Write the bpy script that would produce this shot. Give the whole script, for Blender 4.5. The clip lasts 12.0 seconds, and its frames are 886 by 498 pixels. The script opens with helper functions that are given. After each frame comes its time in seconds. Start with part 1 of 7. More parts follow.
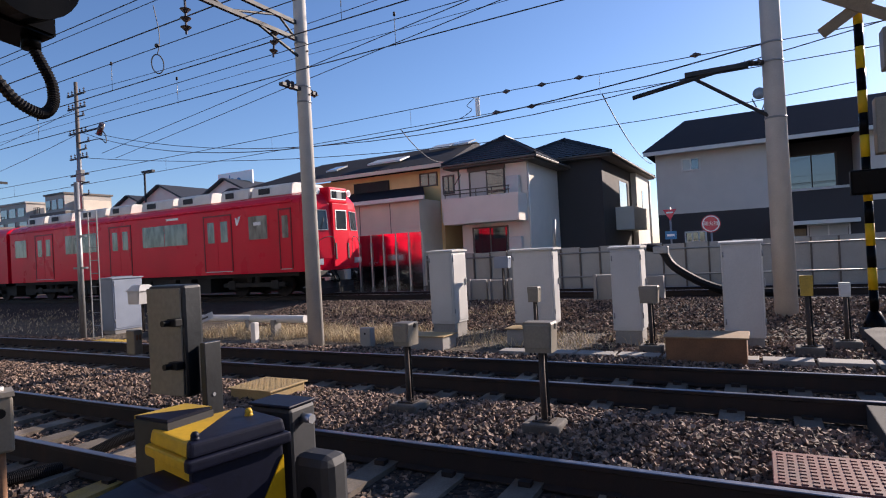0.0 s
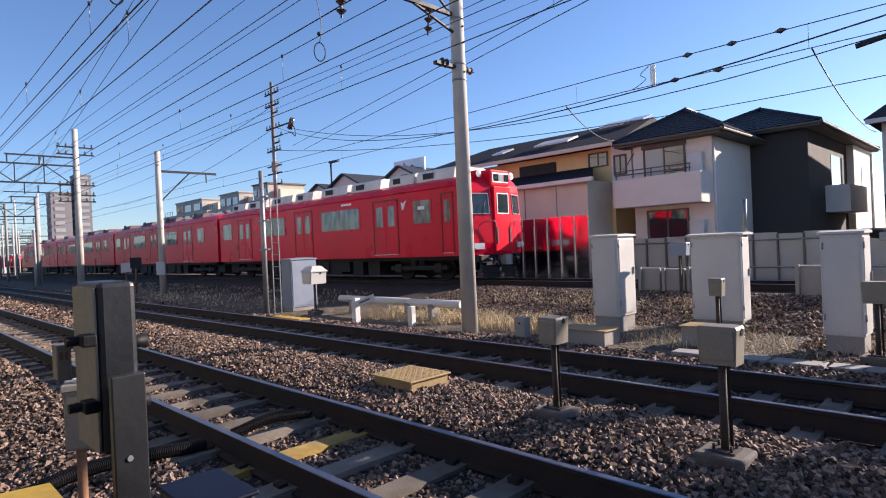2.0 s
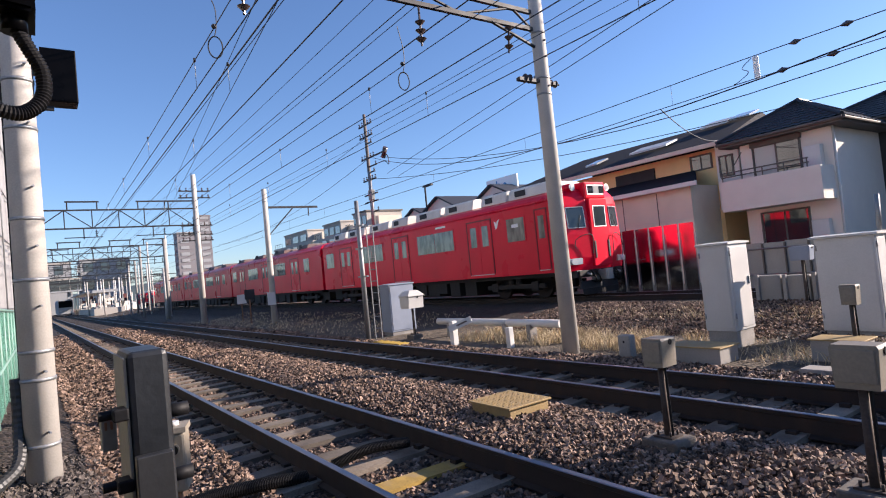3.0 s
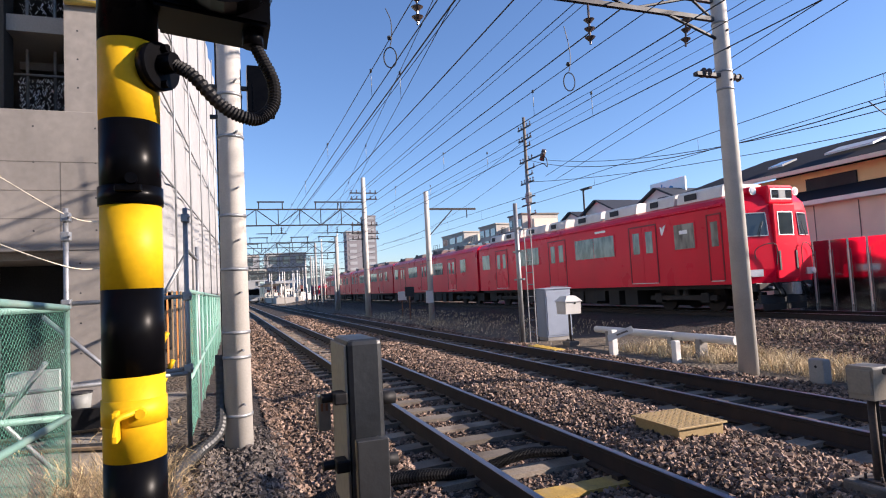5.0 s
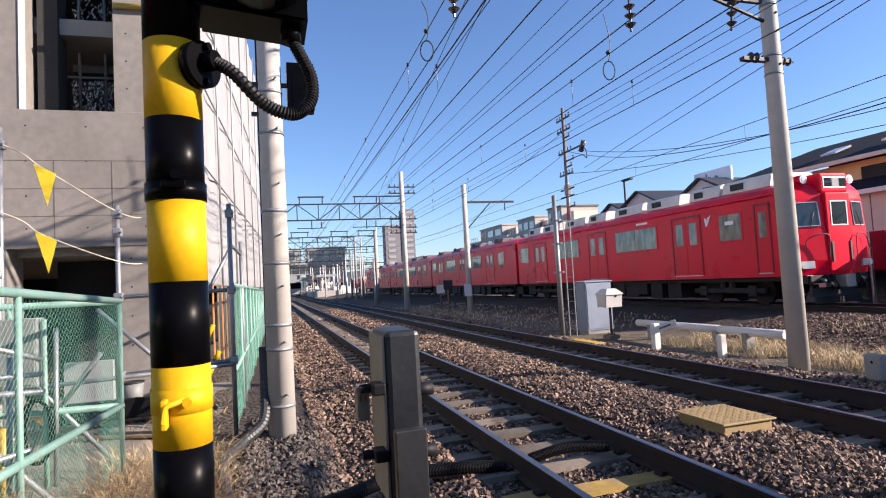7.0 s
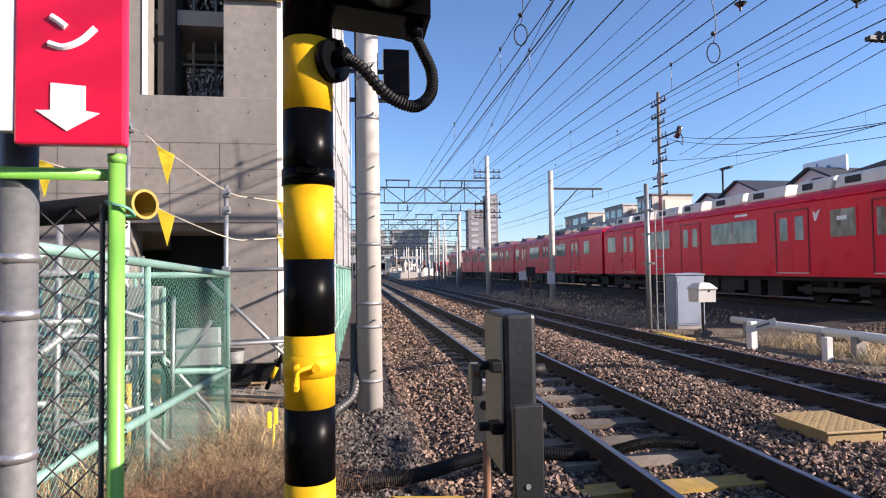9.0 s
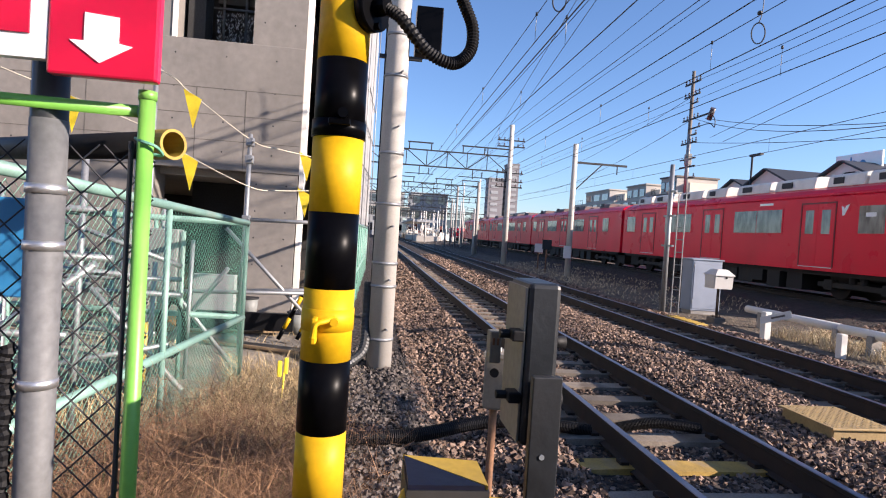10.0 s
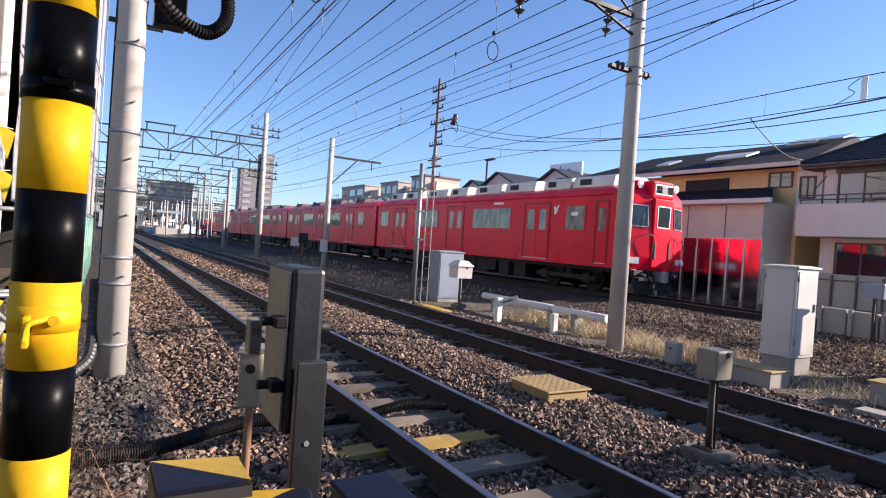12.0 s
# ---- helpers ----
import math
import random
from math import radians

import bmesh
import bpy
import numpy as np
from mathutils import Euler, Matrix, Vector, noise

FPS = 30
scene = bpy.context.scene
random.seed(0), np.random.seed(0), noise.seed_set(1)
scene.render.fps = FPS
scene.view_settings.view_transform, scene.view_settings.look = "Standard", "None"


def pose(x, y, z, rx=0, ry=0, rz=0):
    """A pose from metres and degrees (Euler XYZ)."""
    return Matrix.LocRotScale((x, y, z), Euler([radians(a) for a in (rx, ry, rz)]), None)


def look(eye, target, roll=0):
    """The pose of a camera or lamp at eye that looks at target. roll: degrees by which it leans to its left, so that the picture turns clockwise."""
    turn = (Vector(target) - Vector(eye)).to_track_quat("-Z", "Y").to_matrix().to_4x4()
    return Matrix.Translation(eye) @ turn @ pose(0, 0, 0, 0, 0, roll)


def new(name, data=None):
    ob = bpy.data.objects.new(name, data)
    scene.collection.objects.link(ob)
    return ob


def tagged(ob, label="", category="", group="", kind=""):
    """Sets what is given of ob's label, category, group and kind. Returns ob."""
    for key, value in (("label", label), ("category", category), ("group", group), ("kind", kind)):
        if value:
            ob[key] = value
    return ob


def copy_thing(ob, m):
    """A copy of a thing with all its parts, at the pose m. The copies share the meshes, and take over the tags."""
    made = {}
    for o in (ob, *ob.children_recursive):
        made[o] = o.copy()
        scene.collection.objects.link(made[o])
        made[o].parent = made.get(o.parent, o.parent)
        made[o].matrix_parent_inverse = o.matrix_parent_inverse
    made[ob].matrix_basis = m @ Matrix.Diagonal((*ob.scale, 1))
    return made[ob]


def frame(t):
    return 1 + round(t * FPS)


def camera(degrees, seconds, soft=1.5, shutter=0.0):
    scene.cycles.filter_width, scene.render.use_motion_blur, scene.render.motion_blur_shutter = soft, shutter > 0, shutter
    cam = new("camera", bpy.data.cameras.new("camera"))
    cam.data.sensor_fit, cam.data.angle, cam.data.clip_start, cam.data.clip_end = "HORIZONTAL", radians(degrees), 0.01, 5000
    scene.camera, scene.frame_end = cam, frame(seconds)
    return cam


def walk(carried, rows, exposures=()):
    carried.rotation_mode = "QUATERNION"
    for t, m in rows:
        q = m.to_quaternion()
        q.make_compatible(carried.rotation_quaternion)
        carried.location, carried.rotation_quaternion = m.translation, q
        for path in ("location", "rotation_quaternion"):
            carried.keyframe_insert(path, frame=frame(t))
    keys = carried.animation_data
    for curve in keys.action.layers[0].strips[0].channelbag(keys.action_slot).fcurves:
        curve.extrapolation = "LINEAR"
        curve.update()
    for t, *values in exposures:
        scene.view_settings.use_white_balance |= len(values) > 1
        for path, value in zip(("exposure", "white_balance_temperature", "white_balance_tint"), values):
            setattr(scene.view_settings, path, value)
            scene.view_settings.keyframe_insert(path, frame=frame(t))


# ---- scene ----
cam = camera(74.6, 12.0, soft=1.1)
PATH = [
    (0, (0.537, -0.258, 1.666), (-0.414, 1.501, 1.681), -3.0),
    (0.5, (0.495, -0.083, 1.650), (-0.403, 1.705, 1.667), -1.9),
    (1, (0.452, 0.001, 1.634), (-0.603, 1.700, 1.635), -1.5),
    (1.5, (0.342, 0.231, 1.645), (-0.826, 1.854, 1.609), -2.3),
    (2, (0.325, 0.460, 1.656), (-1.091, 1.873, 1.646), -2.5),
    (2.5, (0.245, 0.565, 1.674), (-1.274, 1.866, 1.706), -4.0),
    (3, (0.279, 0.616, 1.699), (-1.348, 1.777, 1.776), -5.6),
    (3.2, (0.305, 0.590, 1.664), (-1.383, 1.657, 1.765), -5.7),
    (4.8, (0.203, 0.567, 1.703), (-1.615, 1.391, 1.824), -3.3),
    (5, (0.207, 0.549, 1.702), (-1.663, 1.247, 1.829), -3.0),
    (5.5, (0.198, 0.535, 1.703), (-1.708, 1.129, 1.820), -2.6),
    (6, (0.201, 0.542, 1.703), (-1.713, 1.112, 1.808), -2.7),
    (6.5, (0.205, 0.554, 1.703), (-1.709, 1.123, 1.809), -3.0),
    (6.7, (0.202, 0.557, 1.701), (-1.712, 1.129, 1.811), -3.2),
    (8.5, (0.251, 0.481, 1.696), (-1.672, 1.015, 1.827), -1.2),
    (9, (0.255, 0.471, 1.702), (-1.722, 0.768, 1.771), -0.8),
    (9.5, (0.263, 0.446, 1.702), (-1.716, 0.737, 1.711), 1.4),
    (10, (0.229, 0.452, 1.696), (-1.756, 0.697, 1.645), 3.7),
    (10.5, (0.170, 0.458, 1.705), (-1.803, 0.785, 1.668), 4.0),
    (11, (0.076, 0.406, 1.690), (-1.843, 0.970, 1.667), 4.3),
    (11.5, (0.126, 0.396, 1.691), (-1.742, 1.111, 1.682), 4.4),
    (12, (0.221, 0.442, 1.678), (-1.499, 1.463, 1.662), 4.0),
]
walk(cam, [(t, look(eye, target, roll)) for t, eye, target, roll in PATH], exposures=[(0.0, 0.86, 6250, 20), (0.3, 0.76, 6250, 20), (0.6, 0.73, 6250, 20), (1.0, 0.90, 6250, 20), (1.5, 1.09, 6250, 20), (2.5, 1.18, 6250, 20), (3.2, 1.23, 6250, 20), (5.0, 1.29, 6250, 20), (8.5, 1.33, 6250, 20), (12.0, 1.33, 6250, 20)])

# ---- daylight: low winter sun from beyond the tracks ----
SUN = Vector((0.405, 0.87, 0.378)).normalized()
world = bpy.data.worlds.new("sky")
scene.world = world
world.use_nodes = True
wn = world.node_tree.nodes
sky = wn.new("ShaderNodeTexSky")
sky.sky_type, sky.sun_disc = "NISHITA", False
sky.sun_elevation = math.asin(SUN.z)
sky.sun_rotation = math.atan2(SUN.x, SUN.y)
sky.altitude, sky.air_density, sky.dust_density, sky.ozone_density = 0, 1.0, 0.3, 5.0
world.node_tree.links.new(sky.outputs[0], wn["Background"].inputs[0])
wn["Background"].inputs[1].default_value = 0.082
sun = new("sun", bpy.data.lights.new("sun", "SUN"))
sun.data.energy, sun.data.angle, sun.data.color = 5.0, radians(0.6), (1.0, 0.87, 0.70)
sun.matrix_world = look(SUN * 50, (0, 0, 0))


# ---- materials ----
def surf(name, color, rough=0.7, metal=0.0, var=0.25, scale=6.0, fine=60.0, bump=0.15, dist=0.01, spec=0.5, per=0.0, dirt=None, dirt_amount=0.3, coat=0.0):
    """A painted, mineral or metal surface with variation at two scales and a fine relief."""
    m = bpy.data.materials.new(name)
    m.use_nodes = True
    t = m.node_tree
    n, l = t.nodes, t.links
    b = n["Principled BSDF"]
    b.inputs["Roughness"].default_value, b.inputs["Metallic"].default_value = rough, metal
    b.inputs["Specular IOR Level"].default_value = spec
    b.inputs["Coat Weight"].default_value = coat
    co = n.new("ShaderNodeNewGeometry")
    big, small = n.new("ShaderNodeTexNoise"), n.new("ShaderNodeTexNoise")
    for node, s in ((big, scale), (small, fine)):
        node.inputs["Scale"].default_value = s
        node.inputs["Detail"].default_value = 4
        l.new(co.outputs["Position"], node.inputs["Vector"])
    mix = n.new("ShaderNodeMath")
    mix.operation = "ADD"
    l.new(big.outputs[0], mix.inputs[0])
    l.new(small.outputs[0], mix.inputs[1])
    ramp = n.new("ShaderNodeMapRange")
    ramp.inputs[1].default_value, ramp.inputs[2].default_value = 0.7, 1.3
    ramp.inputs[3].default_value, ramp.inputs[4].default_value = 1 - var, 1 + var
    l.new(mix.outputs[0], ramp.inputs[0])
    hsv = n.new("ShaderNodeHueSaturation")
    hsv.inputs["Color"].default_value = (*color, 1)
    if per:
        oi = n.new("ShaderNodeObjectInfo")
        pr = n.new("ShaderNodeMapRange")
        pr.inputs[3].default_value, pr.inputs[4].default_value = 1 - per, 1 + per
        l.new(oi.outputs["Random"], pr.inputs[0])
        mu = n.new("ShaderNodeMath")
        mu.operation = "MULTIPLY"
        l.new(pr.outputs[0], mu.inputs[0])
        l.new(ramp.outputs[0], mu.inputs[1])
        l.new(mu.outputs[0], hsv.inputs["Value"])
    else:
        l.new(ramp.outputs[0], hsv.inputs["Value"])
    last = hsv.outputs[0]
    if dirt:
        st = n.new("ShaderNodeTexNoise")
        st.inputs["Scale"].default_value, st.inputs["Detail"].default_value = scale * 0.6, 6
        mp = n.new("ShaderNodeMapping")
        mp.inputs["Scale"].default_value = (1, 1, 0.25)
        l.new(co.outputs["Position"], mp.inputs[0])
        l.new(mp.outputs[0], st.inputs["Vector"])
        rr = n.new("ShaderNodeMapRange")
        rr.inputs[1].default_value, rr.inputs[2].default_value = 0.5, 0.72
        rr.inputs[3].default_value, rr.inputs[4].default_value = 0, dirt_amount
        l.new(st.outputs[0], rr.inputs[0])
        mc = n.new("ShaderNodeMix")
        mc.data_type = "RGBA"
        l.new(rr.outputs[0], mc.inputs[0])
        l.new(last, mc.inputs[6])
        mc.inputs[7].default_value = (*dirt, 1)
        last = mc.outputs[2]
    l.new(last, b.inputs["Base Color"])
    rv = n.new("ShaderNodeMapRange")
    rv.inputs[3].default_value, rv.inputs[4].default_value = max(rough - 0.12, 0.03), min(rough + 0.12, 1)
    l.new(big.outputs[0], rv.inputs[0])
    l.new(rv.outputs[0], b.inputs["Roughness"])
    if bump:
        bp = n.new("ShaderNodeBump")
        bp.inputs["Strength"].default_value, bp.inputs["Distance"].default_value = bump, dist
        l.new(small.outputs[0], bp.inputs["Height"])
        l.new(bp.outputs[0], b.inputs["Normal"])
    return m


def islands(name, dark, light, rough=0.85, hue=0.0):
    """A heap of many small pieces, each with a tone of its own between dark and light."""
    m = bpy.data.materials.new(name)
    m.use_nodes = True
    n, l = m.node_tree.nodes, m.node_tree.links
    b = n["Principled BSDF"]
    b.inputs["Roughness"].default_value = rough
    g = n.new("ShaderNodeNewGeometry")
    r = n.new("ShaderNodeValToRGB")
    r.color_ramp.elements[0].color, r.color_ramp.elements[1].color = (*dark, 1), (*light, 1)
    if hue:
        e = r.color_ramp.elements.new(0.6)
        e.color = (dark[0] * 0.5 + light[0] * 0.5 + hue, dark[1] * 0.5 + light[1] * 0.5, dark[2] * 0.5 + light[2] * 0.45, 1)
    l.new(g.outputs["Random Per Island"], r.inputs[0])
    no = n.new("ShaderNodeTexNoise")
    no.inputs["Scale"].default_value, no.inputs["Detail"].default_value = 45, 4
    l.new(g.outputs["Position"], no.inputs["Vector"])
    mr = n.new("ShaderNodeMapRange")
    mr.inputs[3].default_value, mr.inputs[4].default_value = 0.6, 1.4
    l.new(no.outputs[0], mr.inputs[0])
    h = n.new("ShaderNodeHueSaturation")
    l.new(r.outputs[0], h.inputs["Color"])
    l.new(mr.outputs[0], h.inputs["Value"])
    l.new(h.outputs[0], b.inputs["Base Color"])
    bp = n.new("ShaderNodeBump")
    bp.inputs["Strength"].default_value, bp.inputs["Distance"].default_value = 0.4, 0.004
    l.new(no.outputs[0], bp.inputs["Height"])
    l.new(bp.outputs[0], b.inputs["Normal"])
    return m


def ground_surface():
    """Crushed stone along the tracks, brownish earth and dry grass roots elsewhere."""
    m = bpy.data.materials.new("ground")
    m.use_nodes = True
    n, l = m.node_tree.nodes, m.node_tree.links
    b = n["Principled BSDF"]
    b.inputs["Roughness"].default_value = 0.95
    g = n.new("ShaderNodeNewGeometry")
    vo = n.new("ShaderNodeTexVoronoi")
    vo.inputs["Scale"].default_value = 17
    l.new(g.outputs["Position"], vo.inputs["Vector"])
    sep = n.new("ShaderNodeSeparateColor")
    l.new(vo.outputs["Color"], sep.inputs[0])
    r = n.new("ShaderNodeValToRGB")
    # Near-black browns paint in the shade between the loose stones.
    r.color_ramp.elements[0].color, r.color_ramp.elements[1].color = (0.010, 0.006, 0.005, 1), (0.06, 0.042, 0.032, 1)
    e = r.color_ramp.elements.new(0.5)
    e.color = (0.024, 0.016, 0.012, 1)
    l.new(sep.outputs[0], r.inputs[0])
    earth = n.new("ShaderNodeTexNoise")
    earth.inputs["Scale"].default_value, earth.inputs["Detail"].default_value = 3, 8
    l.new(g.outputs["Position"], earth.inputs["Vector"])
    er = n.new("ShaderNodeValToRGB")
    er.color_ramp.elements[0].color, er.color_ramp.elements[1].color = (0.045, 0.034, 0.025, 1), (0.16, 0.125, 0.085, 1)
    er.color_ramp.elements[0].position, er.color_ramp.elements[1].position = 0.3, 0.7
    l.new(earth.outputs[0], er.inputs[0])
    xyz = n.new("ShaderNodeSeparateXYZ")
    l.new(g.outputs["Position"], xyz.inputs[0])
    wob = n.new("ShaderNodeMath")
    wob.operation = "MULTIPLY_ADD"
    wob.inputs[1].default_value = 1.2
    l.new(earth.outputs[0], wob.inputs[0])
    l.new(xyz.outputs[1], wob.inputs[2])
    zone = n.new("ShaderNodeValToRGB")
    zone.color_ramp.interpolation = "LINEAR"
    el = zone.color_ramp.elements
    el[0].position, el[0].color = 0.0, (0, 0, 0, 1)
    el[1].position, el[1].color = 1.0, (0, 0, 0, 1)
    for p, c in ((0.02, 0), (0.045, 1), (0.42, 1), (0.45, 0), (0.56, 0), (0.62, 1), (0.9, 1), (0.93, 0)):
        k = el.new(p)
        k.color = (c, c, c, 1)
    sc = n.new("ShaderNodeMath")
    sc.operation = "MULTIPLY"
    sc.inputs[1].default_value = 0.05
    l.new(wob.outputs[0], sc.inputs[0])
    l.new(sc.outputs[0], zone.inputs[0])
    mc = n.new("ShaderNodeMix")
    mc.data_type = "RGBA"
    l.new(zone.outputs[0], mc.inputs[0])
    l.new(er.outputs[0], mc.inputs[6])
    l.new(r.outputs[0], mc.inputs[7])
    l.new(mc.outputs[2], b.inputs["Base Color"])
    bp = n.new("ShaderNodeBump")
    bp.inputs["Strength"].default_value, bp.inputs["Distance"].default_value = 1.0, 0.05
    bp.invert = True
    l.new(vo.outputs["Distance"], bp.inputs["Height"])
    l.new(bp.outputs[0], b.inputs["Normal"])
    return m


def pane(name, tint, rough=0.04):
    m = bpy.data.materials.new(name)
    m.use_nodes = True
    b = m.node_tree.nodes["Principled BSDF"]
    b.inputs["Base Color"].default_value = (*tint, 1)
    b.inputs["Roughness"].default_value = rough
    b.inputs["Specular IOR Level"].default_value = 0.6
    b.inputs["Coat Weight"].default_value = 0.2
    b.inputs["Coat Roughness"].default_value = 0.02
    return m


M = {}
M["ground"] = ground_surface()
M["stone"] = islands("ballast stone", (0.008, 0.005, 0.004), (0.32, 0.225, 0.17), hue=0.016)
M["grey_stone"] = islands("pale path gravel", (0.008, 0.0065, 0.006), (0.17, 0.14, 0.12))
M["grass"] = islands("dry grass", (0.26, 0.18, 0.09), (0.80, 0.66, 0.42))
M["straw"] = islands("withered straw", (0.09, 0.055, 0.025), (0.62, 0.47, 0.25))
M["weed"] = islands("brown weed", (0.02, 0.008, 0.005), (0.34, 0.19, 0.10))
M["leaf"] = islands("green weed", (0.05, 0.08, 0.02), (0.16, 0.17, 0.06))
M["rail"] = surf("rail steel", (0.020, 0.013, 0.011), 0.8, 0.1, 0.3, 8, 90, 0.2, 0.003, dirt=(0.05, 0.024, 0.014), dirt_amount=0.5)
M["railtop"] = surf("worn rail head", (0.20, 0.20, 0.23), 0.38, 0.9, 0.15, 10, 80, 0.05)
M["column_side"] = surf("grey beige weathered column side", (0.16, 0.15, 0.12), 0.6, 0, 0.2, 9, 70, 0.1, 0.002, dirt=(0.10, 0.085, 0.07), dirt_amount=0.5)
M["sleeper"] = surf("concrete sleeper", (0.165, 0.137, 0.108), 0.9, 0, 0.3, 5, 70, 0.4, 0.006, per=0.3, dirt=(0.06, 0.042, 0.03), dirt_amount=0.8)
M["yellow_sleeper"] = surf("yellow painted sleeper", (0.34, 0.22, 0.05), 0.85, 0, 0.3, 8, 70, 0.4, 0.005, dirt=(0.25, 0.2, 0.14), dirt_amount=0.6)
M["concrete"] = surf("grey concrete", (0.27, 0.255, 0.235), 0.88, 0, 0.16, 1.2, 40, 0.2, 0.006, dirt=(0.24, 0.22, 0.2), dirt_amount=0.5)
M["fresh_concrete"] = surf("fresh shuttered concrete", (0.205, 0.187, 0.168), 0.85, 0, 0.16, 0.9, 7, 0.12, 0.006, dirt=(0.13, 0.118, 0.105), dirt_amount=0.75)
M["joint_grey"] = surf("dark formwork seam", (0.10, 0.09, 0.08), 0.9, 0, 0.3, 4, 40, 0.1)
M["pole"] = surf("spun concrete pole", (0.46, 0.435, 0.40), 0.8, 0, 0.12, 3, 60, 0.15, 0.003, dirt=(0.36, 0.34, 0.31), dirt_amount=0.5)
M["red"] = surf("scarlet train paint", (0.74, 0.0045, 0.03), 0.30, 0, 0.08, 0.7, 30, 0.02, 0.002, coat=0.04, spec=0.2, dirt=(0.36, 0.01, 0.02), dirt_amount=0.3)
M["cream"] = surf("cream roof equipment", (0.70, 0.68, 0.62), 0.6, 0, 0.1, 2, 30, 0.05, dirt=(0.35, 0.32, 0.28), dirt_amount=0.4)
M["roofgrey"] = surf("dusty roof cloth", (0.16, 0.13, 0.12), 0.85, 0, 0.2, 2, 30, 0.2)
M["under"] = surf("dusty underframe", (0.018, 0.015, 0.014), 0.75, 0.2, 0.35, 4, 40, 0.3, 0.01, dirt=(0.05, 0.034, 0.024), dirt_amount=0.5)
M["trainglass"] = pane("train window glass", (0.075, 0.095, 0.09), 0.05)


def paint_view_behind(m):
    """Paints soft upright streaks into the glass colour for seats, straps and daylight behind."""
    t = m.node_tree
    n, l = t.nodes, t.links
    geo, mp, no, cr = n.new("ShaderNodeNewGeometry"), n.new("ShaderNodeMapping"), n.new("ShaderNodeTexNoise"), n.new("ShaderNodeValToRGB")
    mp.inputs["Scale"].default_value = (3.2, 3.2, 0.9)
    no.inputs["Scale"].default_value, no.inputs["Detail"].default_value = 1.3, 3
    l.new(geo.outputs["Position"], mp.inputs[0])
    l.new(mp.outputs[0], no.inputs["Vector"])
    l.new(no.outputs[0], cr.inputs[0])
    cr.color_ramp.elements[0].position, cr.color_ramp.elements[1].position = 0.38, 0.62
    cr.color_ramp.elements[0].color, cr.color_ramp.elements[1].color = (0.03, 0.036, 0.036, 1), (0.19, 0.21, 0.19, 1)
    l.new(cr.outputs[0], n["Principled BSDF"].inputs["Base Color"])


paint_view_behind(M["trainglass"])
M["frontglass"] = pane("cab window glass", (0.03, 0.04, 0.045), 0.04)
M["glass"] = pane("house window glass", (0.03, 0.034, 0.038), 0.03)
M["glass"].node_tree.nodes["Principled BSDF"].inputs["Coat Weight"].default_value = 1.0
M["glass"].node_tree.nodes["Principled BSDF"].inputs["Coat IOR"].default_value = 1.9
M["curtain"] = pane("curtained window glass", (0.42, 0.42, 0.40), 0.12)
M["alu"] = surf("brushed aluminium", (0.55, 0.55, 0.56), 0.4, 0.85, 0.1, 6, 90, 0.05)
M["galv"] = surf("galvanised steel", (0.26, 0.27, 0.28), 0.5, 0.6, 0.18, 12, 60, 0.08, 0.002, dirt=(0.3, 0.28, 0.25), dirt_amount=0.3)
M["dull_zinc"] = surf("dull weathered zinc", (0.125, 0.128, 0.132), 0.68, 0.15, 0.22, 5, 50, 0.12, 0.003, dirt=(0.15, 0.15, 0.15), dirt_amount=0.6)
M["darksteel"] = surf("dark painted steel", (0.014, 0.015, 0.018), 0.6, 0.0, 0.25, 6, 60, 0.1, 0.003)
M["grey_paint"] = surf("grey painted steel", (0.026, 0.028, 0.029), 0.5, 0.1, 0.15, 7, 60, 0.12, 0.003, dirt=(0.08, 0.075, 0.07), dirt_amount=0.5)
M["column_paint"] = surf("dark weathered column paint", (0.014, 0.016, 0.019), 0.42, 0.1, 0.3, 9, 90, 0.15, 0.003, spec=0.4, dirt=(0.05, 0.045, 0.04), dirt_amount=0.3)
M["boxgrey"] = surf("dull grey meter box", (0.2, 0.21, 0.2), 0.6, 0, 0.15, 3, 60, 0.06, dirt=(0.14, 0.13, 0.11), dirt_amount=0.4)
M["lightgrey"] = surf("light grey enamel", (0.55, 0.55, 0.53), 0.5, 0, 0.1, 3, 60, 0.06, dirt=(0.32, 0.29, 0.26), dirt_amount=0.4)
M["cabinet"] = surf("white cabinet paint", (0.50, 0.49, 0.47), 0.5, 0, 0.07, 2.5, 50, 0.05, dirt=(0.42, 0.40, 0.36), dirt_amount=0.45)
M["beige"] = surf("beige signal paint", (0.20, 0.175, 0.135), 0.55, 0, 0.15, 5, 50, 0.08, dirt=(0.28, 0.23, 0.18), dirt_amount=0.5)
M["bluegrey"] = surf("blue grey cabinet paint", (0.20, 0.235, 0.30), 0.5, 0, 0.1, 3, 50, 0.05, dirt=(0.25, 0.25, 0.26), dirt_amount=0.4)
M["black"] = surf("black paint", (0.0018, 0.0018, 0.0024), 0.30, 0, 0.25, 5, 60, 0.01, 0.002, spec=0.06, dirt=(0.006, 0.006, 0.006), dirt_amount=0.4)
M["yellow"] = surf("warning yellow paint", (0.54, 0.32, 0.004), 0.5, 0, 0.1, 5, 60, 0.03, 0.002, spec=0.16, dirt=(0.40, 0.24, 0.03), dirt_amount=0.4)
M["dull_yellow"] = surf("weathered yellow paint", (0.40, 0.26, 0.03), 0.55, 0, 0.2, 9, 60, 0.15, 0.003, dirt=(0.3, 0.2, 0.06), dirt_amount=0.5)
M["rubber"] = surf("black rubber", (0.004, 0.004, 0.005), 0.6, 0, 0.25, 9, 60, 0.1, spec=0.25)
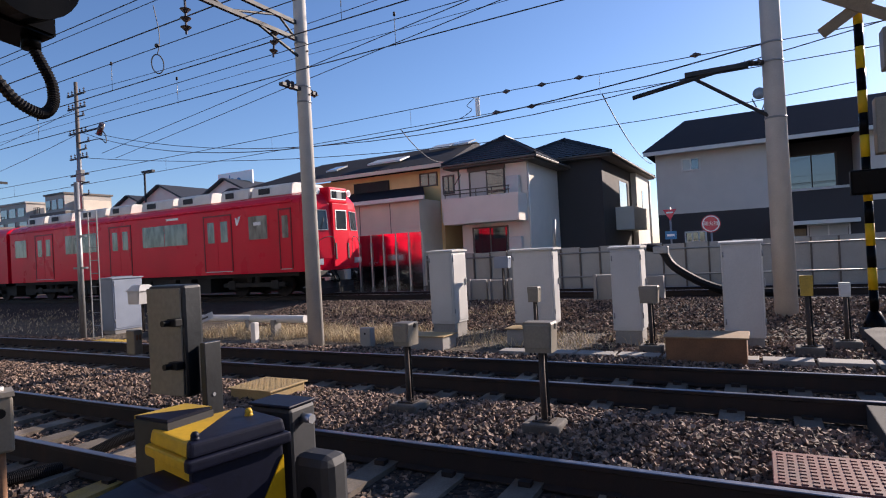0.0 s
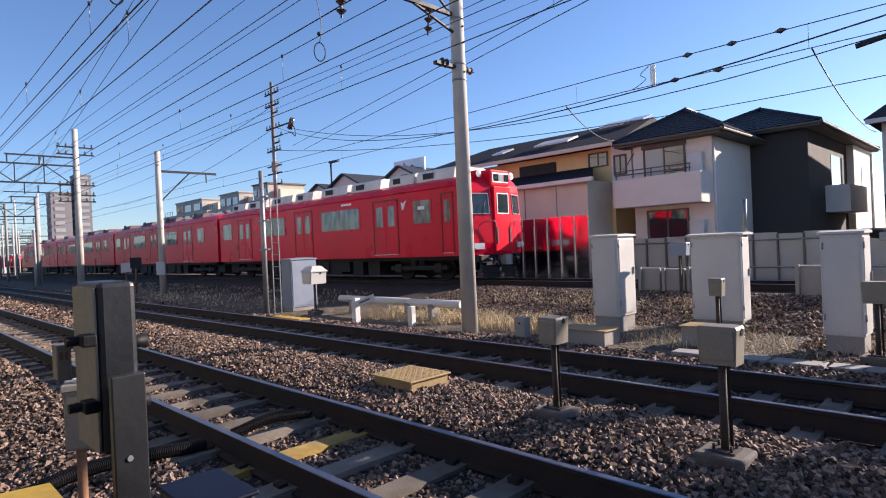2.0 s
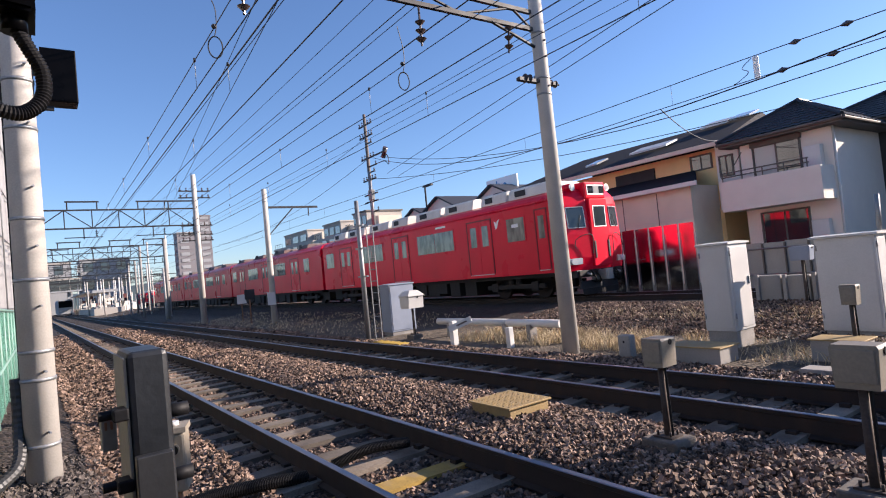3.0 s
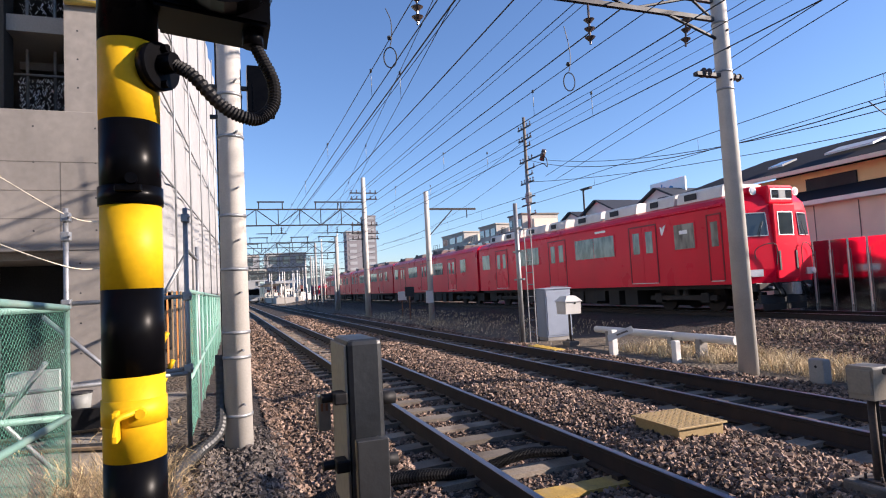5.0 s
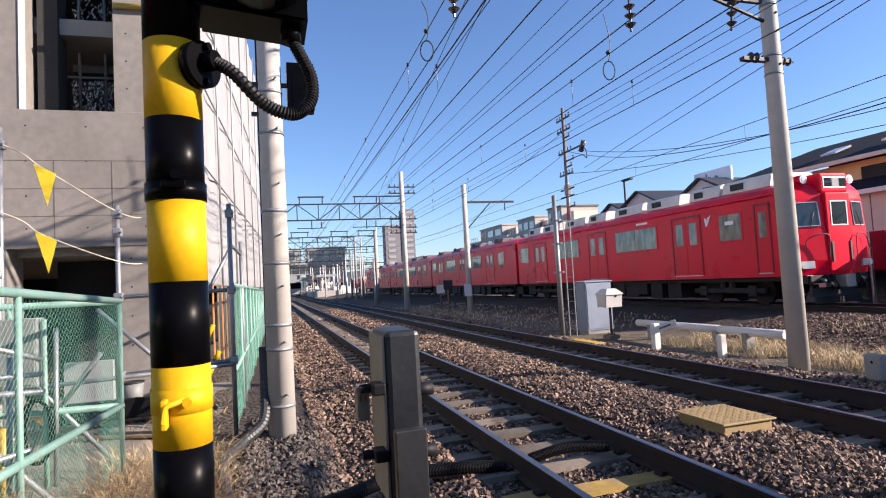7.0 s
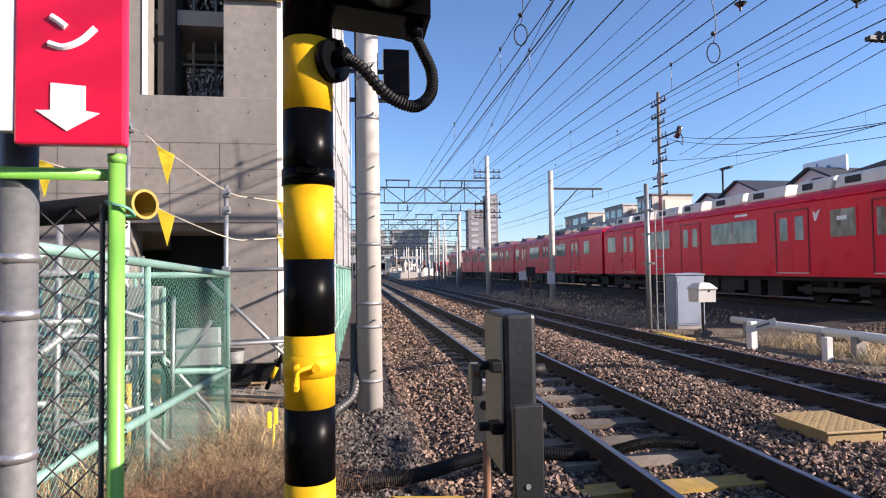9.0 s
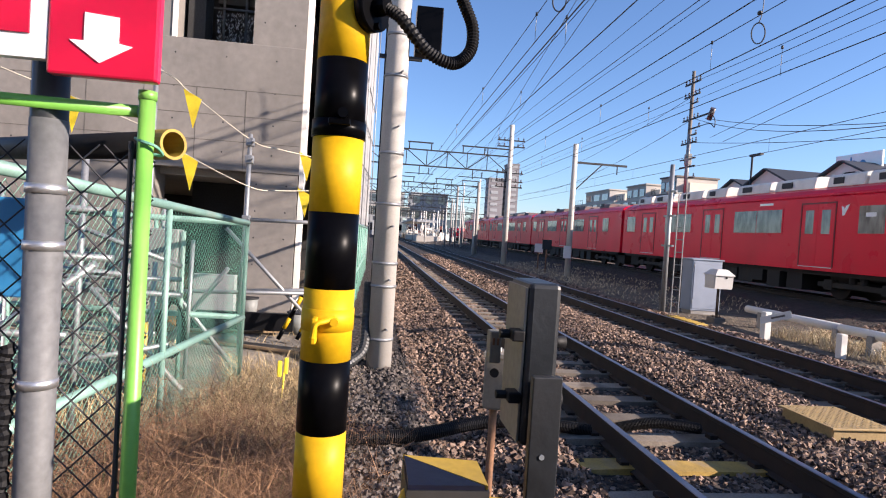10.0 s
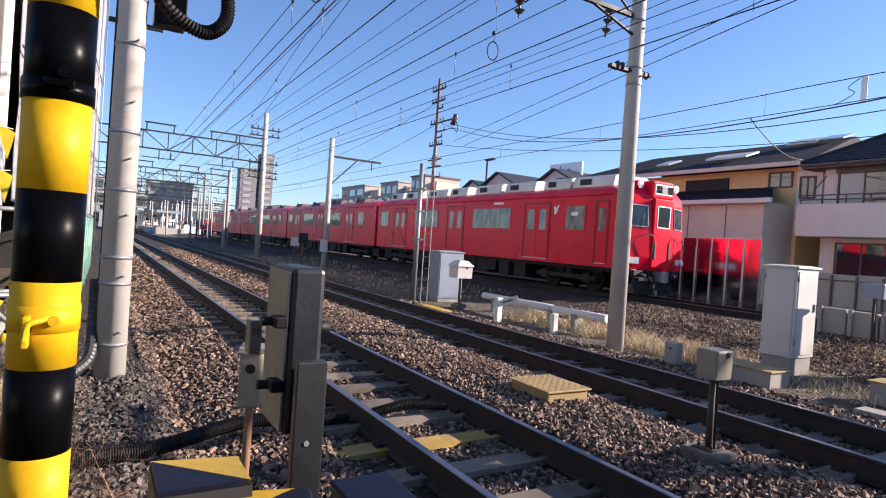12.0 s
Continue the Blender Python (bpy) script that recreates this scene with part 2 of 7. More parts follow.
M["mustard"] = surf("mustard plastic", (0.30, 0.20, 0.025), 0.55, 0, 0.15, 8, 60, 0.05, dirt=(0.2, 0.13, 0.04), dirt_amount=0.5)
M["wood"] = surf("weathered board", (0.25, 0.17, 0.095), 0.8, 0, 0.25, 7, 80, 0.25, 0.004)
M["checker"] = surf("yellowish chequer plate", (0.32, 0.225, 0.095), 0.65, 0.1, 0.2, 6, 60, 0.2, 0.003, dirt=(0.27, 0.19, 0.1), dirt_amount=0.5)
M["house_beige"] = surf("beige render", (0.74, 0.66, 0.58), 0.9, 0, 0.06, 1.5, 90, 0.2, 0.004)
M["house_white"] = surf("pale siding", (0.72, 0.69, 0.63), 0.85, 0, 0.06, 1.5, 50, 0.1)
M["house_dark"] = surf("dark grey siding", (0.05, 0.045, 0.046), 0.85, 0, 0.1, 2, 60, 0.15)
M["house_grey"] = surf("warm grey siding", (0.58, 0.54, 0.49), 0.88, 0, 0.06, 1.5, 60, 0.12)
M["house_yellow"] = surf("ochre render", (0.74, 0.52, 0.25), 0.9, 0, 0.08, 1.5, 60, 0.15)
M["house_tan"] = surf("tan siding", (0.68, 0.58, 0.46), 0.88, 0, 0.08, 1.2, 50, 0.12)
M["roof"] = surf("dark roof tile", (0.022, 0.024, 0.03), 0.6, 0, 0.2, 4, 40, 0.2, 0.01, per=0.25)
M["roofslate"] = surf("dark slate roof sheet", (0.02, 0.02, 0.026), 0.85, 0, 0.18, 3, 30, 0.2, 0.008, spec=0.15)
M["trim"] = surf("brown trim", (0.12, 0.10, 0.085), 0.7, 0, 0.12, 3, 40, 0.05)
M["whitetrim"] = surf("white painted trim", (0.6, 0.59, 0.56), 0.5, 0, 0.06, 3, 40, 0.04)
M["panel"] = surf("galvanised fence sheet", (0.30, 0.30, 0.29), 0.42, 0.35, 0.12, 2.0, 40, 0.06, 0.004, dirt=(0.34, 0.31, 0.28), dirt_amount=0.5)
M["glossy_panel"] = surf("mirror-like hoarding sheet", (0.74, 0.70, 0.70), 0.14, 1.0, 0.06, 2, 30, 0.02, 0.002)
M["glossy_panel"].node_tree.nodes["Principled BSDF"].inputs["Metallic"].default_value = 1.0
M["sheet"] = surf("white scaffold sheeting", (0.28, 0.28, 0.28), 0.75, 0, 0.08, 1.5, 12, 0.5, 0.03)
M["green_paint"] = surf("pale green fence paint", (0.17, 0.30, 0.255), 0.55, 0.1, 0.15, 6, 60, 0.06, dirt=(0.3, 0.3, 0.26), dirt_amount=0.4)
M["green_net"] = surf("green net", (0.12, 0.32, 0.24), 0.6, 0, 0.2, 6, 60, 0.0)
M["lime"] = surf("lime green pipe", (0.15, 0.40, 0.06), 0.4, 0, 0.08, 6, 60, 0.03, dirt=(0.3, 0.4, 0.15), dirt_amount=0.4)
M["sign_red"] = surf("crimson sign face", (0.58, 0.006, 0.04), 0.3, 0, 0.03, 3, 40, 0.0, coat=0.3)
M["sign_white"] = surf("white sign face", (0.85, 0.85, 0.84), 0.35, 0, 0.03, 3, 40, 0.0)
M["blue"] = surf("blue panel", (0.03, 0.20, 0.42), 0.4, 0, 0.08, 3, 40, 0.02)
M["wire"] = surf("dark wire", (0.03, 0.032, 0.036), 0.6, 0.3, 0.1, 6, 60, 0.0)
M["porcelain"] = surf("brown porcelain insulator", (0.07, 0.05, 0.045), 0.25, 0, 0.1, 6, 60, 0.0)
M["flag"] = surf("yellow flag cloth", (0.85, 0.66, 0.03), 0.7, 0, 0.08, 6, 60, 0.05)
M["rope"] = surf("pale rope", (0.5, 0.46, 0.36), 0.9, 0, 0.2, 6, 60, 0.1)
M["rust"] = surf("rusty brown steel", (0.20, 0.10, 0.05), 0.8, 0.2, 0.3, 6, 60, 0.2)
M["post_brown"] = surf("dark brown weathered steel", (0.055, 0.040, 0.032), 0.75, 0.2, 0.3, 6, 60, 0.15)
M["dark_foot"] = surf("stained concrete foot", (0.12, 0.105, 0.09), 0.9, 0, 0.25, 5, 60, 0.3, 0.005, dirt=(0.06, 0.045, 0.035), dirt_amount=0.6)
M["site_soil"] = surf("pale trodden site soil", (0.21, 0.185, 0.15), 0.95, 0, 0.4, 2.2, 30, 0.7, 0.02, dirt=(0.10, 0.085, 0.065), dirt_amount=0.8)
M["orange"] = surf("orange board", (0.55, 0.22, 0.06), 0.75, 0, 0.2, 5, 50, 0.1)
M["far_wall"] = surf("far grey facade", (0.30, 0.31, 0.32), 0.9, 0, 0.1, 0.2, 4, 0.0)
M["far_light"] = surf("far pale facade", (0.40, 0.37, 0.33), 0.9, 0, 0.1, 0.2, 4, 0.0)
M["tower"] = surf("far grey tower", (0.20, 0.19, 0.20), 0.9, 0, 0.1, 0.2, 4, 0.0)
M["hill"] = surf("far wooded hill", (0.06, 0.09, 0.09), 1.0, 0, 0.3, 0.02, 0.3, 0.0)
# Plate red and asphalt are darkened to paint in shade on the deck.
M["redplate"] = surf("worn red crossing plate", (0.14, 0.04, 0.036), 0.75, 0, 0.25, 6, 60, 0.2, 0.004, dirt=(0.09, 0.075, 0.07), dirt_amount=0.5)
M["asphalt"] = surf("worn asphalt", (0.026, 0.025, 0.024), 0.9, 0, 0.2, 3, 60, 0.4, 0.006)
M["moulded_yellow"] = surf("moulded yellow cover", (0.50, 0.30, 0.015), 0.5, 0, 0.15, 9, 60, 0.1, 0.003, spec=0.3, dirt=(0.25, 0.16, 0.04), dirt_amount=0.4)
M["darkred"] = surf("dark red door edge", (0.16, 0.003, 0.008), 0.5, 0, 0.1, 3, 30, 0.02)
M["navy"] = surf("dark blue hazard paint", (0.0035, 0.005, 0.017), 0.5, 0, 0.2, 9, 60, 0.12, 0.003, spec=0.2, dirt=(0.014, 0.014, 0.02), dirt_amount=0.5)
# Near black that paints the shade of open bays into a surface.
M["interior"] = surf("shade-dark interior paint", (0.03, 0.03, 0.03), 0.9, 0, 0.3, 2, 30, 0.0)
M["headlamp"] = surf("headlamp lens", (0.75, 0.76, 0.78), 0.12, 0.3, 0.05, 6, 60, 0.0, coat=0.5)


# ---- building helpers ----
def add_box(bm, lo, hi, bevel=0.0):
    vs = bmesh.ops.create_cube(bm, size=1)["verts"]
    for v in vs:
        v.co = Vector([lo[i] + (v.co[i] + 0.5) * (hi[i] - lo[i]) for i in range(3)])
    if bevel:
        es = {e for v in vs for e in v.link_edges}
        bmesh.ops.bevel(bm, geom=list(es), offset=bevel, segments=2, affect="EDGES", profile=0.5)


def add_rod(bm, a, b, r, r2=None, seg=10):
    a, b = Vector(a), Vector(b)
    d = b - a
    m = Matrix.Translation((a + b) / 2) @ d.to_track_quat("Z", "Y").to_matrix().to_4x4()
    bmesh.ops.create_cone(bm, cap_ends=True, segments=seg, radius1=r, radius2=r if r2 is None else r2, depth=d.length, matrix=m)


def add_prism(bm, outline, axis, lo, hi):
    """A prism of the 2D outline, along axis (0: outline in y, z; 1: in x, z; 2: in x, y)."""
    def at(p, v):
        return ((v, p[0], p[1]), (p[0], v, p[1]), (p[0], p[1], v))[axis]
    a = [bm.verts.new(at(p, lo)) for p in outline]
    b = [bm.verts.new(at(p, hi)) for p in outline]
    k = len(outline)
    bm.faces.new(a)
    bm.faces.new(b[::-1])
    for i in range(k):
        bm.faces.new((a[i], b[i], b[(i + 1) % k], a[(i + 1) % k]))
    bmesh.ops.recalc_face_normals(bm, faces=bm.faces[:])


def add_quad(bm, *pts):
    bm.faces.new([bm.verts.new(p) for p in pts])


def add_tube(bm, pts, r, seg=8, ribs=0.0):
    """A tube along a smooth line of points; ribs: how far every other ring stands out."""
    pts = [Vector(p) for p in pts]
    rings = []
    for i, p in enumerate(pts):
        d = (pts[min(i + 1, len(pts) - 1)] - pts[max(i - 1, 0)]).normalized()
        u = d.orthogonal().normalized() if not rings else (prev - d * prev.dot(d)).normalized()
        prev = u
        w = d.cross(u)
        rr = r + (ribs if i % 2 else 0)
        rings.append([bm.verts.new(p + rr * (math.cos(a) * u + math.sin(a) * w)) for a in (2 * math.pi * k / seg for k in range(seg))])
    for a, b in zip(rings, rings[1:]):
        for k in range(seg):
            bm.faces.new((a[k], a[(k + 1) % seg], b[(k + 1) % seg], b[k]))
    bm.faces.new(rings[0][::-1])
    bm.faces.new(rings[-1])


def spline(ctrl, n):
    """Points of a smooth line through the control points."""
    c = [Vector(p) for p in ctrl]
    c = [2 * c[0] - c[1]] + c + [2 * c[-1] - c[-2]]
    out = []
    for i in range(1, len(c) - 2):
        for j in range(n):
            t = j / n
            a, b, d, e = c[i - 1], c[i], c[i + 1], c[i + 2]
            out.append(0.5 * (2 * b + (d - a) * t + (2 * a - 5 * b + 4 * d - e) * t * t + (3 * b - a - 3 * d + e) * t ** 3))
    return out + [c[-2]]


def part(name, bm, material, parent=None, label="", smooth=False):
    me = bpy.data.meshes.new(name)
    bm.to_mesh(me)
    bm.free()
    me.materials.append(M[material] if isinstance(material, str) else material)
    if smooth:
        for p in me.polygons:
            p.use_smooth = True
    ob = new(name, me)
    if parent:
        ob.parent = parent
    if label:
        ob["label"] = label
    return ob


def box(name, lo, hi, material, parent=None, label="", bevel=0.0):
    bm = bmesh.new()
    add_box(bm, lo, hi, bevel)
    return part(name, bm, material, parent, label)


def rod(name, a, b, r, material, parent=None, label="", r2=None, seg=12):
    bm = bmesh.new()
    add_rod(bm, a, b, r, r2, seg)
    ob = part(name, bm, material, parent, label)
    for p in ob.data.polygons:
        p.use_smooth = len(p.vertices) == 4
    return ob


def thing(name, label, category, group="", at=(0, 0, 0), rz=0.0, kind=""):
    e = new(name)
    e.empty_display_size = 0.1
    e.matrix_basis = pose(*at, 0, 0, rz)
    return tagged(e, label, category, group, kind)


# ---- ground and tracks ----
def ground_z(y):
    up = min(max((y - 10.4) / 3.2, 0), 1)
    down = min(max((y - 17.7) / 1.5, 0), 1)
    toe, bank = min(max((y - 0.75) / 0.5, 0), 1), min(max((y - 1.25) / 0.85, 0), 1)
    return 0.3 * (3 * up ** 2 - 2 * up ** 3) - 0.2 * down - 0.19 * toe + 0.17 * bank - sum(0.045 * max(0.0, min(1.0, (1.1 - abs(y - c)) / 0.25)) for c in (3.165, 6.615)) + 0.02 * min(max((y - 8.0) / 0.6, 0), 1) + 0.05 * math.exp(-((y - 4.9) / 0.5) ** 2)


def make_ground():
    xs = [-1600, -800, -400, -250, -160, -110, -80, -60] + [-50 + 2.0 * i for i in range(26)] + [3, 6, 12, 30, 80, 300, 1200]
    ys = [-1400, -500, -200, -80, -40, -20, -12, -8, -5, -3, -1.5, 0, 0.5, 0.75, 1, 1.25, 1.5, 1.8, 2.0, 2.1, 2.3, 3, 3.9, 4.05, 4.27, 4.5, 4.9, 5.3, 5.5, 5.75, 6, 7, 7.45, 7.72, 8, 8.3, 8.6, 9, 10] + [10.4 + 0.4 * i for i in range(24)] + [21, 24, 30, 45, 80, 200, 600, 1500]
    bm = bmesh.new()
    grid = [[bm.verts.new((x, y, ground_z(y) + (0.02 * noise.noise((x * 0.7, y * 0.7, 0)) if -60 < x < 6 and -6 < y < 18 else 0))) for y in ys] for x in xs]
    for i in range(len(xs) - 1):
        for j in range(len(ys) - 1):
            bm.faces.new((grid[i][j], grid[i + 1][j], grid[i + 1][j + 1], grid[i][j + 1]))
    tagged(part("ground", bm, "ground", smooth=True), "brown crushed stone and bare earth along the railway", "ground", kind="structure")


make_ground()

RAIL = [(-0.062, -0.055), (0.062, -0.055), (0.062, -0.043), (0.012, -0.025), (0.010, 0.105), (0.032, 0.118), (0.032, 0.146), (-0.032, 0.146), (-0.032, 0.118), (-0.010, 0.105), (-0.012, -0.025), (-0.062, -0.043)]
SLEEPER_X = [2.1 - 0.62 * i for i in range(54)]


def make_track(name, centre, top, near_x):
    """Two rails on concrete sleepers along x."""
    tr = thing(name, "straight railway track with dark rusty rails on concrete sleepers", "railway track", "tracks", (0, centre, top - 0.15), kind="structure")
    for side in (-0.565, 0.565):
        bm = bmesh.new()
        add_prism(bm, [(side + a, b) for a, b in RAIL], 0, -420, 60)
        r = part("rail", bm, "rail", tr)
        bm = bmesh.new()
        add_prism(bm, [(side - 0.031, 0.1465), (side + 0.031, 0.1465), (side + 0.024, 0.151), (side - 0.024, 0.151)], 0, -420, 60)
        part("running_surface", bm, "railtop", r, "shiny worn rail head")
    base = bmesh.new()
    add_prism(base, [(-1.0, -0.2), (1.0, -0.2), (1.0, -0.033), (0.62, -0.021), (0.45, -0.035), (-0.45, -0.035), (-0.62, -0.021), (-1.0, -0.033)], 0, -0.11, 0.11)
    me = bpy.data.meshes.new("sleeper")
    base.to_mesh(me)
    base.free()
    me.materials.append(M["sleeper"])
    clip = bmesh.new()
    for side in (-0.565, 0.565):
        for s in (-1, 1):
            add_box(clip, (-0.045, side + s * 0.085 - 0.035, -0.035), (0.045, side + s * 0.085 + 0.035, 0.003))
    cm = bpy.data.meshes.new("fastening")
    clip.to_mesh(cm)
    clip.free()
    cm.materials.append(M["rail"])
    for x in SLEEPER_X:
        if x < near_x:
            continue
        s = new("sleeper", me)
        s.parent, s.location = tr, (x, 0.01 * math.sin(x * 9), 0.006 * math.sin(x * 5))
        f = new("fastening", cm)
        f.parent = s
    far = bmesh.new()
    x = min(SLEEPER_X[-1], near_x) - 0.62 if near_x < SLEEPER_X[-1] + 0.1 else near_x - 0.62
    while x > -170:
        add_box(far, (x - 0.1, -1.0, -0.15), (x + 0.1, 1.0, -0.025))
        x -= 0.62
    tagged(part("far_sleepers", far, "sleeper", tr), kind="stuff")
    return tr


track_1 = make_track("track_1", 3.165, 0.16, -32)
track_2 = make_track("track_2", 6.615, 0.16, -32)
track_3 = make_track("track_3", 15.67, 0.46, -13)
# one sleeper of the first track is painted yellow
for ob in track_1.children:
    if ob.name.startswith("sleeper") and abs(ob.location.x + 4.1) < 0.31:
        ob.data = ob.data.copy()
        ob.data.materials.clear()
        ob.data.materials.append(M["yellow_sleeper"])
        ob["label"] = "sleeper with worn yellow paint"


def curved_rails():
    """The turnout's branch that leaves the second track towards the far sidings."""
    tr = thing("branch_track", "dark curved rails branching towards far sidings", "railway track", "tracks", kind="structure")
    for s in (-0.565, 0.565):
        pts = []
        for i in range(60):
            x = -34 - 2.2 * i
            u = (i / 59)
            pts.append((x, 6.615 + s + 18 * u ** 1.7, 0.085))
        bm = bmesh.new()
        add_tube(bm, pts, 0.06, 6)
        part("rail", bm, "rail", tr)


curved_rails()


def stones(name, zones, label, seed, material="stone"):
    """Loose crushed stones, each its own island of six faces, laid over rectangles of the plan."""
    rng = np.random.default_rng(seed)
    cube = np.array([(sx, sy, sz) for sx in (-1, 1) for sy in (-1, 1) for sz in (-1, 1)], float)
    quads = np.array([(0, 1, 3, 2), (4, 6, 7, 5), (0, 4, 5, 1), (2, 3, 7, 6), (0, 2, 6, 4), (1, 5, 7, 3)])
    pos, size = [], []
    for x0, x1, y0, y1, per, r in zones:
        n = int((x1 - x0) * (y1 - y0) * per)
        p = rng.uniform((x0, y0), (x1, y1), (n, 2))
        pos.append(p)
        size.append(np.full(n, r))
    pos, size = np.concatenate(pos), np.concatenate(size)
    keep = np.ones(len(pos), bool)
    for c in (3.165, 6.615):
        for s in (-0.565, 0.565):
            keep &= abs(pos[:, 1] - c - s) > 0.085
        on = abs(pos[:, 1] - c) < 1.0
        near = np.abs(((2.1 - pos[:, 0]) / 0.62 + 0.5) % 1 - 0.5) * 0.62 < 0.13
        keep &= ~(on & near & (rng.random(len(pos)) > (0.05 if c < 5 else 0.55)))
    pos, size = pos[keep], size[keep]
    n = len(pos)
    v = cube[None] * rng.uniform(0.55, 1.15, (n, 1, 3)) + rng.uniform(-0.42, 0.42, (n, 8, 3))
    q = rng.normal(size=(n, 4))
    q /= np.linalg.norm(q, axis=1)[:, None]
    w, x, y, z = q.T
    rot = np.stack([np.stack([1 - 2 * (y * y + z * z), 2 * (x * y - z * w), 2 * (x * z + y * w)], 1), np.stack([2 * (x * y + z * w), 1 - 2 * (x * x + z * z), 2 * (y * z - x * w)], 1), np.stack([2 * (x * z - y * w), 2 * (y * z + x * w), 1 - 2 * (x * x + y * y)], 1)], 1)
    v = np.einsum("nij,nkj->nki", rot, v) * (size * rng.uniform(0.6, 1.35, n))[:, None, None]
    zz = np.array([ground_z(a) for a in pos[:, 1]]) + rng.uniform(-0.016, 0.034, n) + 0.03 * np.sin(pos[:, 0] * 1.3) * np.sin(pos[:, 1] * 2.1) * 0.5
    for c in (3.165, 6.615):
        zz -= 0.03 * (abs(pos[:, 1] - c) < 0.95)
    v += np.concatenate([pos, zz[:, None]], 1)[:, None]
    faces = (quads[None] + 8 * np.arange(n)[:, None, None]).reshape(-1, 4)
    me = bpy.data.meshes.new(name)
    me.from_pydata(v.reshape(-1, 3).tolist(), [], faces.tolist())
    me.materials.append(M[material])
    tagged(new(name, me), label, "ballast", kind="stuff")


stones("ballast_stones", [(-7, 2.2, 1.3, 5.9, 1900, 0.0165), (-12, -7, 1.0, 5.9, 900, 0.020), (-9, 2.2, 5.9, 8.4, 1100, 0.018), (-20, -12, 1.0, 8.2, 420, 0.026), (-12, -9, 5.9, 8.2, 500, 0.024), (-7, -0.2, 1.0, 1.3, 1500, 0.017), (-45, -20, 0.9, 8.4, 70, 0.042), (-12, 4, 10.8, 14.4, 420, 0.017), (-2, 4.0, 8.4, 10.6, 400, 0.017)], "loose angular brown and grey ballast stones between the rails", 3)
stones("path_gravel", [(-8, -0.2, 0.25, 1.15, 1500, 0.0165), (-6, -1.2, 0.1, 0.4, 700, 0.0165)], "loose pale grey gravel beside the concrete pole", 9, "grey_stone")


# ---- the red train ----
def make_car(lead):
    car = thing("train_car", "scarlet passenger car with cream roof units on the far track" if not lead else "scarlet leading train car with cab and cream roof units", "train car", "train")
    h, nose_x = 9.2, 9.45
    sec = [(-1.37, 0.85), (-1.37, 3.12), (-1.33, 3.27), (-1.2, 3.40), (-0.85, 3.53), (0, 3.60), (0.85, 3.53), (1.2, 3.40), (1.33, 3.27), (1.37, 3.12), (1.37, 0.85)]
    bm = bmesh.new()
    add_prism(bm, sec, 0, -h, nose_x - 0.55 if lead else h)
    body = part("body", bm, "red", car)
    bm = bmesh.new()
    add_prism(bm, [(-1.375, 3.16), (-1.405, 3.18), (-1.405, 3.21), (-1.36, 3.22)], 0, -h, h - 0.6)
    add_prism(bm, [(1.375, 3.16), (1.405, 3.18), (1.405, 3.21), (1.36, 3.22)], 0, -h, h - 0.6)
    part("rain_gutter", bm, "red", body)

    def window(x0, x1, z0, z1, split):
        for y in (-1.372, 1.372):
            s = -1 if y < 0 else 1
            bm = bmesh.new()
            o = 0.045
            add_box(bm, (x0 - o, min(y, y + s * 0.012), z0 - o), (x1 + o, max(y, y + s * 0.012), z1 + o), 0.004)
            fr = part("window_frame", bm, "red", car)
            n = 2 if split else 1
            for k in range(n):
                a, b = x0 + (x1 - x0) * k / n + 0.012, x0 + (x1 - x0) * (k + 1) / n - 0.012
                bm = bmesh.new()
                add_box(bm, (a, min(y + s * 0.008, y + s * 0.017), z0), (b, max(y + s * 0.008, y + s * 0.017), z1))
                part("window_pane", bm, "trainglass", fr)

    def door(x0, x1):
        for y in (-1.372, 1.372):
            s = -1 if y < 0 else 1
            bm = bmesh.new()
            add_box(bm, (x0 - 0.05, min(y, y + s * 0.016), 0.98), (x0 - 0.01, max(y, y + s * 0.016), 2.98))
            add_box(bm, (x1 + 0.01, min(y, y + s * 0.016), 0.98), (x1 + 0.05, max(y, y + s * 0.016), 2.98))
            add_box(bm, (x0 - 0.05, min(y, y + s * 0.016), 2.94), (x1 + 0.05, max(y, y + s * 0.016), 2.99))
            fr = part("door_frame", bm, "darkred", car, "dark red door surround")
            sill = bmesh.new()
            add_box(sill, (x0, min(y, y + s * 0.03), 0.95), (x1, max(y, y + s * 0.03), 0.975))
            part("door_sill", sill, "alu", fr)
            n = 2 if x1 - x0 > 0.9 else 1
            for k in range(n):
                a, b = x0 + (x1 - x0) * k / n + 0.006, x0 + (x1 - x0) * (k + 1) / n - 0.006
                bm = bmesh.new()
                add_box(bm, (a, min(y, y + s * 0.009), 0.98), (b, max(y, y + s * 0.009), 2.94), 0.003)
                leaf = part("door", bm, "red", car)
                bm = bmesh.new()
                wm = 0.16 if n == 2 else 0.1
                add_box(bm, (a + wm, min(y + s * 0.006, y + s * 0.014), 2.0), (b - wm, max(y + s * 0.006, y + s * 0.014), 2.75), 0.002)
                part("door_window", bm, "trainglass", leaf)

    z0, z1 = 2.02, 2.82
    for c in (5.0, -0.7, -6.3):
        door(c - 0.68, c + 0.68)
    window(0.75, 3.4, z0, z1, True)
    window(-4.6, -2.3, z0, z1, True)
    window(-8.75, -7.75, z0, z1, False)
    window(6.55, 7.45, z0, z1, False)
    if lead:
        door(8.0, 8.48)
        h = nose_x
        nose = bmesh.new()
        plan = [(h - 0.552, -1.37), (h - 0.25, -1.31), (h - 0.02, -0.5), (h - 0.02, 0.5), (h - 0.25, 1.31), (h - 0.552, 1.37)]
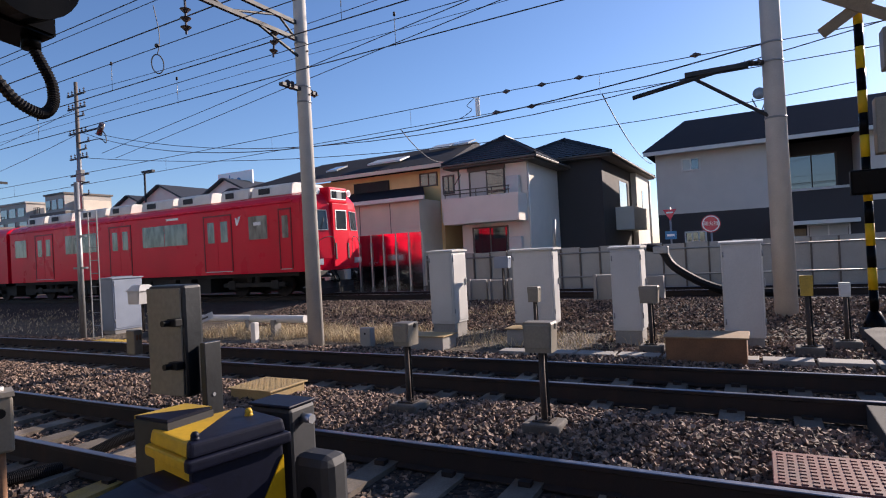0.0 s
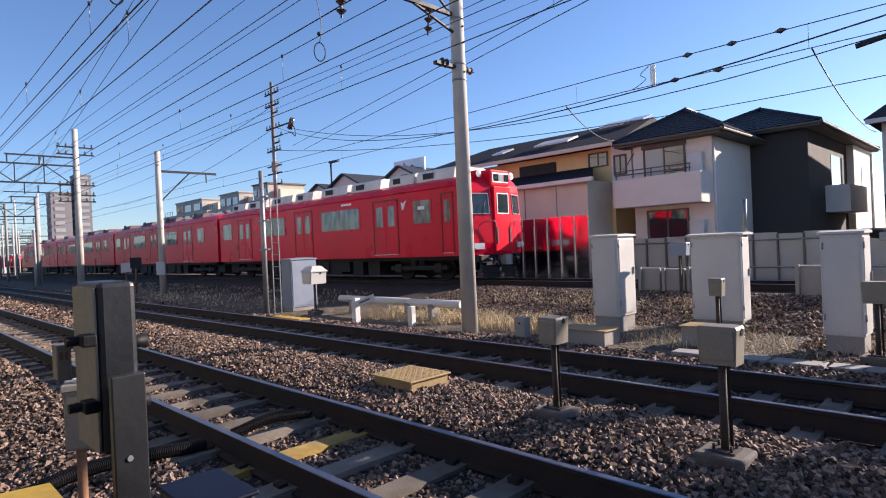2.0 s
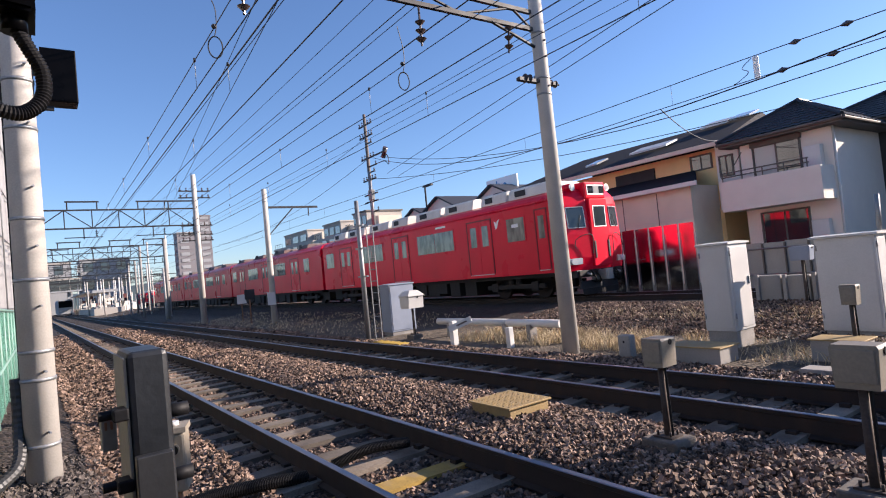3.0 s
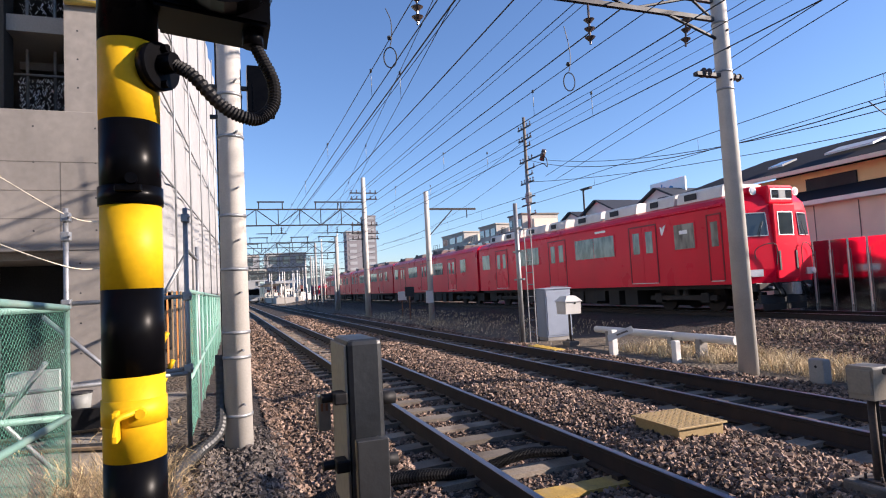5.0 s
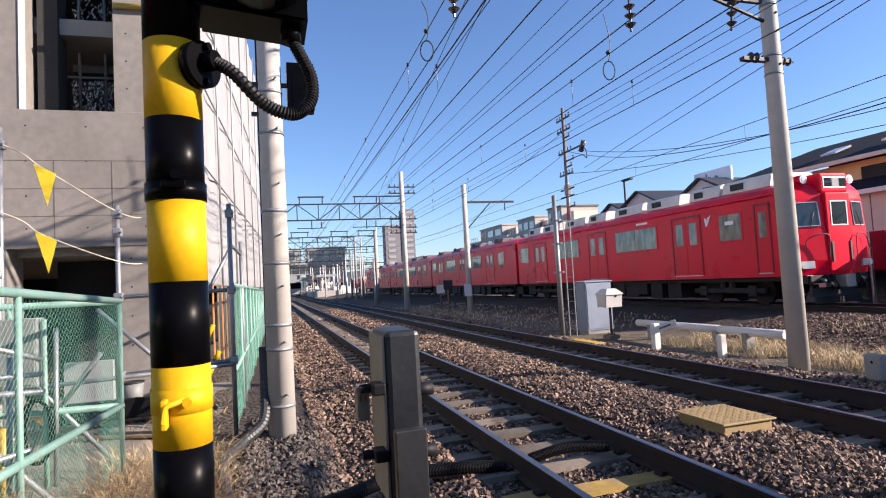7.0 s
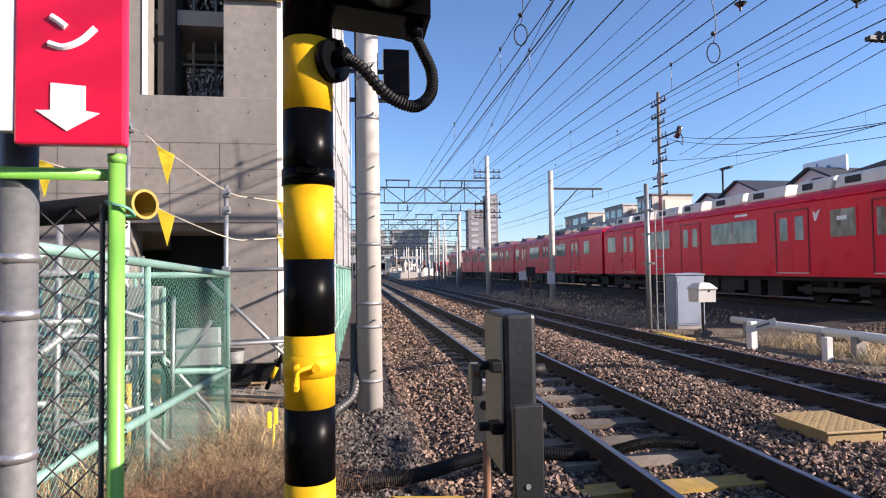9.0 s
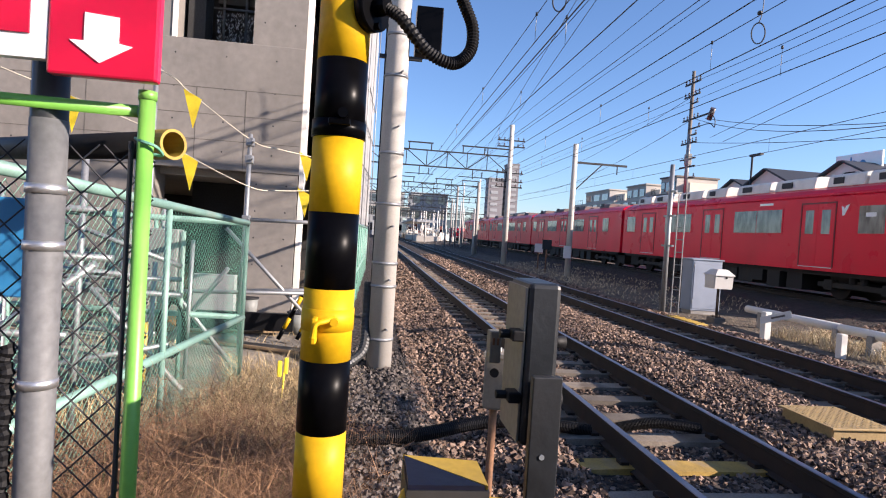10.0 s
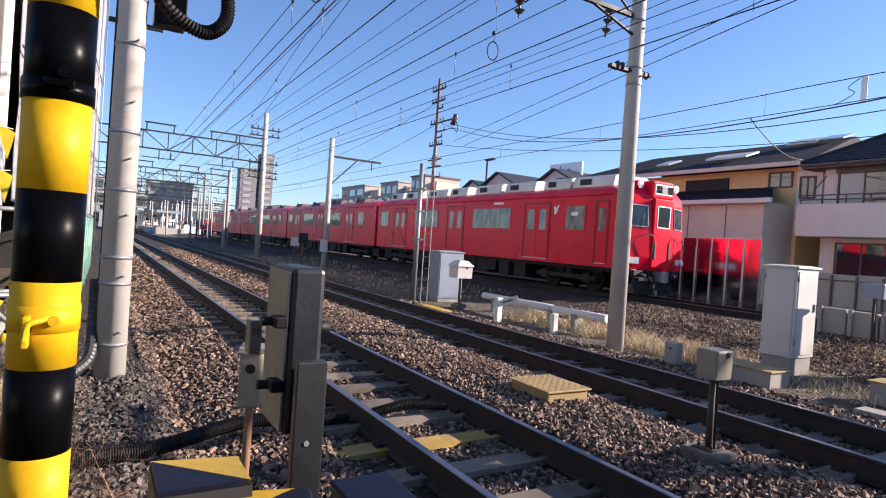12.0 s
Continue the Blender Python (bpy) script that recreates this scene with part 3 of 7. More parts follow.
        levels = [(0.85, -0.04, 1), (1.25, 0.03, 1), (2.0, 0.02, 1), (2.95, -0.04, 0.99), (3.2, -0.09, 0.97), (3.40, -0.2, 0.88), (3.56, -0.42, 0.62)]
        rings = [[nose.verts.new((max(x + dx, h - 0.552) if k not in (0, 5) else x, y * w, z)) for k, (x, y) in enumerate(plan)] for z, dx, w in levels]
        for a, b in zip(rings, rings[1:]):
            for k in range(5):
                nose.faces.new((a[k], a[k + 1], b[k + 1], b[k]))
        nose.faces.new(rings[0])
        nose.faces.new(rings[-1][::-1])
        bmesh.ops.recalc_face_normals(nose, faces=nose.faces[:])
        part("cab_front", nose, "red", car)
        # middle door, its window and the destination box
        fd = box("front_door", (h - 0.1, -0.43, 0.95), (h + 0.05, 0.43, 3.1), "red", car, bevel=0.02)
        box("front_door_window", (h + 0.03, -0.27, 2.22), (h + 0.056, 0.27, 2.85), "frontglass", fd)
        bm = bmesh.new()
        for a, b in (((-0.30, 2.19), (0.30, 2.22)), ((-0.30, 2.85), (0.30, 2.88)), ((-0.30, 2.22), (-0.27, 2.85)), ((0.27, 2.22), (0.30, 2.85))):
            add_box(bm, (h + 0.045, a[0], a[1]), (h + 0.062, b[0], b[1]))
        part("window_trim", bm, "alu", fd, "bright metal window trim")
        sb = box("destination_box", (h - 0.7, -0.5, 3.12), (h - 0.02, 0.5, 3.66), "red", car, bevel=0.05)
        box("destination_display", (h - 0.03, -0.40, 3.24), (h - 0.006, 0.40, 3.56), "alu", sb, "metal framed destination display")
        for k in range(3):
            box("display_pane", (h - 0.008, -0.36 + 0.27 * k, 3.28), (h + 0.004, -0.12 + 0.27 * k, 3.52), "glass" if k != 1 else "curtain", sb, "destination glass")
        for s in (-1, 1):
            bm = bmesh.new()
            ax, ay, bx, by = h - 0.28, s * 1.24, h - 0.065, s * 0.56
            nrm = Vector((abs(by - ay), s * abs(bx - ax), 0.0)).normalized()
            def face(u, z, off, lean):
                return (ax + (bx - ax) * u + nrm.x * off + lean, ay + (by - ay) * u + nrm.y * off, z)
            lo = [face(0.06, 2.2, 0.06, 0.0), face(0.94, 2.2, 0.06, 0.0), face(0.94, 2.86, 0.06, -0.05), face(0.06, 2.86, 0.06, -0.05)]
            hi = [tuple(Vector(p) + nrm * -0.08) for p in lo]
            vs = [bm.verts.new(p) for p in lo + hi]
            bm.faces.new(vs[:4])
            for k in range(4):
                bm.faces.new((vs[k], vs[(k + 1) % 4], vs[4 + (k + 1) % 4], vs[4 + k]))
            bmesh.ops.recalc_face_normals(bm, faces=bm.faces[:])
            gl = part("windscreen", bm, "frontglass", car)
            bm = bmesh.new()
            loop = lo + lo[:1]
            for p, q in zip(loop, loop[1:]):
                add_rod(bm, p, q, 0.016, seg=6)
            part("windscreen_trim", bm, "alu", gl, "bright windscreen trim")
            rod("wiper", face(0.5, 2.17, 0.1, 0.01), face(0.75, 2.6, 0.1, -0.03), 0.012, "darksteel", gl)
            # headlamp on the roof corner, lamp panel below, marker lamp, handrail
            hl = rod("headlamp_housing", (h - 0.75, s * 0.84, 3.52), (h - 0.24, s * 0.84, 3.52), 0.125, "red", car, seg=16)
            rod("lamp_ring", (h - 0.24, s * 0.84, 3.52), (h - 0.215, s * 0.84, 3.52), 0.125, "alu", hl, "bright lamp ring", seg=16)
            rod("headlamp", (h - 0.22, s * 0.84, 3.52), (h - 0.20, s * 0.84, 3.52), 0.085, "headlamp", hl, "round clear headlamp", seg=16)
            bm = bmesh.new()
            pts = [(h - 0.40, s * 1.385), (h - 0.2, s * 1.34), (h - 0.07, s * 0.86), (h - 0.2, s * 0.84), (h - 0.4, s * 1.2)]
            add_prism(bm, pts, 2, 1.04, 1.24)
            lp = part("lamp_panel", bm, "alu", car, "bright panel round the tail lamps")
            bm = bmesh.new()
            for z in (1.08, 1.115, 1.15, 1.185):
                add_rod(bm, (h - 0.17, s * 1.19, z), (h - 0.085, s * 0.89, z), 0.012, seg=6)
            part("lamp_grille", bm, "whitetrim", lp)
            rod("marker_lamp", (h - 0.19, s * 1.2, 1.135), (h - 0.1, s * 1.22, 1.135), 0.085, "headlamp", lp, seg=14)
            bm = bmesh.new()
            add_tube(bm, spline([(h + 0.08, s * 0.5, 1.35), (h + 0.12, s * 0.5, 1.9), (h + 0.05, s * 0.8, 1.95), (h - 0.06, s * 1.1, 1.8), (h - 0.04, s * 1.15, 1.55)], 5), 0.014, 6)
            part("handrail", bm, "darksteel", car)
            box("marker_bar", (h + 0.05, s * 0.33 - 0.03, 1.2), (h + 0.075, s * 0.33 + 0.03, 1.75), "darksteel", car)
        bm = bmesh.new()
        add_prism(bm, [(5.95, 2.55), (6.02, 2.56), (6.2, 2.9), (6.06, 2.84), (6.02, 2.74), (5.98, 2.82), (5.9, 2.84)], 1, -1.378, -1.373)
        part("train_badge", bm, "sign_white", car, "small white wing-shaped badge")
        box("window_notice", (6.8, -1.394, 2.5), (7.15, -1.39, 2.62), "sign_white", car, "white notice in the window")
        box("side_lettering", (2.2, -1.378, 2.98), (2.9, -1.374, 3.06), "sign_white", car, "small pale lettering bar")
        bm = bmesh.new()
        add_box(bm, (h - 0.5, -1.1, 0.62), (h - 0.15, 1.1, 0.86), 0.02)
        add_box(bm, (h - 0.3, -0.9, 0.25), (h - 0.2, 0.9, 0.5), 0.01)
        for y in (-0.75, 0.75):
            add_rod(bm, (h - 0.25, y, 0.3), (h - 0.4, y, 0.75), 0.04)
        part("snow_guard", bm, "darksteel", car)
        bm = bmesh.new()
        add_box(bm, (h - 0.4, -0.17, 0.5), (h + 0.25, 0.17, 0.82), 0.03)
        add_rod(bm, (h + 0.2, 0, 0.5), (h + 0.2, 0, 0.84), 0.14)
        part("coupler", bm, "galv", car)
        for y in (-0.95, 0.95):
            st = box("step", (h - 0.75, y - 0.22, 0.30), (h - 0.45, y + 0.22, 0.34), "galv", car, bevel=0.005)
            for a in (-0.2, 0.2):
                rod("step_hanger", (h - 0.6, y + a, 0.33), (h - 0.6, y + a, 0.86), 0.02, "darksteel", st, seg=6)
        box("buffer_beam", (h - 0.2, -1.05, 0.66), (h - 0.08, 1.05, 0.84), "under", car, bevel=0.02)
        for y in (-0.7, 0.72):
            rod("air_cock", (h - 0.1, y, 0.74), (h + 0.08, y, 0.70), 0.035, "galv", car, seg=10)
        box("guard_plate", (h - 0.2, -0.85, 0.06), (h - 0.16, 0.85, 0.26), "under", car, bevel=0.01)
        for y in (-0.55, -0.35, 0.4, 0.62):
            bm = bmesh.new()
            add_tube(bm, spline([(h - 0.05, y, 0.85), (h + 0.12, y, 0.6), (h + 0.05, y + 0.1, 0.45), (h - 0.15, y + 0.1, 0.5)], 4), 0.025, 6)
            part("brake_hose", bm, "rubber", car)
        h = 9.2
    # roof
    for i, x in enumerate((-7.9, -5.9, -3.4, -1.4, 1.0, 3.2, 5.4, 7.2)):
        if i % 2 == 0 or lead:
            bm = bmesh.new()
            w = 0.95 if i % 3 else 0.72
            top = 3.93 if lead else 3.78
            add_prism(bm, [(-0.92, 3.5), (0.92, 3.5), (0.84, top - 0.07), (0.7, top), (-0.7, top), (-0.84, top - 0.07)], 0, x - w, x + w)
            bmesh.ops.bevel(bm, geom=[e for e in bm.edges], offset=0.03, segments=1, affect="EDGES")
            ac = part("roof_unit", bm, "cream" if lead else "roofgrey", car)
            for s in (-1, 1):
                box("vent_grille", (x - w * 0.6, s * 0.905 - 0.012, 3.60), (x - w * 0.05, s * 0.905 + 0.012, 3.8), "darksteel", ac)
    for i in range(9):
        box("roof_vent", (-8.6 + i * 2.05, -0.3, 3.56), (-8.2 + i * 2.05, 0.3, 3.72), "roofgrey", car, bevel=0.02)
    # underframe
    rng = random.Random(7)
    bm = bmesh.new()
    add_box(bm, (-h, -1.2, 0.72), (h - 0.6, 1.2, 0.86))
    part("underframe", bm, "under", car)
    for k in range(10):
        a = -4.3 + k * 0.86
        box("equipment_box", (a, -1.2 + rng.uniform(0, 0.15), 0.14 + rng.uniform(0, 0.2)), (a + rng.uniform(0.55, 0.84), 1.1, 0.72), "under", car, bevel=0.01)
    for a in (-9.0, 8.0) if not lead else (-9.0,):
        box("equipment_box", (a, -0.9, 0.25), (a + 0.9, 0.9, 0.72), "under", car, bevel=0.01)
    # Dark sheet added along the centre to stand for shade under the car.
    box("track_shield", (-8.6, -0.05, 0.12), (8.2, 0.05, 0.72), "under", car)
    for c in (-6.3, 6.3):
        bg = bmesh.new()
        for y in (-0.98, 0.98):
            add_box(bg, (c - 1.5, y - 0.07, 0.36), (c + 1.5, y + 0.07, 0.52), 0.02)
            for a in (-1.05, 1.05):
                add_box(bg, (c + a - 0.17, y - 0.1, 0.28), (c + a + 0.17, y + 0.1, 0.60), 0.02)
            add_rod(bg, (c - 0.2, y, 0.52), (c - 0.2, y, 0.76), 0.11)
            add_rod(bg, (c + 0.2, y, 0.52), (c + 0.2, y, 0.76), 0.11)
        add_box(bg, (c - 0.25, -0.95, 0.4), (c + 0.25, 0.95, 0.6))
        bogie = part("bogie", bg, "under", car)
        for a in (-1.05, 1.05):
            bm = bmesh.new()
            for y in (-0.57, 0.57):
                add_rod(bm, (c + a, y - 0.065, 0.43), (c + a, y + 0.065, 0.43), 0.43, seg=28)
            add_rod(bm, (c + a, -0.6, 0.43), (c + a, 0.6, 0.43), 0.08)
            part("wheelset", bm, "rail", bogie)
    bm = bmesh.new()
    add_box(bm, (-h - 0.27, -0.75, 1.0), (-h, 0.75, 3.2), 0.02)
    part("gangway", bm, "rubber", car)
    return car


lead_car = make_car(True)
lead_car.matrix_basis = pose(-21.5, 15.67, 0.46)
rear_car = make_car(False)
rear_car.matrix_basis = pose(-40.23, 15.67, 0.46)
for k in (2, 3):
    copy_thing(rear_car, pose(-21.5 - 18.73 * k, 15.67, 0.46))
# two more trains far away on the other tracks
far_train = copy_thing(lead_car, pose(-165, 24.5, 0.1))
far_train["label"], far_train["group"] = "far scarlet train car near the station", "far trains"
far_train = copy_thing(lead_car, pose(-196, 3.165, 0.16))
far_train["label"], far_train["group"] = "far train car under the station bridge", "far trains"


def grey_train(x, y, z):
    """A far commuter train, seen from its dark front with lamps lit."""
    c = thing("far_train_car", "far grey train car with a dark front and lit lamps", "train car", "far trains", (x, y, z))
    bm = bmesh.new()
    add_prism(bm, [(-1.37, 0.4), (-1.37, 3.1), (-1.1, 3.45), (0, 3.62), (1.1, 3.45), (1.37, 3.1), (1.37, 0.4)], 0, -18.5, 0)
    part("body", bm, "far_wall", c)
    box("front_mask", (0.0, -1.25, 1.75), (0.06, 1.25, 3.2), "black", c, "black front with windows", bevel=0.02)
    box("lower_panel", (0.0, -1.3, 0.9), (0.05, 1.3, 1.74), "far_light", c, "pale lower front", bevel=0.02)
    for s in (-0.95, 0.95):
        rod("lamp", (0.05, s, 1.1), (0.09, s, 1.1), 0.14, "headlamp", c, seg=12)
    box("underframe", (-18.0, -1.1, 0.0), (0.0, 1.1, 0.4), "darksteel", c)


grey_train(-150, 6.615, 0.16)


# ---- poles, gantries and wires ----
def concrete_pole(x, y, z1, r0, r1, label, bands=()):
    p = thing("catenary_pole", label, "utility pole", "catenary poles", (x, y, 0))
    rod("shaft", (0, 0, -0.2), (0, 0, z1), r0, "pole", p, r2=r1, seg=24)
    for z in bands:
        rod("band", (0, 0, z), (0, 0, z + 0.035), r0 + (r1 - r0) * z / z1 + 0.008, "galv", p, seg=24)
    return p


def insulator(bm, a, b, n=3, r=0.06):
    a, b = Vector(a), Vector(b)
    add_rod(bm, a, b, 0.018, seg=8)
    for k in range(n):
        m = a.lerp(b, (k + 0.6) / (n + 0.2))
        d = (b - a).normalized() * 0.028
        add_rod(bm, m - d, m + d, r, r * 0.35, 12)


pole_1 = concrete_pole(-7.15, 8.55, 10.5, 0.155, 0.105, "tall pale concrete catenary pole on a gravel bed", (4.75, 5.05, 5.9))
for z in (4.9, 5.15, 5.45, 5.75):
    rod("step_bolt", (0, 0, z), (0.17 if z != 5.15 else -0.2, 0, z), 0.02, "darksteel", pole_1, seg=6)
box("bracket", (-0.05, -0.62, 4.97), (0.05, 0.35, 5.03), "darksteel", pole_1)
for a, b, n, r in (((0, -0.3, 5.03), (0, -0.55, 5.03), 2, 0.085), ((0, 0.16, 5.0), (0, 0.42, 5.0), 2, 0.07), ((0, -0.72, 5.98), (0, -0.78, 5.45), 3, 0.08)):
    bm = bmesh.new()
    insulator(bm, a, b, n, r)
    part("insulator", bm, "porcelain", pole_1)

pole_left = concrete_pole(-6.95, 0.63, 10.5, 0.155, 0.11, "tall pale concrete pole beside the gravel path", (0.35, 1.0, 1.28, 2.0, 2.62, 3.55, 4.05))
for z in (0.5, 1.1, 1.75, 2.35, 2.95, 3.6, 4.2):
    rod("step_bolt", (0.12, 0.05, z), (0.22, 0.07, z), 0.012, "galv", pole_left, seg=6)
bm = bmesh.new()
add_rod(bm, (-0.12, -0.14, 0.0), (-0.1, -0.13, 9), 0.022, seg=8)
part("cable_pipe", bm, "rubber", pole_left)


def lattice_beam(name, x, y0, y1, z, depth, parent_label, step=1.2, r=0.035):
    g = thing(name, parent_label, "gantry", "gantries", (x, 0, 0))
    bm = bmesh.new()
    for zz in (z, z - depth):
        add_box(bm, (-r, y0, zz - r), (r, y1, zz + r))
    part("chord", bm, "darksteel", g)
    bm = bmesh.new()
    y, up = y0, True
    while y < y1 - 0.01:
        e = min(y + step, y1)
        add_rod(bm, (0, y, z if up else z - depth), (0, e, z - depth if up else z), r * 0.7, seg=6)
        y, up = e, not up
    part("bracing", bm, "darksteel", g)
    return g


beam = lattice_beam("catenary_beam", -7.15, 0.75, 8.4, 6.3, 0.32, "dark steel truss spanning the tracks between two concrete poles")
for y in (3.1, 5.9):
    bm = bmesh.new()
    add_rod(bm, (0, y, 6.0), (0, y, 5.7), 0.02, seg=6)
    insulator(bm, (0, y, 5.75), (0, y, 5.3), 3, 0.085)
    part("insulator", bm, "porcelain", beam)
bm = bmesh.new()
add_rod(bm, (0, 7.3, 6.0), (0, 8.45, 5.65), 0.03, seg=6)
part("knee_brace", bm, "darksteel", beam)

# right-hand pole with its cantilever
pole_r = concrete_pole(0.95, 12.3, 10.0, 0.2, 0.15, "thick pale concrete pole with a bracket arm", (3.85, 4.9, 5.25))
bm = bmesh.new()
add_box(bm, (-1.5, -0.31, 4.83), (-0.4, -0.2, 4.93), 0.01)
add_rod(bm, (-2.5, -0.25, 4.62), (-0.9, -0.25, 4.86), 0.045, seg=8)
add_rod(bm, (-1.35, -0.26, 4.8), (-0.1, -0.1, 3.9), 0.035, seg=8)
add_rod(bm, (-0.4, -0.25, 4.9), (-0.05, 0, 4.92), 0.05, seg=8)
part("bracket_arm", bm, "darksteel", pole_r)
bm = bmesh.new()
insulator(bm, (-0.5, -0.25, 4.9), (-0.15, -0.2, 4.92), 3, 0.07)
part("insulator", bm, "porcelain", pole_r)

p2 = concrete_pole(-27.6, 10.15, 6.55, 0.15, 0.12, "pale concrete pole with a side arm", (3.0, 5.9))
bm = bmesh.new()
add_box(bm, (-0.04, 0, 5.6), (0.04, 2.7, 5.7))
add_rod(bm, (0, 0.1, 4.3), (0, 1.4, 5.62), 0.03, seg=6)
add_rod(bm, (0, 2.2, 5.2), (0, 2.2, 5.6), 0.03, seg=6)
part("side_arm", bm, "darksteel", p2)
box("number_plate", (0.1, -0.3, 0.9), (0.16, 0.06, 1.5), "whitetrim", p2, "white plate")
p3 = concrete_pole(-36.7, 9.0, 9.0, 0.19, 0.14, "tall concrete gantry pole with cross arms", (3.0, 5.5, 6.7))
for z in (5.0, 5.35, 5.9, 7.6, 8.0):
    box("cross_arm", (-0.04, -0.9, z - 0.035), (0.04, 0.9, z + 0.035), "darksteel", p3)
for z in (5.0, 5.35, 5.9, 7.6, 8.0):
    for y in (-0.8, -0.45, 0.45, 0.8):
        bm = bmesh.new()
        insulator(bm, (0, y, z), (0, y, z + 0.22), 2, 0.07)
        part("insulator", bm, "porcelain", p3)
for x, yl, yr, zb in ((-36.7, -0.3, 9.0, 6.95), (-52, -0.5, 9.8, 6.2), (-68, -0.5, 10.2, 7.0), (-82, -0.5, 11.5, 6.4), (-96, -0.5, 12.5, 7.0), (-110, -0.8, 17, 6.6), (-124, -1, 22, 7.2), (-137, -1.5, 24, 6.8), (-150, -2, 26, 7.2), (-164, -2, 26, 7.4)):
    g = lattice_beam("gantry", x, yl, yr, zb, 1.0, "dark steel lattice gantry over the tracks", 1.3, 0.04)
    bm = bmesh.new()
    for k in range(int((yr - yl) / 1.3)):
        add_rod(bm, (0, yl + 1.3 * k, zb), (0, yl + 1.3 * k, zb - 1.0), 0.028, seg=6)
    tagged(part("upright", bm, "darksteel", g), kind="stuff")
    for y in (3.165, 6.6, yr - 0.8):
        bm = bmesh.new()
        add_box(bm, (-0.04, y - 0.8, zb + 0.42), (0.04, y + 0.8, zb + 0.5))
        for s in (-0.7, 0.7):
            add_rod(bm, (0, y + s, zb), (0, y + s, zb + 0.45), 0.035, seg=6)
        part("top_frame", bm, "darksteel", g)
        bm = bmesh.new()
        add_rod(bm, (0, y, zb - 1.0), (0, y, zb - 1.6), 0.03, seg=6)
        add_rod(bm, (0, y - 0.9, zb - 1.5), (0, y + 0.9, zb - 1.5), 0.025, seg=6)
        insulator(bm, (0, y + 0.6, zb - 1.5), (0, y + 0.6, zb - 1.1), 3, 0.08)
        part("hanger", bm, "darksteel", g)
    for y in (yl, yr):
        if (x, y) != (-36.7, 9.0):
            rod("gantry_post", (0, y, -0.1), (0, y, zb + 0.4), 0.12, "concrete", g, seg=12)
for x, y, z in ((-58, 11, 7.5), (-52, 9.6, 4.2), (-75, 12, 8.5), (-84, 11, 6), (-90, 14, 7), (-105, 15, 8), (-112, 18, 7), (-130, 20, 8), (-140, 12, 7), (-120, 8.8, 6), (-100, 9.5, 5.5), (-160, 16, 7), (-146, 18, 8), (-170, 20, 8)):
    p = concrete_pole(x, y, z, 0.11, 0.08, "slender far concrete pole beside the tracks")
    for k in (0.75, 0.88):
        box("cross_arm", (-0.03, -0.9, z * k), (0.03, 0.9, z * k + 0.06), "darksteel", p)

# lattice mast beside the blue grey cabinet
mast = thing("ladder_mast", "slim grey steel mast with ladder rungs beside the track", "mast", at=(-14.55, 8.32, 0))
rod("shaft", (0, 0, -0.1), (0, 0, 3.95), 0.075, "galv", mast, r2=0.06)
bm = bmesh.new()
add_rod(bm, (0.22, 0.12, 0), (0.22, 0.12, 3.2), 0.018, seg=6)
add_rod(bm, (0.45, 0.2, 0), (0.45, 0.2, 3.2), 0.018, seg=6)
for k in range(9):
    add_rod(bm, (0.22, 0.12, 0.3 + 0.33 * k), (0.45, 0.2, 0.3 + 0.33 * k), 0.012, seg=6)
part("ladder", bm, "galv", mast)
bm = bmesh.new()
for z in (1.75, 2.55, 3.2):
    add_box(bm, (-0.25, -0.03, z), (0.3, 0.03, z + 0.05))
part("cross_arm", bm, "galv", mast)

# tall dark utility pole behind the train
up = thing("utility_pole", "tall dark wooden-looking utility pole with transformer arms behind the train", "utility pole", at=(-34.7, 20, 0))
rod("shaft", (0, 0, 0), (0, 0, 13), 0.16, "trim", up, r2=0.1)
for z in (12.2, 11.4, 9.9, 8.4, 7.4, 6.9):
    box("cross_arm", (-0.9, -0.04, z), (0.9 if z != 9.9 else 2.4, 0.04, z + 0.09), "darksteel", up)
for k in range(7):
    rod("step", (-0.25, 0, 5.5 + k * 0.5), (0.25, 0, 5.5 + k * 0.5), 0.02, "darksteel", up, seg=6)
for z in (12.3, 11.5, 10.0, 8.5):
    for x in (-0.8, -0.4, 0.4, 0.8):
        bm = bmesh.new()
        insulator(bm, (x, 0, z), (x, 0, z + 0.25), 2, 0.07)
        part("insulator", bm, "porcelain", up)
rod("transformer", (1.9, 0.1, 9.6), (2.3, 0.1, 10.2), 0.16, "porcelain", up, seg=10)
for z, w in ((10.9, 0.7), (9.3, 1.1), (8.9, 0.8), (6.2, 0.9)):
    box("side_arm", (0.0, -0.05, z), (w, 0.05, z + 0.07), "darksteel", up)
    bm = bmesh.new()
    insulator(bm, (w - 0.08, 0, z + 0.07), (w - 0.08, 0, z + 0.3), 2, 0.07)
    part("insulator", bm, "porcelain", up)
box("switch_case", (0.12, -0.3, 7.0), (0.6, -0.05, 7.7), "boxgrey", up, "grey switch case", bevel=0.02)
bm = bmesh.new()
add_tube(bm, spline([(2.1, 0.1, 9.9), (2.6, 0.05, 9.5), (2.7, 0, 9.0), (2.2, 0, 9.3), (1.0, 0, 9.35)], 6), 0.03, 6)
part("jumper", bm, "wire", up)
rod("cable_riser", (0.3, -0.15, 4.5), (0.25, -0.12, 9.0), 0.09, "galv", up)


def wire(name, pts, r, label):
    bm = bmesh.new()
    add_tube(bm, pts, r, 5)
    return tagged(part(name, bm, "wire", smooth=True), label, "wire", "overhead wires")


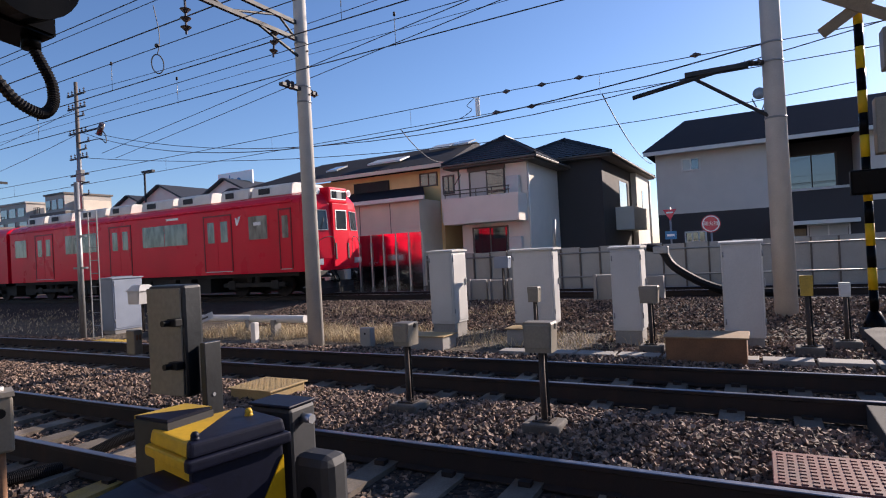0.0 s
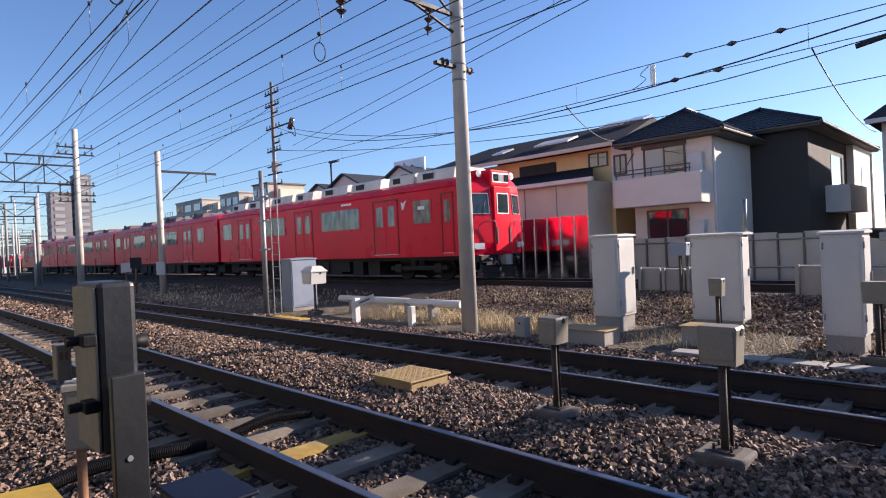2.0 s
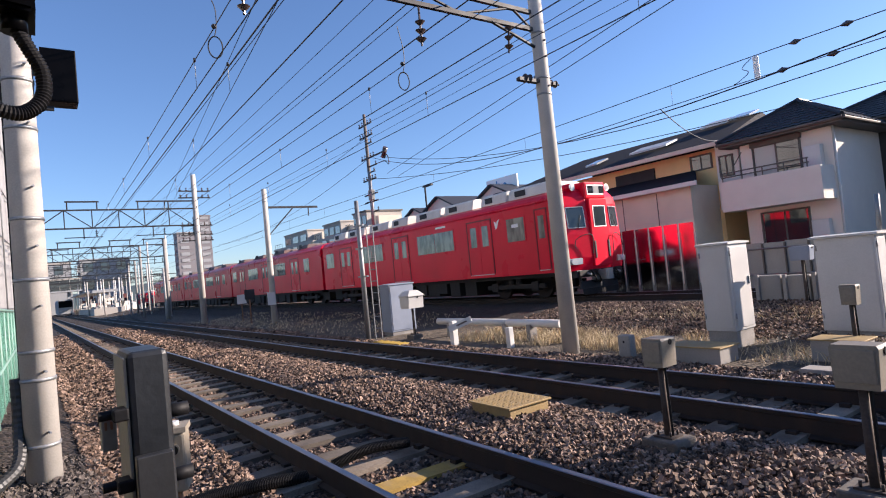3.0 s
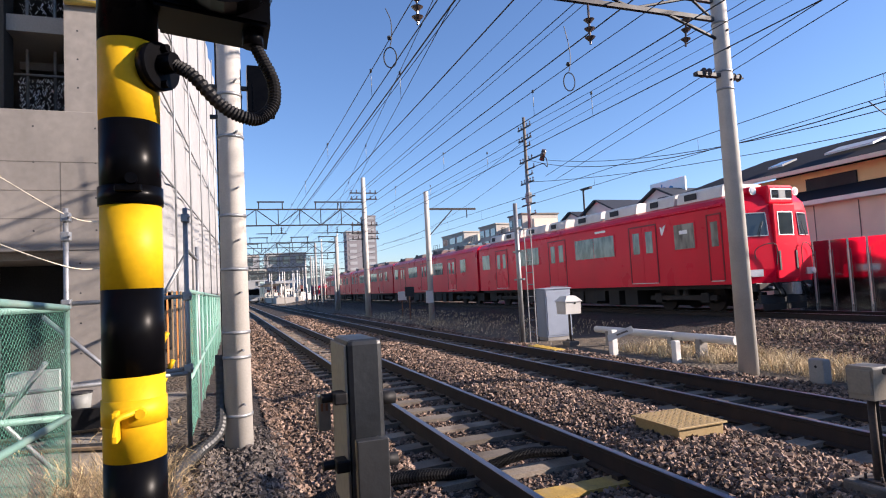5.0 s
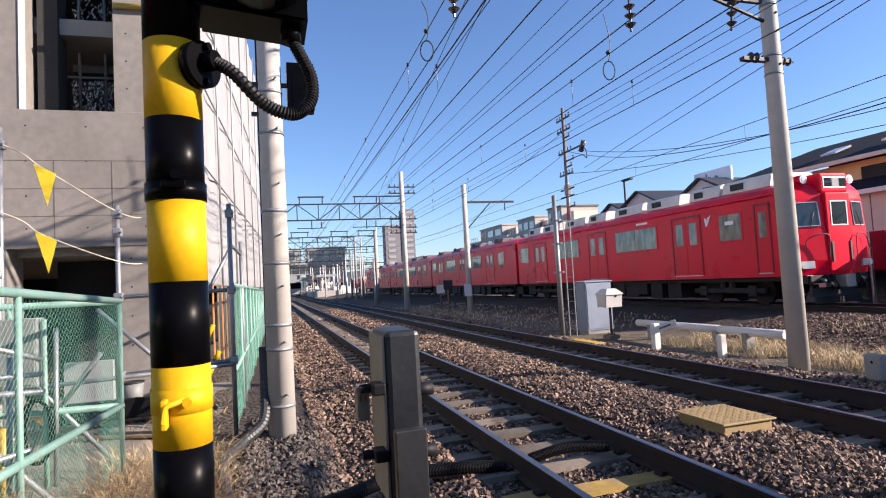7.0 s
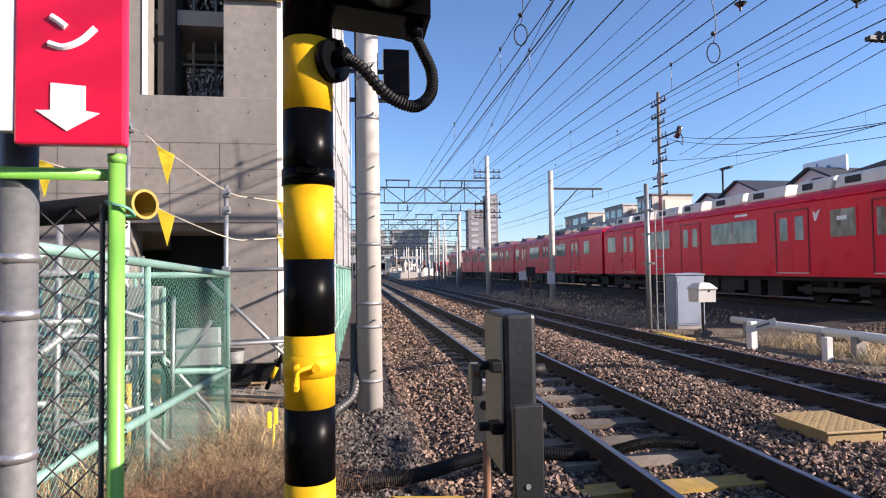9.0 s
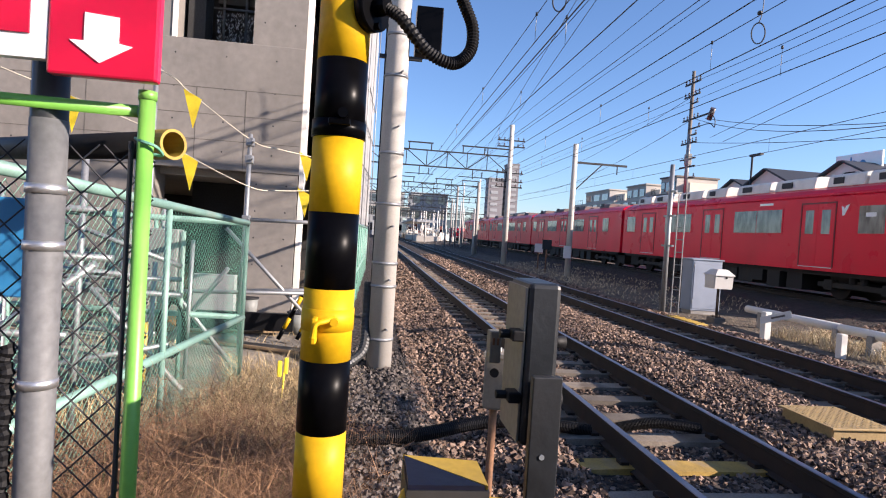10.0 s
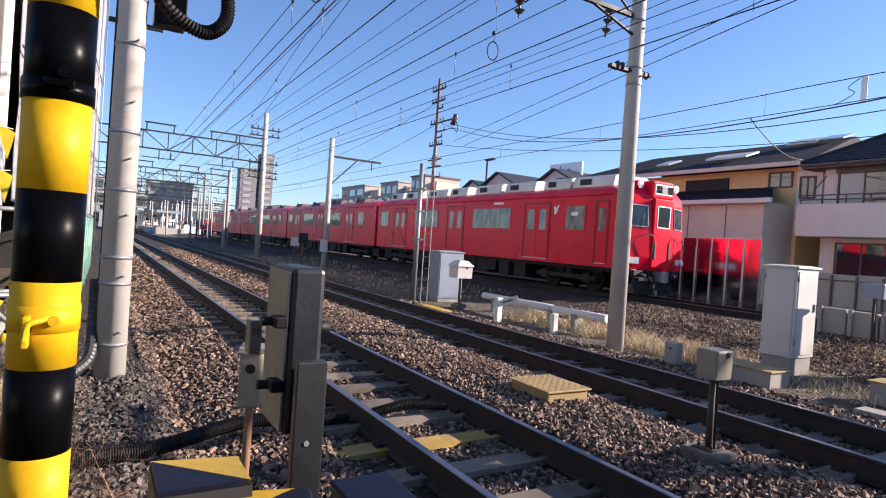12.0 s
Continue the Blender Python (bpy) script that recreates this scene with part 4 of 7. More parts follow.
def span_wire(y, z, r, sag, label, x0=-160.0, x1=24.0, base=-7.15, span=29.5, lean=0.0):
    pts, x = [], x1
    while x > x0:
        u = ((x - base) / span) % 1
        pts.append((x, y + lean * max(base - x, -14), z - sag * 4 * u * (1 - u)))
        x -= 2.0
    wire("overhead_wire", pts, r, label)


for y, z, r, sag in ((3.13, 5.80, 0.008, 0.04), (3.13, 5.29, 0.009, 0.0), (3.80, 5.90, 0.014, 0.05), (3.86, 5.88, 0.007, 0.05), (5.29, 6.57, 0.014, 0.06), (5.69, 6.48, 0.006, 0.05), (6.18, 6.37, 0.009, 0.05), (6.28, 6.30, 0.007, 0.05), (7.05, 6.33, 0.013, 0.05), (6.54, 5.64, 0.008, 0.04), (6.56, 5.12, 0.010, 0.0), (8.17, 5.70, 0.008, 0.04), (7.91, 5.15, 0.010, 0.0), (8.70, 5.75, 0.005, 0.05)):
    span_wire(y, z, r, sag, "thin dark overhead line running along the tracks", lean=0.015)
for y, z, r, sag in ((15.67, 6.32, 0.012, 0.06), (15.67, 5.74, 0.011, 0.0)):
    span_wire(y, z, r, sag, "dark overhead line above the red train's track")
# the pair that crosses over from the first track to the second
for z, y0 in ((5.8, 3.40), (5.3, 3.42)):
    wire("overhead_wire", [(x, y0 + 0.108 * (-7.15 - x), z) for x in (14.0, 0.0, -7.15, -14.0, -22.0, -30.0, -36.7)], 0.006, "thin overhead line crossing over between the tracks")
# white sleeved droppers and thin ones further along
for y, zc, zm in ((3.13, 5.29, 5.80), (6.56, 5.12, 5.64), (8.0, 5.15, 5.70), (3.66, 5.3, 5.8)):
    over = y == 3.66
    for k, x in enumerate((-4.6, -10.2, -15.8, -21.4, -27.0)):
        yy = y + (0.108 * (-9.45 - x) if over else 0.015 * (-7.15 - x))
        d = thing("dropper", "short dropper with a white sleeve between two overhead lines", "wire", "droppers", (x, yy, 0))
        rod("cord", (0, 0, zc), (0, 0, zm), 0.004, "wire", d, seg=6)
        rod("sleeve", (0, 0, zc + 0.2), (0, 0, zc + 0.4), 0.007, "curtain", d, "pale plastic sleeve", seg=8)
        rod("clip", (0, 0, zm - 0.03), (0, 0, zm + 0.03), 0.022, "darksteel", d, seg=8)
for k in range(9):
    x = -3.0 - 6.0 * k
    u = ((x + 7.15) / 29.5) % 1
    wire("dropper", [(x, 15.67, 5.74), (x, 15.67, 6.0), (x, 15.67, 6.32 - 0.24 * u * (1 - u))], 0.005, "short thin dropper between overhead lines")
# loop of spare wire hanging below a line
for lx, ly, lz, top in ((-8.69, 6.5, 5.3, 6.33), (-8.76, 3.15, 5.48, 6.3)):
    bm = bmesh.new()
    add_tube(bm, [(lx + 0.03 * math.sin(a), ly + 0.10 * math.sin(a), lz + 0.17 * math.cos(a)) for a in (2 * math.pi * k / 20 for k in range(21))], 0.011, 6)
    add_tube(bm, spline([(lx, ly, lz + 0.17), (lx + 0.02, ly + 0.03, lz + 0.32), (lx + 0.03, ly + 0.03, lz + 0.6), (lx + 0.02, ly - 0.05, top)], 5), 0.008, 5)
    bmesh.ops.create_uvsphere(bm, u_segments=8, v_segments=6, radius=0.04, matrix=Matrix.Translation((lx, ly, lz + 0.33)))
    tagged(part("wire_loop", bm, "wire"), "dark loop of spare wire hanging from a line", "wire", "wire loops")
# service lines to the houses
for a, b, s in (((-36.0, 22.2, 9.2), (2.0, 13.6, 9.2), 0.0), ((-36.0, 23.1, 9.0), (4.0, 13.3, 9.0), 0.0), ((-34.2, 20, 9.9), (0.9, 12.3, 5.3), 1.6), ((-33, 20, 9.7), (6, 19, 7.6), 2.2), ((-34.7, 20, 8.5), (4, 26, 7.2), 1.2), ((-34.7, 20, 12.3), (14, 17, 12.6), 0.8), ((-34.7, 20, 11.4), (-90, 23, 10.5), 1.0), ((-34.7, 20, 9.9), (-90, 24, 9.0), 1.2), ((-9.4, 15.67, 5.74), (-13.6, 26.3, 6.4), 0.3), ((-2.95, 15.67, 5.74), (-4.2, 32.3, 5.85), 0.4)):
    a, b = Vector(a), Vector(b)
    wire("service_wire", [tuple(a.lerp(b, k / 16) - Vector((0, 0, s * 4 * (k / 16) * (1 - k / 16)))) for k in range(17)], 0.016, "sagging dark service line towards the houses")

for x, z in ((-5.7, 6.3), (-4.62, 6.3), (-3.55, 6.3), (-6.05, 5.74), (-4.95, 5.74), (-0.6, 6.3)):
    bm = bmesh.new()
    add_rod(bm, (x - 0.13, 15.67, z), (x, 15.67, z), 0.015, 0.07, 10)
    add_rod(bm, (x, 15.67, z), (x + 0.13, 15.67, z), 0.07, 0.015, 10)
    tagged(part("line_insulator", bm, "porcelain"), "dark spindle insulator on an overhead line", "insulator", "line insulators")
tag = thing("line_tag", "white tag with a curl of wire hanging between lines", "tag", at=(-6.64, 15.67, 0))
box("plate", (-0.07, -0.004, 5.72), (0.07, 0.004, 6.29), "sign_white", tag)
bm = bmesh.new()
add_tube(bm, spline([(-0.1, 0, 6.28), (-0.35, 0, 6.1), (-0.2, 0, 5.95), (-0.45, 0, 5.8), (-0.6, 0, 5.75)], 6), 0.01, 5)
part("curl", bm, "wire", tag)


# ---- houses beyond the fence ----
# the nearest houses are planned at five sixths of their distance and size, then set to full scale
FULL = Matrix.Translation(Vector((0.25, 0.4, 1.7)) * -0.2) @ Matrix.Scale(1.2, 4)


def tiled(bm, a, b, c, d, rows, cols, wave=0.03, step=0.03):
    """A roof slope between the eave a-b and the ridge d-c: overlapping courses of wavy tiles."""
    a, b, c, d = (Vector(p) for p in (a, b, c, d))
    nrm = (b - a).cross(d - a).normalized()
    if nrm.z < 0:
        nrm = -nrm
    n = cols * 2
    prev = None
    for j in range(rows):
        t0, t1 = j / rows, (j + 1) / rows
        lo, hi = [], []
        for i in range(n + 1):
            s = i / n
            w = nrm * (wave * (i % 2))
            lo.append(bm.verts.new(a.lerp(d, t0).lerp(b.lerp(c, t0), s) + w + nrm * step))
            hi.append(bm.verts.new(a.lerp(d, t1).lerp(b.lerp(c, t1), s) + w))
        for i in range(n):
            bm.faces.new((lo[i], lo[i + 1], hi[i + 1], hi[i]))
            if prev:
                bm.faces.new((prev[i], prev[i + 1], lo[i + 1], lo[i]))
        prev = hi


def hip_roof(house, x0, x1, y0, y1, z0, h, over, material="roof"):
    X0, X1, Y0, Y1 = x0 - over, x1 + over, y0 - over, y1 + over
    w = min(X1 - X0, Y1 - Y0) / 2
    if X1 - X0 >= Y1 - Y0:
        r0, r1 = (X0 + w, (Y0 + Y1) / 2, z0 + h), (X1 - w, (Y0 + Y1) / 2, z0 + h)
        q = [((X0, Y0, z0), (X1, Y0, z0), r1, r0), ((X1, Y1, z0), (X0, Y1, z0), r0, r1), ((X1, Y0, z0), (X1, Y1, z0), r1, r1), ((X0, Y1, z0), (X0, Y0, z0), r0, r0)]
    else:
        r0, r1 = ((X0 + X1) / 2, Y0 + w, z0 + h), ((X0 + X1) / 2, Y1 - w, z0 + h)
        q = [((X0, Y0, z0), (X1, Y0, z0), r0, r0), ((X1, Y0, z0), (X1, Y1, z0), r1, r0), ((X1, Y1, z0), (X0, Y1, z0), r1, r1), ((X0, Y1, z0), (X0, Y0, z0), r0, r1)]
    bm = bmesh.new()
    for s in q:
        ln = (Vector(s[1]) - Vector(s[0])).length
        tiled(bm, *s, 10, max(int(ln / 0.3), 3))
    roof = part("roof", bm, material, house)
    bm = bmesh.new()
    for p in ((X0, Y0, z0), (X0, Y1, z0)):
        add_rod(bm, Vector(p) + Vector((0, 0, 0.05)), Vector(r0) + Vector((0, 0, 0.06)), 0.07, seg=8)
    for p in ((X1, Y0, z0), (X1, Y1, z0)):
        add_rod(bm, Vector(p) + Vector((0, 0, 0.05)), Vector(r1 if X1 - X0 >= Y1 - Y0 else (r0 if p[1] == Y0 else r1)) + Vector((0, 0, 0.06)), 0.07, seg=8)
    add_rod(bm, Vector(r0) + Vector((0, 0, 0.06)), Vector(r1) + Vector((0.01, 0, 0.06)), 0.09, seg=8)
    part("ridge_tiles", bm, material, roof)
    bm = bmesh.new()
    add_box(bm, (X0 + 0.03, Y0 + 0.03, z0 - 0.16), (X1 - 0.03, Y1 - 0.03, z0 - 0.005))
    part("eave", bm, "trim", house)
    bm = bmesh.new()
    add_rod(bm, (X0, Y0 - 0.03, z0 - 0.05), (X1, Y0 - 0.03, z0 - 0.05), 0.055, seg=8)
    add_rod(bm, (X1 + 0.03, Y0, z0 - 0.05), (X1 + 0.03, Y1, z0 - 0.05), 0.055, seg=8)
    part("gutter", bm, "whitetrim" if material == "roofslate" else "trim", house)


def house_window(house, x0, x1, z0, z1, y, panes=2, glass=("curtain", "glass"), frame="trim"):
    """A sliding window in a wall that faces the tracks."""
    bm = bmesh.new()
    for a, b in (((x0 - 0.06, z0 - 0.06), (x1 + 0.06, z0)), ((x0 - 0.06, z1), (x1 + 0.06, z1 + 0.06)), ((x0 - 0.06, z0), (x0, z1)), ((x1, z0), (x1 + 0.06, z1))):
        add_box(bm, (a[0], y - 0.05, a[1]), (b[0], y + 0.02, b[1]))
    for k in range(1, panes):
        xm = x0 + (x1 - x0) * k / panes
        add_box(bm, (xm - 0.025, y - 0.04, z0), (xm + 0.025, y + 0.02, z1))
    w = part("window", bm, frame, house)
    for k in range(panes):
        a, b = x0 + (x1 - x0) * k / panes, x0 + (x1 - x0) * (k + 1) / panes
        box("pane", (a + 0.02, y - 0.022, z0), (b - 0.02, y - 0.012, z1), glass[k % len(glass)], w)
    return w


# beige house with a long balcony
h1 = thing("house", "two-storey beige house with a long balcony and dark tiled hip roof", "house", "houses")
h1.matrix_basis = FULL
box("wall", (-10.5, 22.0, -0.1), (-7.5, 26.1, 5.2), "house_beige", h1)
hip_roof(h1, -10.5, -7.5, 22.0, 26.0, 5.35, 1.2, 0.55)
bal = box("balcony", (-10.85, 21.0, 2.82), (-7.55, 21.12, 3.9), "house_beige", h1, bevel=0.01)
bm = bmesh.new()
add_box(bm, (-10.85, 21.12, 2.82), (-7.55, 22.0, 2.98))
add_box(bm, (-10.85, 21.12, 2.98), (-10.73, 22.0, 3.9))
add_box(bm, (-7.67, 21.12, 2.98), (-7.55, 22.0, 3.9))
part("balcony_floor", bm, "house_beige", bal)
bm = bmesh.new()
for z in (4.05, 4.2):
    add_rod(bm, (-10.8, 21.06, z), (-7.9, 21.06, z), 0.022, seg=6)
for k in range(5):
    add_rod(bm, (-10.75 + 0.7 * k, 21.06, 3.88), (-10.75 + 0.7 * k, 21.06, 4.2), 0.02, seg=6)
part("balcony_rail", bm, "trim", bal)
house_window(h1, -10.0, -8.5, 3.2, 5.0, 22.0)
house_window(h1, -9.95, -8.45, 0.75, 2.62, 22.0, glass=("glass", "glass"))
box("shutter_box", (-10.1, 21.9, 5.02), (-8.4, 22.0, 5.2), "trim", h1)
for z in (3.9, 1.45):
    box("air_conditioner", (-8.3, 21.72, z), (-7.78, 22.0, z + 0.75), "whitetrim", h1, bevel=0.02)
rod("downpipe", (-7.46, 22.05, 0), (-7.46, 22.05, 5.2), 0.04, "whitetrim", h1)
rod("laundry_pole", (-10.5, 21.5, 4.5), (-10.2, 21.5, 4.9), 0.02, "trim", h1)

# dark grey house behind it
h2 = thing("house", "dark grey two-storey house with a pale side balcony", "house", "houses")
h2.matrix_basis = Matrix.Translation(Vector((0.25, 0.4, 1.7)) * -0.146) @ Matrix.Scale(1.146, 4)
box("wall", (-10.5, 27.4, -0.1), (-5.75, 39.0, 5.75), "house_dark", h2)
hip_roof(h2, -10.5, -5.75, 27.4, 39.0, 5.9, 1.35, 0.6)
# The sunlit stretch of this side is painted in as a pale slab.
box("side_wall", (-5.75, 34.5, -0.1), (-5.45, 39.0, 5.7), "house_white", h2, "side wall with sunlight painted in as a pale face")
bal = box("balcony", (-5.75, 30.0, 2.4), (-4.85, 34.4, 2.55), "house_white", h2)
bm = bmesh.new()
add_box(bm, (-4.97, 30.0, 2.55), (-4.85, 34.4, 3.55))
add_box(bm, (-5.75, 30.0, 2.55), (-4.97, 30.12, 3.55))
part("balcony_front", bm, "house_white", bal)
box("side_window", (-5.76, 31.2, 3.4), (-5.73, 33.4, 5.0), "glass", h2)
box("side_window", (-5.46, 36.2, 3.6), (-5.43, 36.9, 4.8), "glass", h2)
rod("downpipe", (-5.4, 38.8, 0), (-5.4, 38.8, 5.6), 0.05, "whitetrim", h2)

# grey house with a dark band at the right
h3 = thing("house", "large warm grey house with a dark ground-floor band and slate roof", "house", "houses")
h3.matrix_basis = FULL
box("wall", (-3.3, 27.0, 2.85), (1.35, 35.0, 5.6), "house_grey", h3)
# The recess's shade is painted in by giving this wall the dark siding.
box("wall", (1.35, 29.0, 2.85), (4.1, 35.0, 5.6), "house_dark", h3, "recess wall painted dark for its shade")
box("wall", (4.1, 27.0, 2.85), (9.5, 35.0, 5.6), "house_grey", h3)
box("lower_wall", (-3.3, 27.01, -0.1), (9.5, 35.0, 2.85), "house_dark", h3, "dark grey lower wall")
box("balcony_front", (1.35, 26.95, 2.2), (4.1, 27.1, 3.4), "house_dark", h3)
box("balcony_cap", (1.35, 26.9, 3.4), (4.1, 27.12, 3.5), "house_grey", h3)
house_window(h3, 1.8, 3.5, 3.4, 5.0, 29.0, glass=("glass",), frame="trim")
house_window(h3, -2.2, -1.55, 4.72, 5.15, 27.0, glass=("curtain", "glass"), frame="whitetrim")
house_window(h3, -2.2, -1.45, 1.6, 2.0, 27.0, panes=3, glass=("glass",), frame="whitetrim")
house_window(h3, 2.3, 3.6, 0.1, 2.0, 27.0, glass=("curtain",), frame="whitetrim")
house_window(h3, 5.0, 6.6, 0.4, 2.2, 27.0, glass=("curtain", "glass"), frame="whitetrim")
house_window(h3, 5.2, 6.4, 3.7, 5.0, 27.0, frame="trim")
box("porch_roof", (1.0, 26.2, 2.05), (3.9, 27.0, 2.2), "house_white", h3)
box("garage_front", (1.0, 26.93, 0.0), (2.2, 26.99, 1.9), "wood", h3, "ochre garage opening")
bm = bmesh.new()
ov = 0.45
add_quad(bm, (-3.3 - ov, 26.4, 5.6), (10.2, 26.4, 5.6), (10.2, 31.0, 7.6), (-2.4, 31.0, 7.6))
add_quad(bm, (10.2, 35.6, 5.6), (-3.3 - ov, 35.6, 5.6), (-2.4, 31.0, 7.6), (10.2, 31.0, 7.6))
add_quad(bm, (-3.3 - ov, 35.6, 5.6), (-3.3 - ov, 26.4, 5.6), (-2.4, 31.0, 7.6), (-2.4, 31.0, 7.6001))
bmesh.ops.remove_doubles(bm, verts=bm.verts[:], dist=0.001)
bmesh.ops.solidify(bm, geom=bm.faces[:], thickness=0.12)
part("roof", bm, "roofslate", h3)
box("eave", (-3.7, 26.38, 5.42), (10.2, 26.5, 5.58), "whitetrim", h3)
bm = bmesh.new()
for s in (0, 1):
    add_rod(bm, (0.9, 30.5, 7.3), (1.2 - 0.6 * s, 30.7, 8.1), 0.03, seg=6)
bmesh.ops.create_uvsphere(bm, u_segments=12, v_segments=8, radius=0.28, matrix=Matrix.Translation((0.9, 30.6, 8.3)) @ Matrix.Diagonal((1, 0.4, 1, 1)))
part("dish_antenna", bm, "galv", h3)

# ochre house with a low wing, behind the train's nose
h0 = thing("house", "ochre two-storey house with a long dark roof and tan wing", "house", "houses")
h0.matrix_basis = FULL
box("wall", (-22.5, 22.5, -0.1), (-11.6, 29.0, 5.45), "house_yellow", h0)
box("wing_wall", (-17.5, 20.6, -0.1), (-11.75, 22.49, 4.0), "house_tan", h0)
bm = bmesh.new()
add_quad(bm, (-23.4, 21.8, 5.55), (-11.0, 21.8, 5.55), (-11.9, 27.0, 7.3), (-22.0, 27.0, 7.3))
add_quad(bm, (-11.0, 30.5, 5.55), (-23.4, 30.5, 5.55), (-22.0, 27.0, 7.3), (-11.9, 27.0, 7.3))
add_quad(bm, (-11.0, 21.8, 5.55), (-11.0, 30.5, 5.55), (-11.9, 27.0, 7.3), (-11.9, 27.0, 7.3001))
bmesh.ops.remove_doubles(bm, verts=bm.verts[:], dist=0.001)
bmesh.ops.solidify(bm, geom=bm.faces[:], thickness=0.14)
roof = part("roof", bm, "roofslate", h0)
for x, w, k in ((-16.2, 1.9, 0.3), (-18.6, 0.7, 0.25), (-14.0, 1.2, 0.75), (-12.8, 0.9, 0.8)):
    bm = bmesh.new()
    y0, z0 = 21.8 + 5.2 * k, 5.55 + 1.75 * k
    add_prism(bm, [(y0, z0 + 0.10), (y0 + 0.9, z0 + 0.40), (y0 + 0.9, z0 + 0.48), (y0, z0 + 0.18)], 0, x, x + w)
    part("roof_panel", bm, "whitetrim" if w > 1 else "curtain", roof, "pale skylight panel")
box("eave", (-23.3, 21.74, 5.4), (-11.1, 21.84, 5.56), "house_tan", h0)
# Dark slab on the wall paints the loggia's shade.
box("loggia", (-16.4, 22.42, 4.3), (-14.4, 22.52, 5.2), "interior", h0, "loggia opening painted dark as shade")
box("loggia_parapet", (-16.6, 22.3, 4.15), (-14.2, 22.5, 4.45), "house_tan", h0)
bm = bmesh.new()
add_quad(bm, (-17.9, 20.3, 4.05), (-11.3, 20.3, 4.05), (-12.6, 22.5, 4.75), (-17.9, 22.5, 4.75))
bmesh.ops.remove_doubles(bm, verts=bm.verts[:], dist=0.001)
bmesh.ops.solidify(bm, geom=bm.faces[:], thickness=0.1)
part("wing_roof", bm, "roofslate", h0)
box("fascia", (-17.9, 20.22, 3.92), (-11.3, 20.32, 4.08), "house_white", h0)
for x in (-16.4, -14.8, -13.2):
    box("cladding_joint", (x, 20.585, 0), (x + 0.03, 20.6, 3.9), "trim", h0)
house_window(h0, -12.7, -11.9, 4.75, 5.25, 22.5, glass=("glass",))
# Cream in place of ochre paints sunlight onto this end of the house.
box("corner_bay", (-11.62, 22.35, 3.0), (-10.75, 24.4, 5.5), "house_white", h0, "corner bay with sunlight painted in as cream")
box("bay_cornice", (-11.7, 22.25, 5.5), (-10.6, 24.5, 5.62), "house_white", h0)
box("bay_window", (-10.752, 22.6, 4.0), (-10.735, 23.2, 4.9), "glass", h0)
house_window(h0, -11.45, -11.0, 4.3, 5.0, 22.35, panes=2, glass=("glass",))

# gabled houses further along, behind the train roof
def gable_house(x, y, w, d, z, h, wall, label):
    g = thing("house", label, "house", "far houses", (x, y, 0))
    if y < 30:
        g.matrix_basis = FULL @ g.matrix_basis
    bm = bmesh.new()
    add_prism(bm, [(-w / 2, 0), (w / 2, 0), (w / 2, z), (0, z + h), (-w / 2, z)], 1, 0, d)
    part("wall", bm, wall, g)
    bm = bmesh.new()
    o = 0.5
    for s in (-1, 1):
        k = h / (w / 2)
        add_quad(bm, (s * (w / 2 + o), -o, z - o * k + 0.1), (0, -o, z + h + 0.1), (0, d, z + h + 0.1), (s * (w / 2 + o), d, z - o * k + 0.1))
    bmesh.ops.remove_doubles(bm, verts=bm.verts[:], dist=0.001)
    bmesh.ops.solidify(bm, geom=bm.faces[:], thickness=0.2)
    part("roof", bm, "roof", g)
    house_window(g, -1.0, 1.0, z - 2.2, z - 0.6, 0.0, frame="whitetrim")
    house_window(g, w / 2 - 2.2, w / 2 - 0.8, z - 2.0, z - 0.8, 0.0, frame="whitetrim")


gable_house(-51, 45, 8, 9, 9.2, 1.9, "house_white", "pale house with a dark gabled roof")
gable_house(-62, 45, 9, 9, 9.4, 2.1, "house_beige", "beige house with a dark gabled roof")
gable_house(-69.5, 46, 7, 9, 9.4, 1.6, "house_white", "pale house with a low gabled roof")
gable_house(-29.5, 27, 9, 9, 4.9, 1.6, "house_tan", "tan house with a dark roof behind the train")
bb = thing("billboard", "white rooftop billboard with blue shapes", "billboard", at=(-52.5, 48, 0))
box("board", (-2.9, 0, 10.6), (2.7, 0.2, 12.4), "sign_white", bb)
rod("blue_shape", (-0.6, -0.02, 11.35), (-0.6, 0.0, 11.35), 0.4, "blue", bb, seg=20)
box("blue_shape", (-1.05, -0.02, 11.0), (-0.85, -0.004, 12.1), "blue", bb)
rod("blue_shape", (0.5, -0.02, 11.35), (0.5, 0.0, 11.35), 0.36, "blue", bb, seg=20)
rod("support", (0, 0.1, 0), (0, 0.1, 10.6), 0.3, "galv", bb)
lamp = thing("street_lamp", "slim dark street lamp beyond the houses", "street lamp", at=(-64, 44.5, 0))
rod("post", (0, 0, 0), (0, 0, 13.3), 0.12, "darksteel", lamp)
box("lamp_head", (-0.3, -0.2, 13.2), (1.7, 0.2, 13.45), "darksteel", lamp)


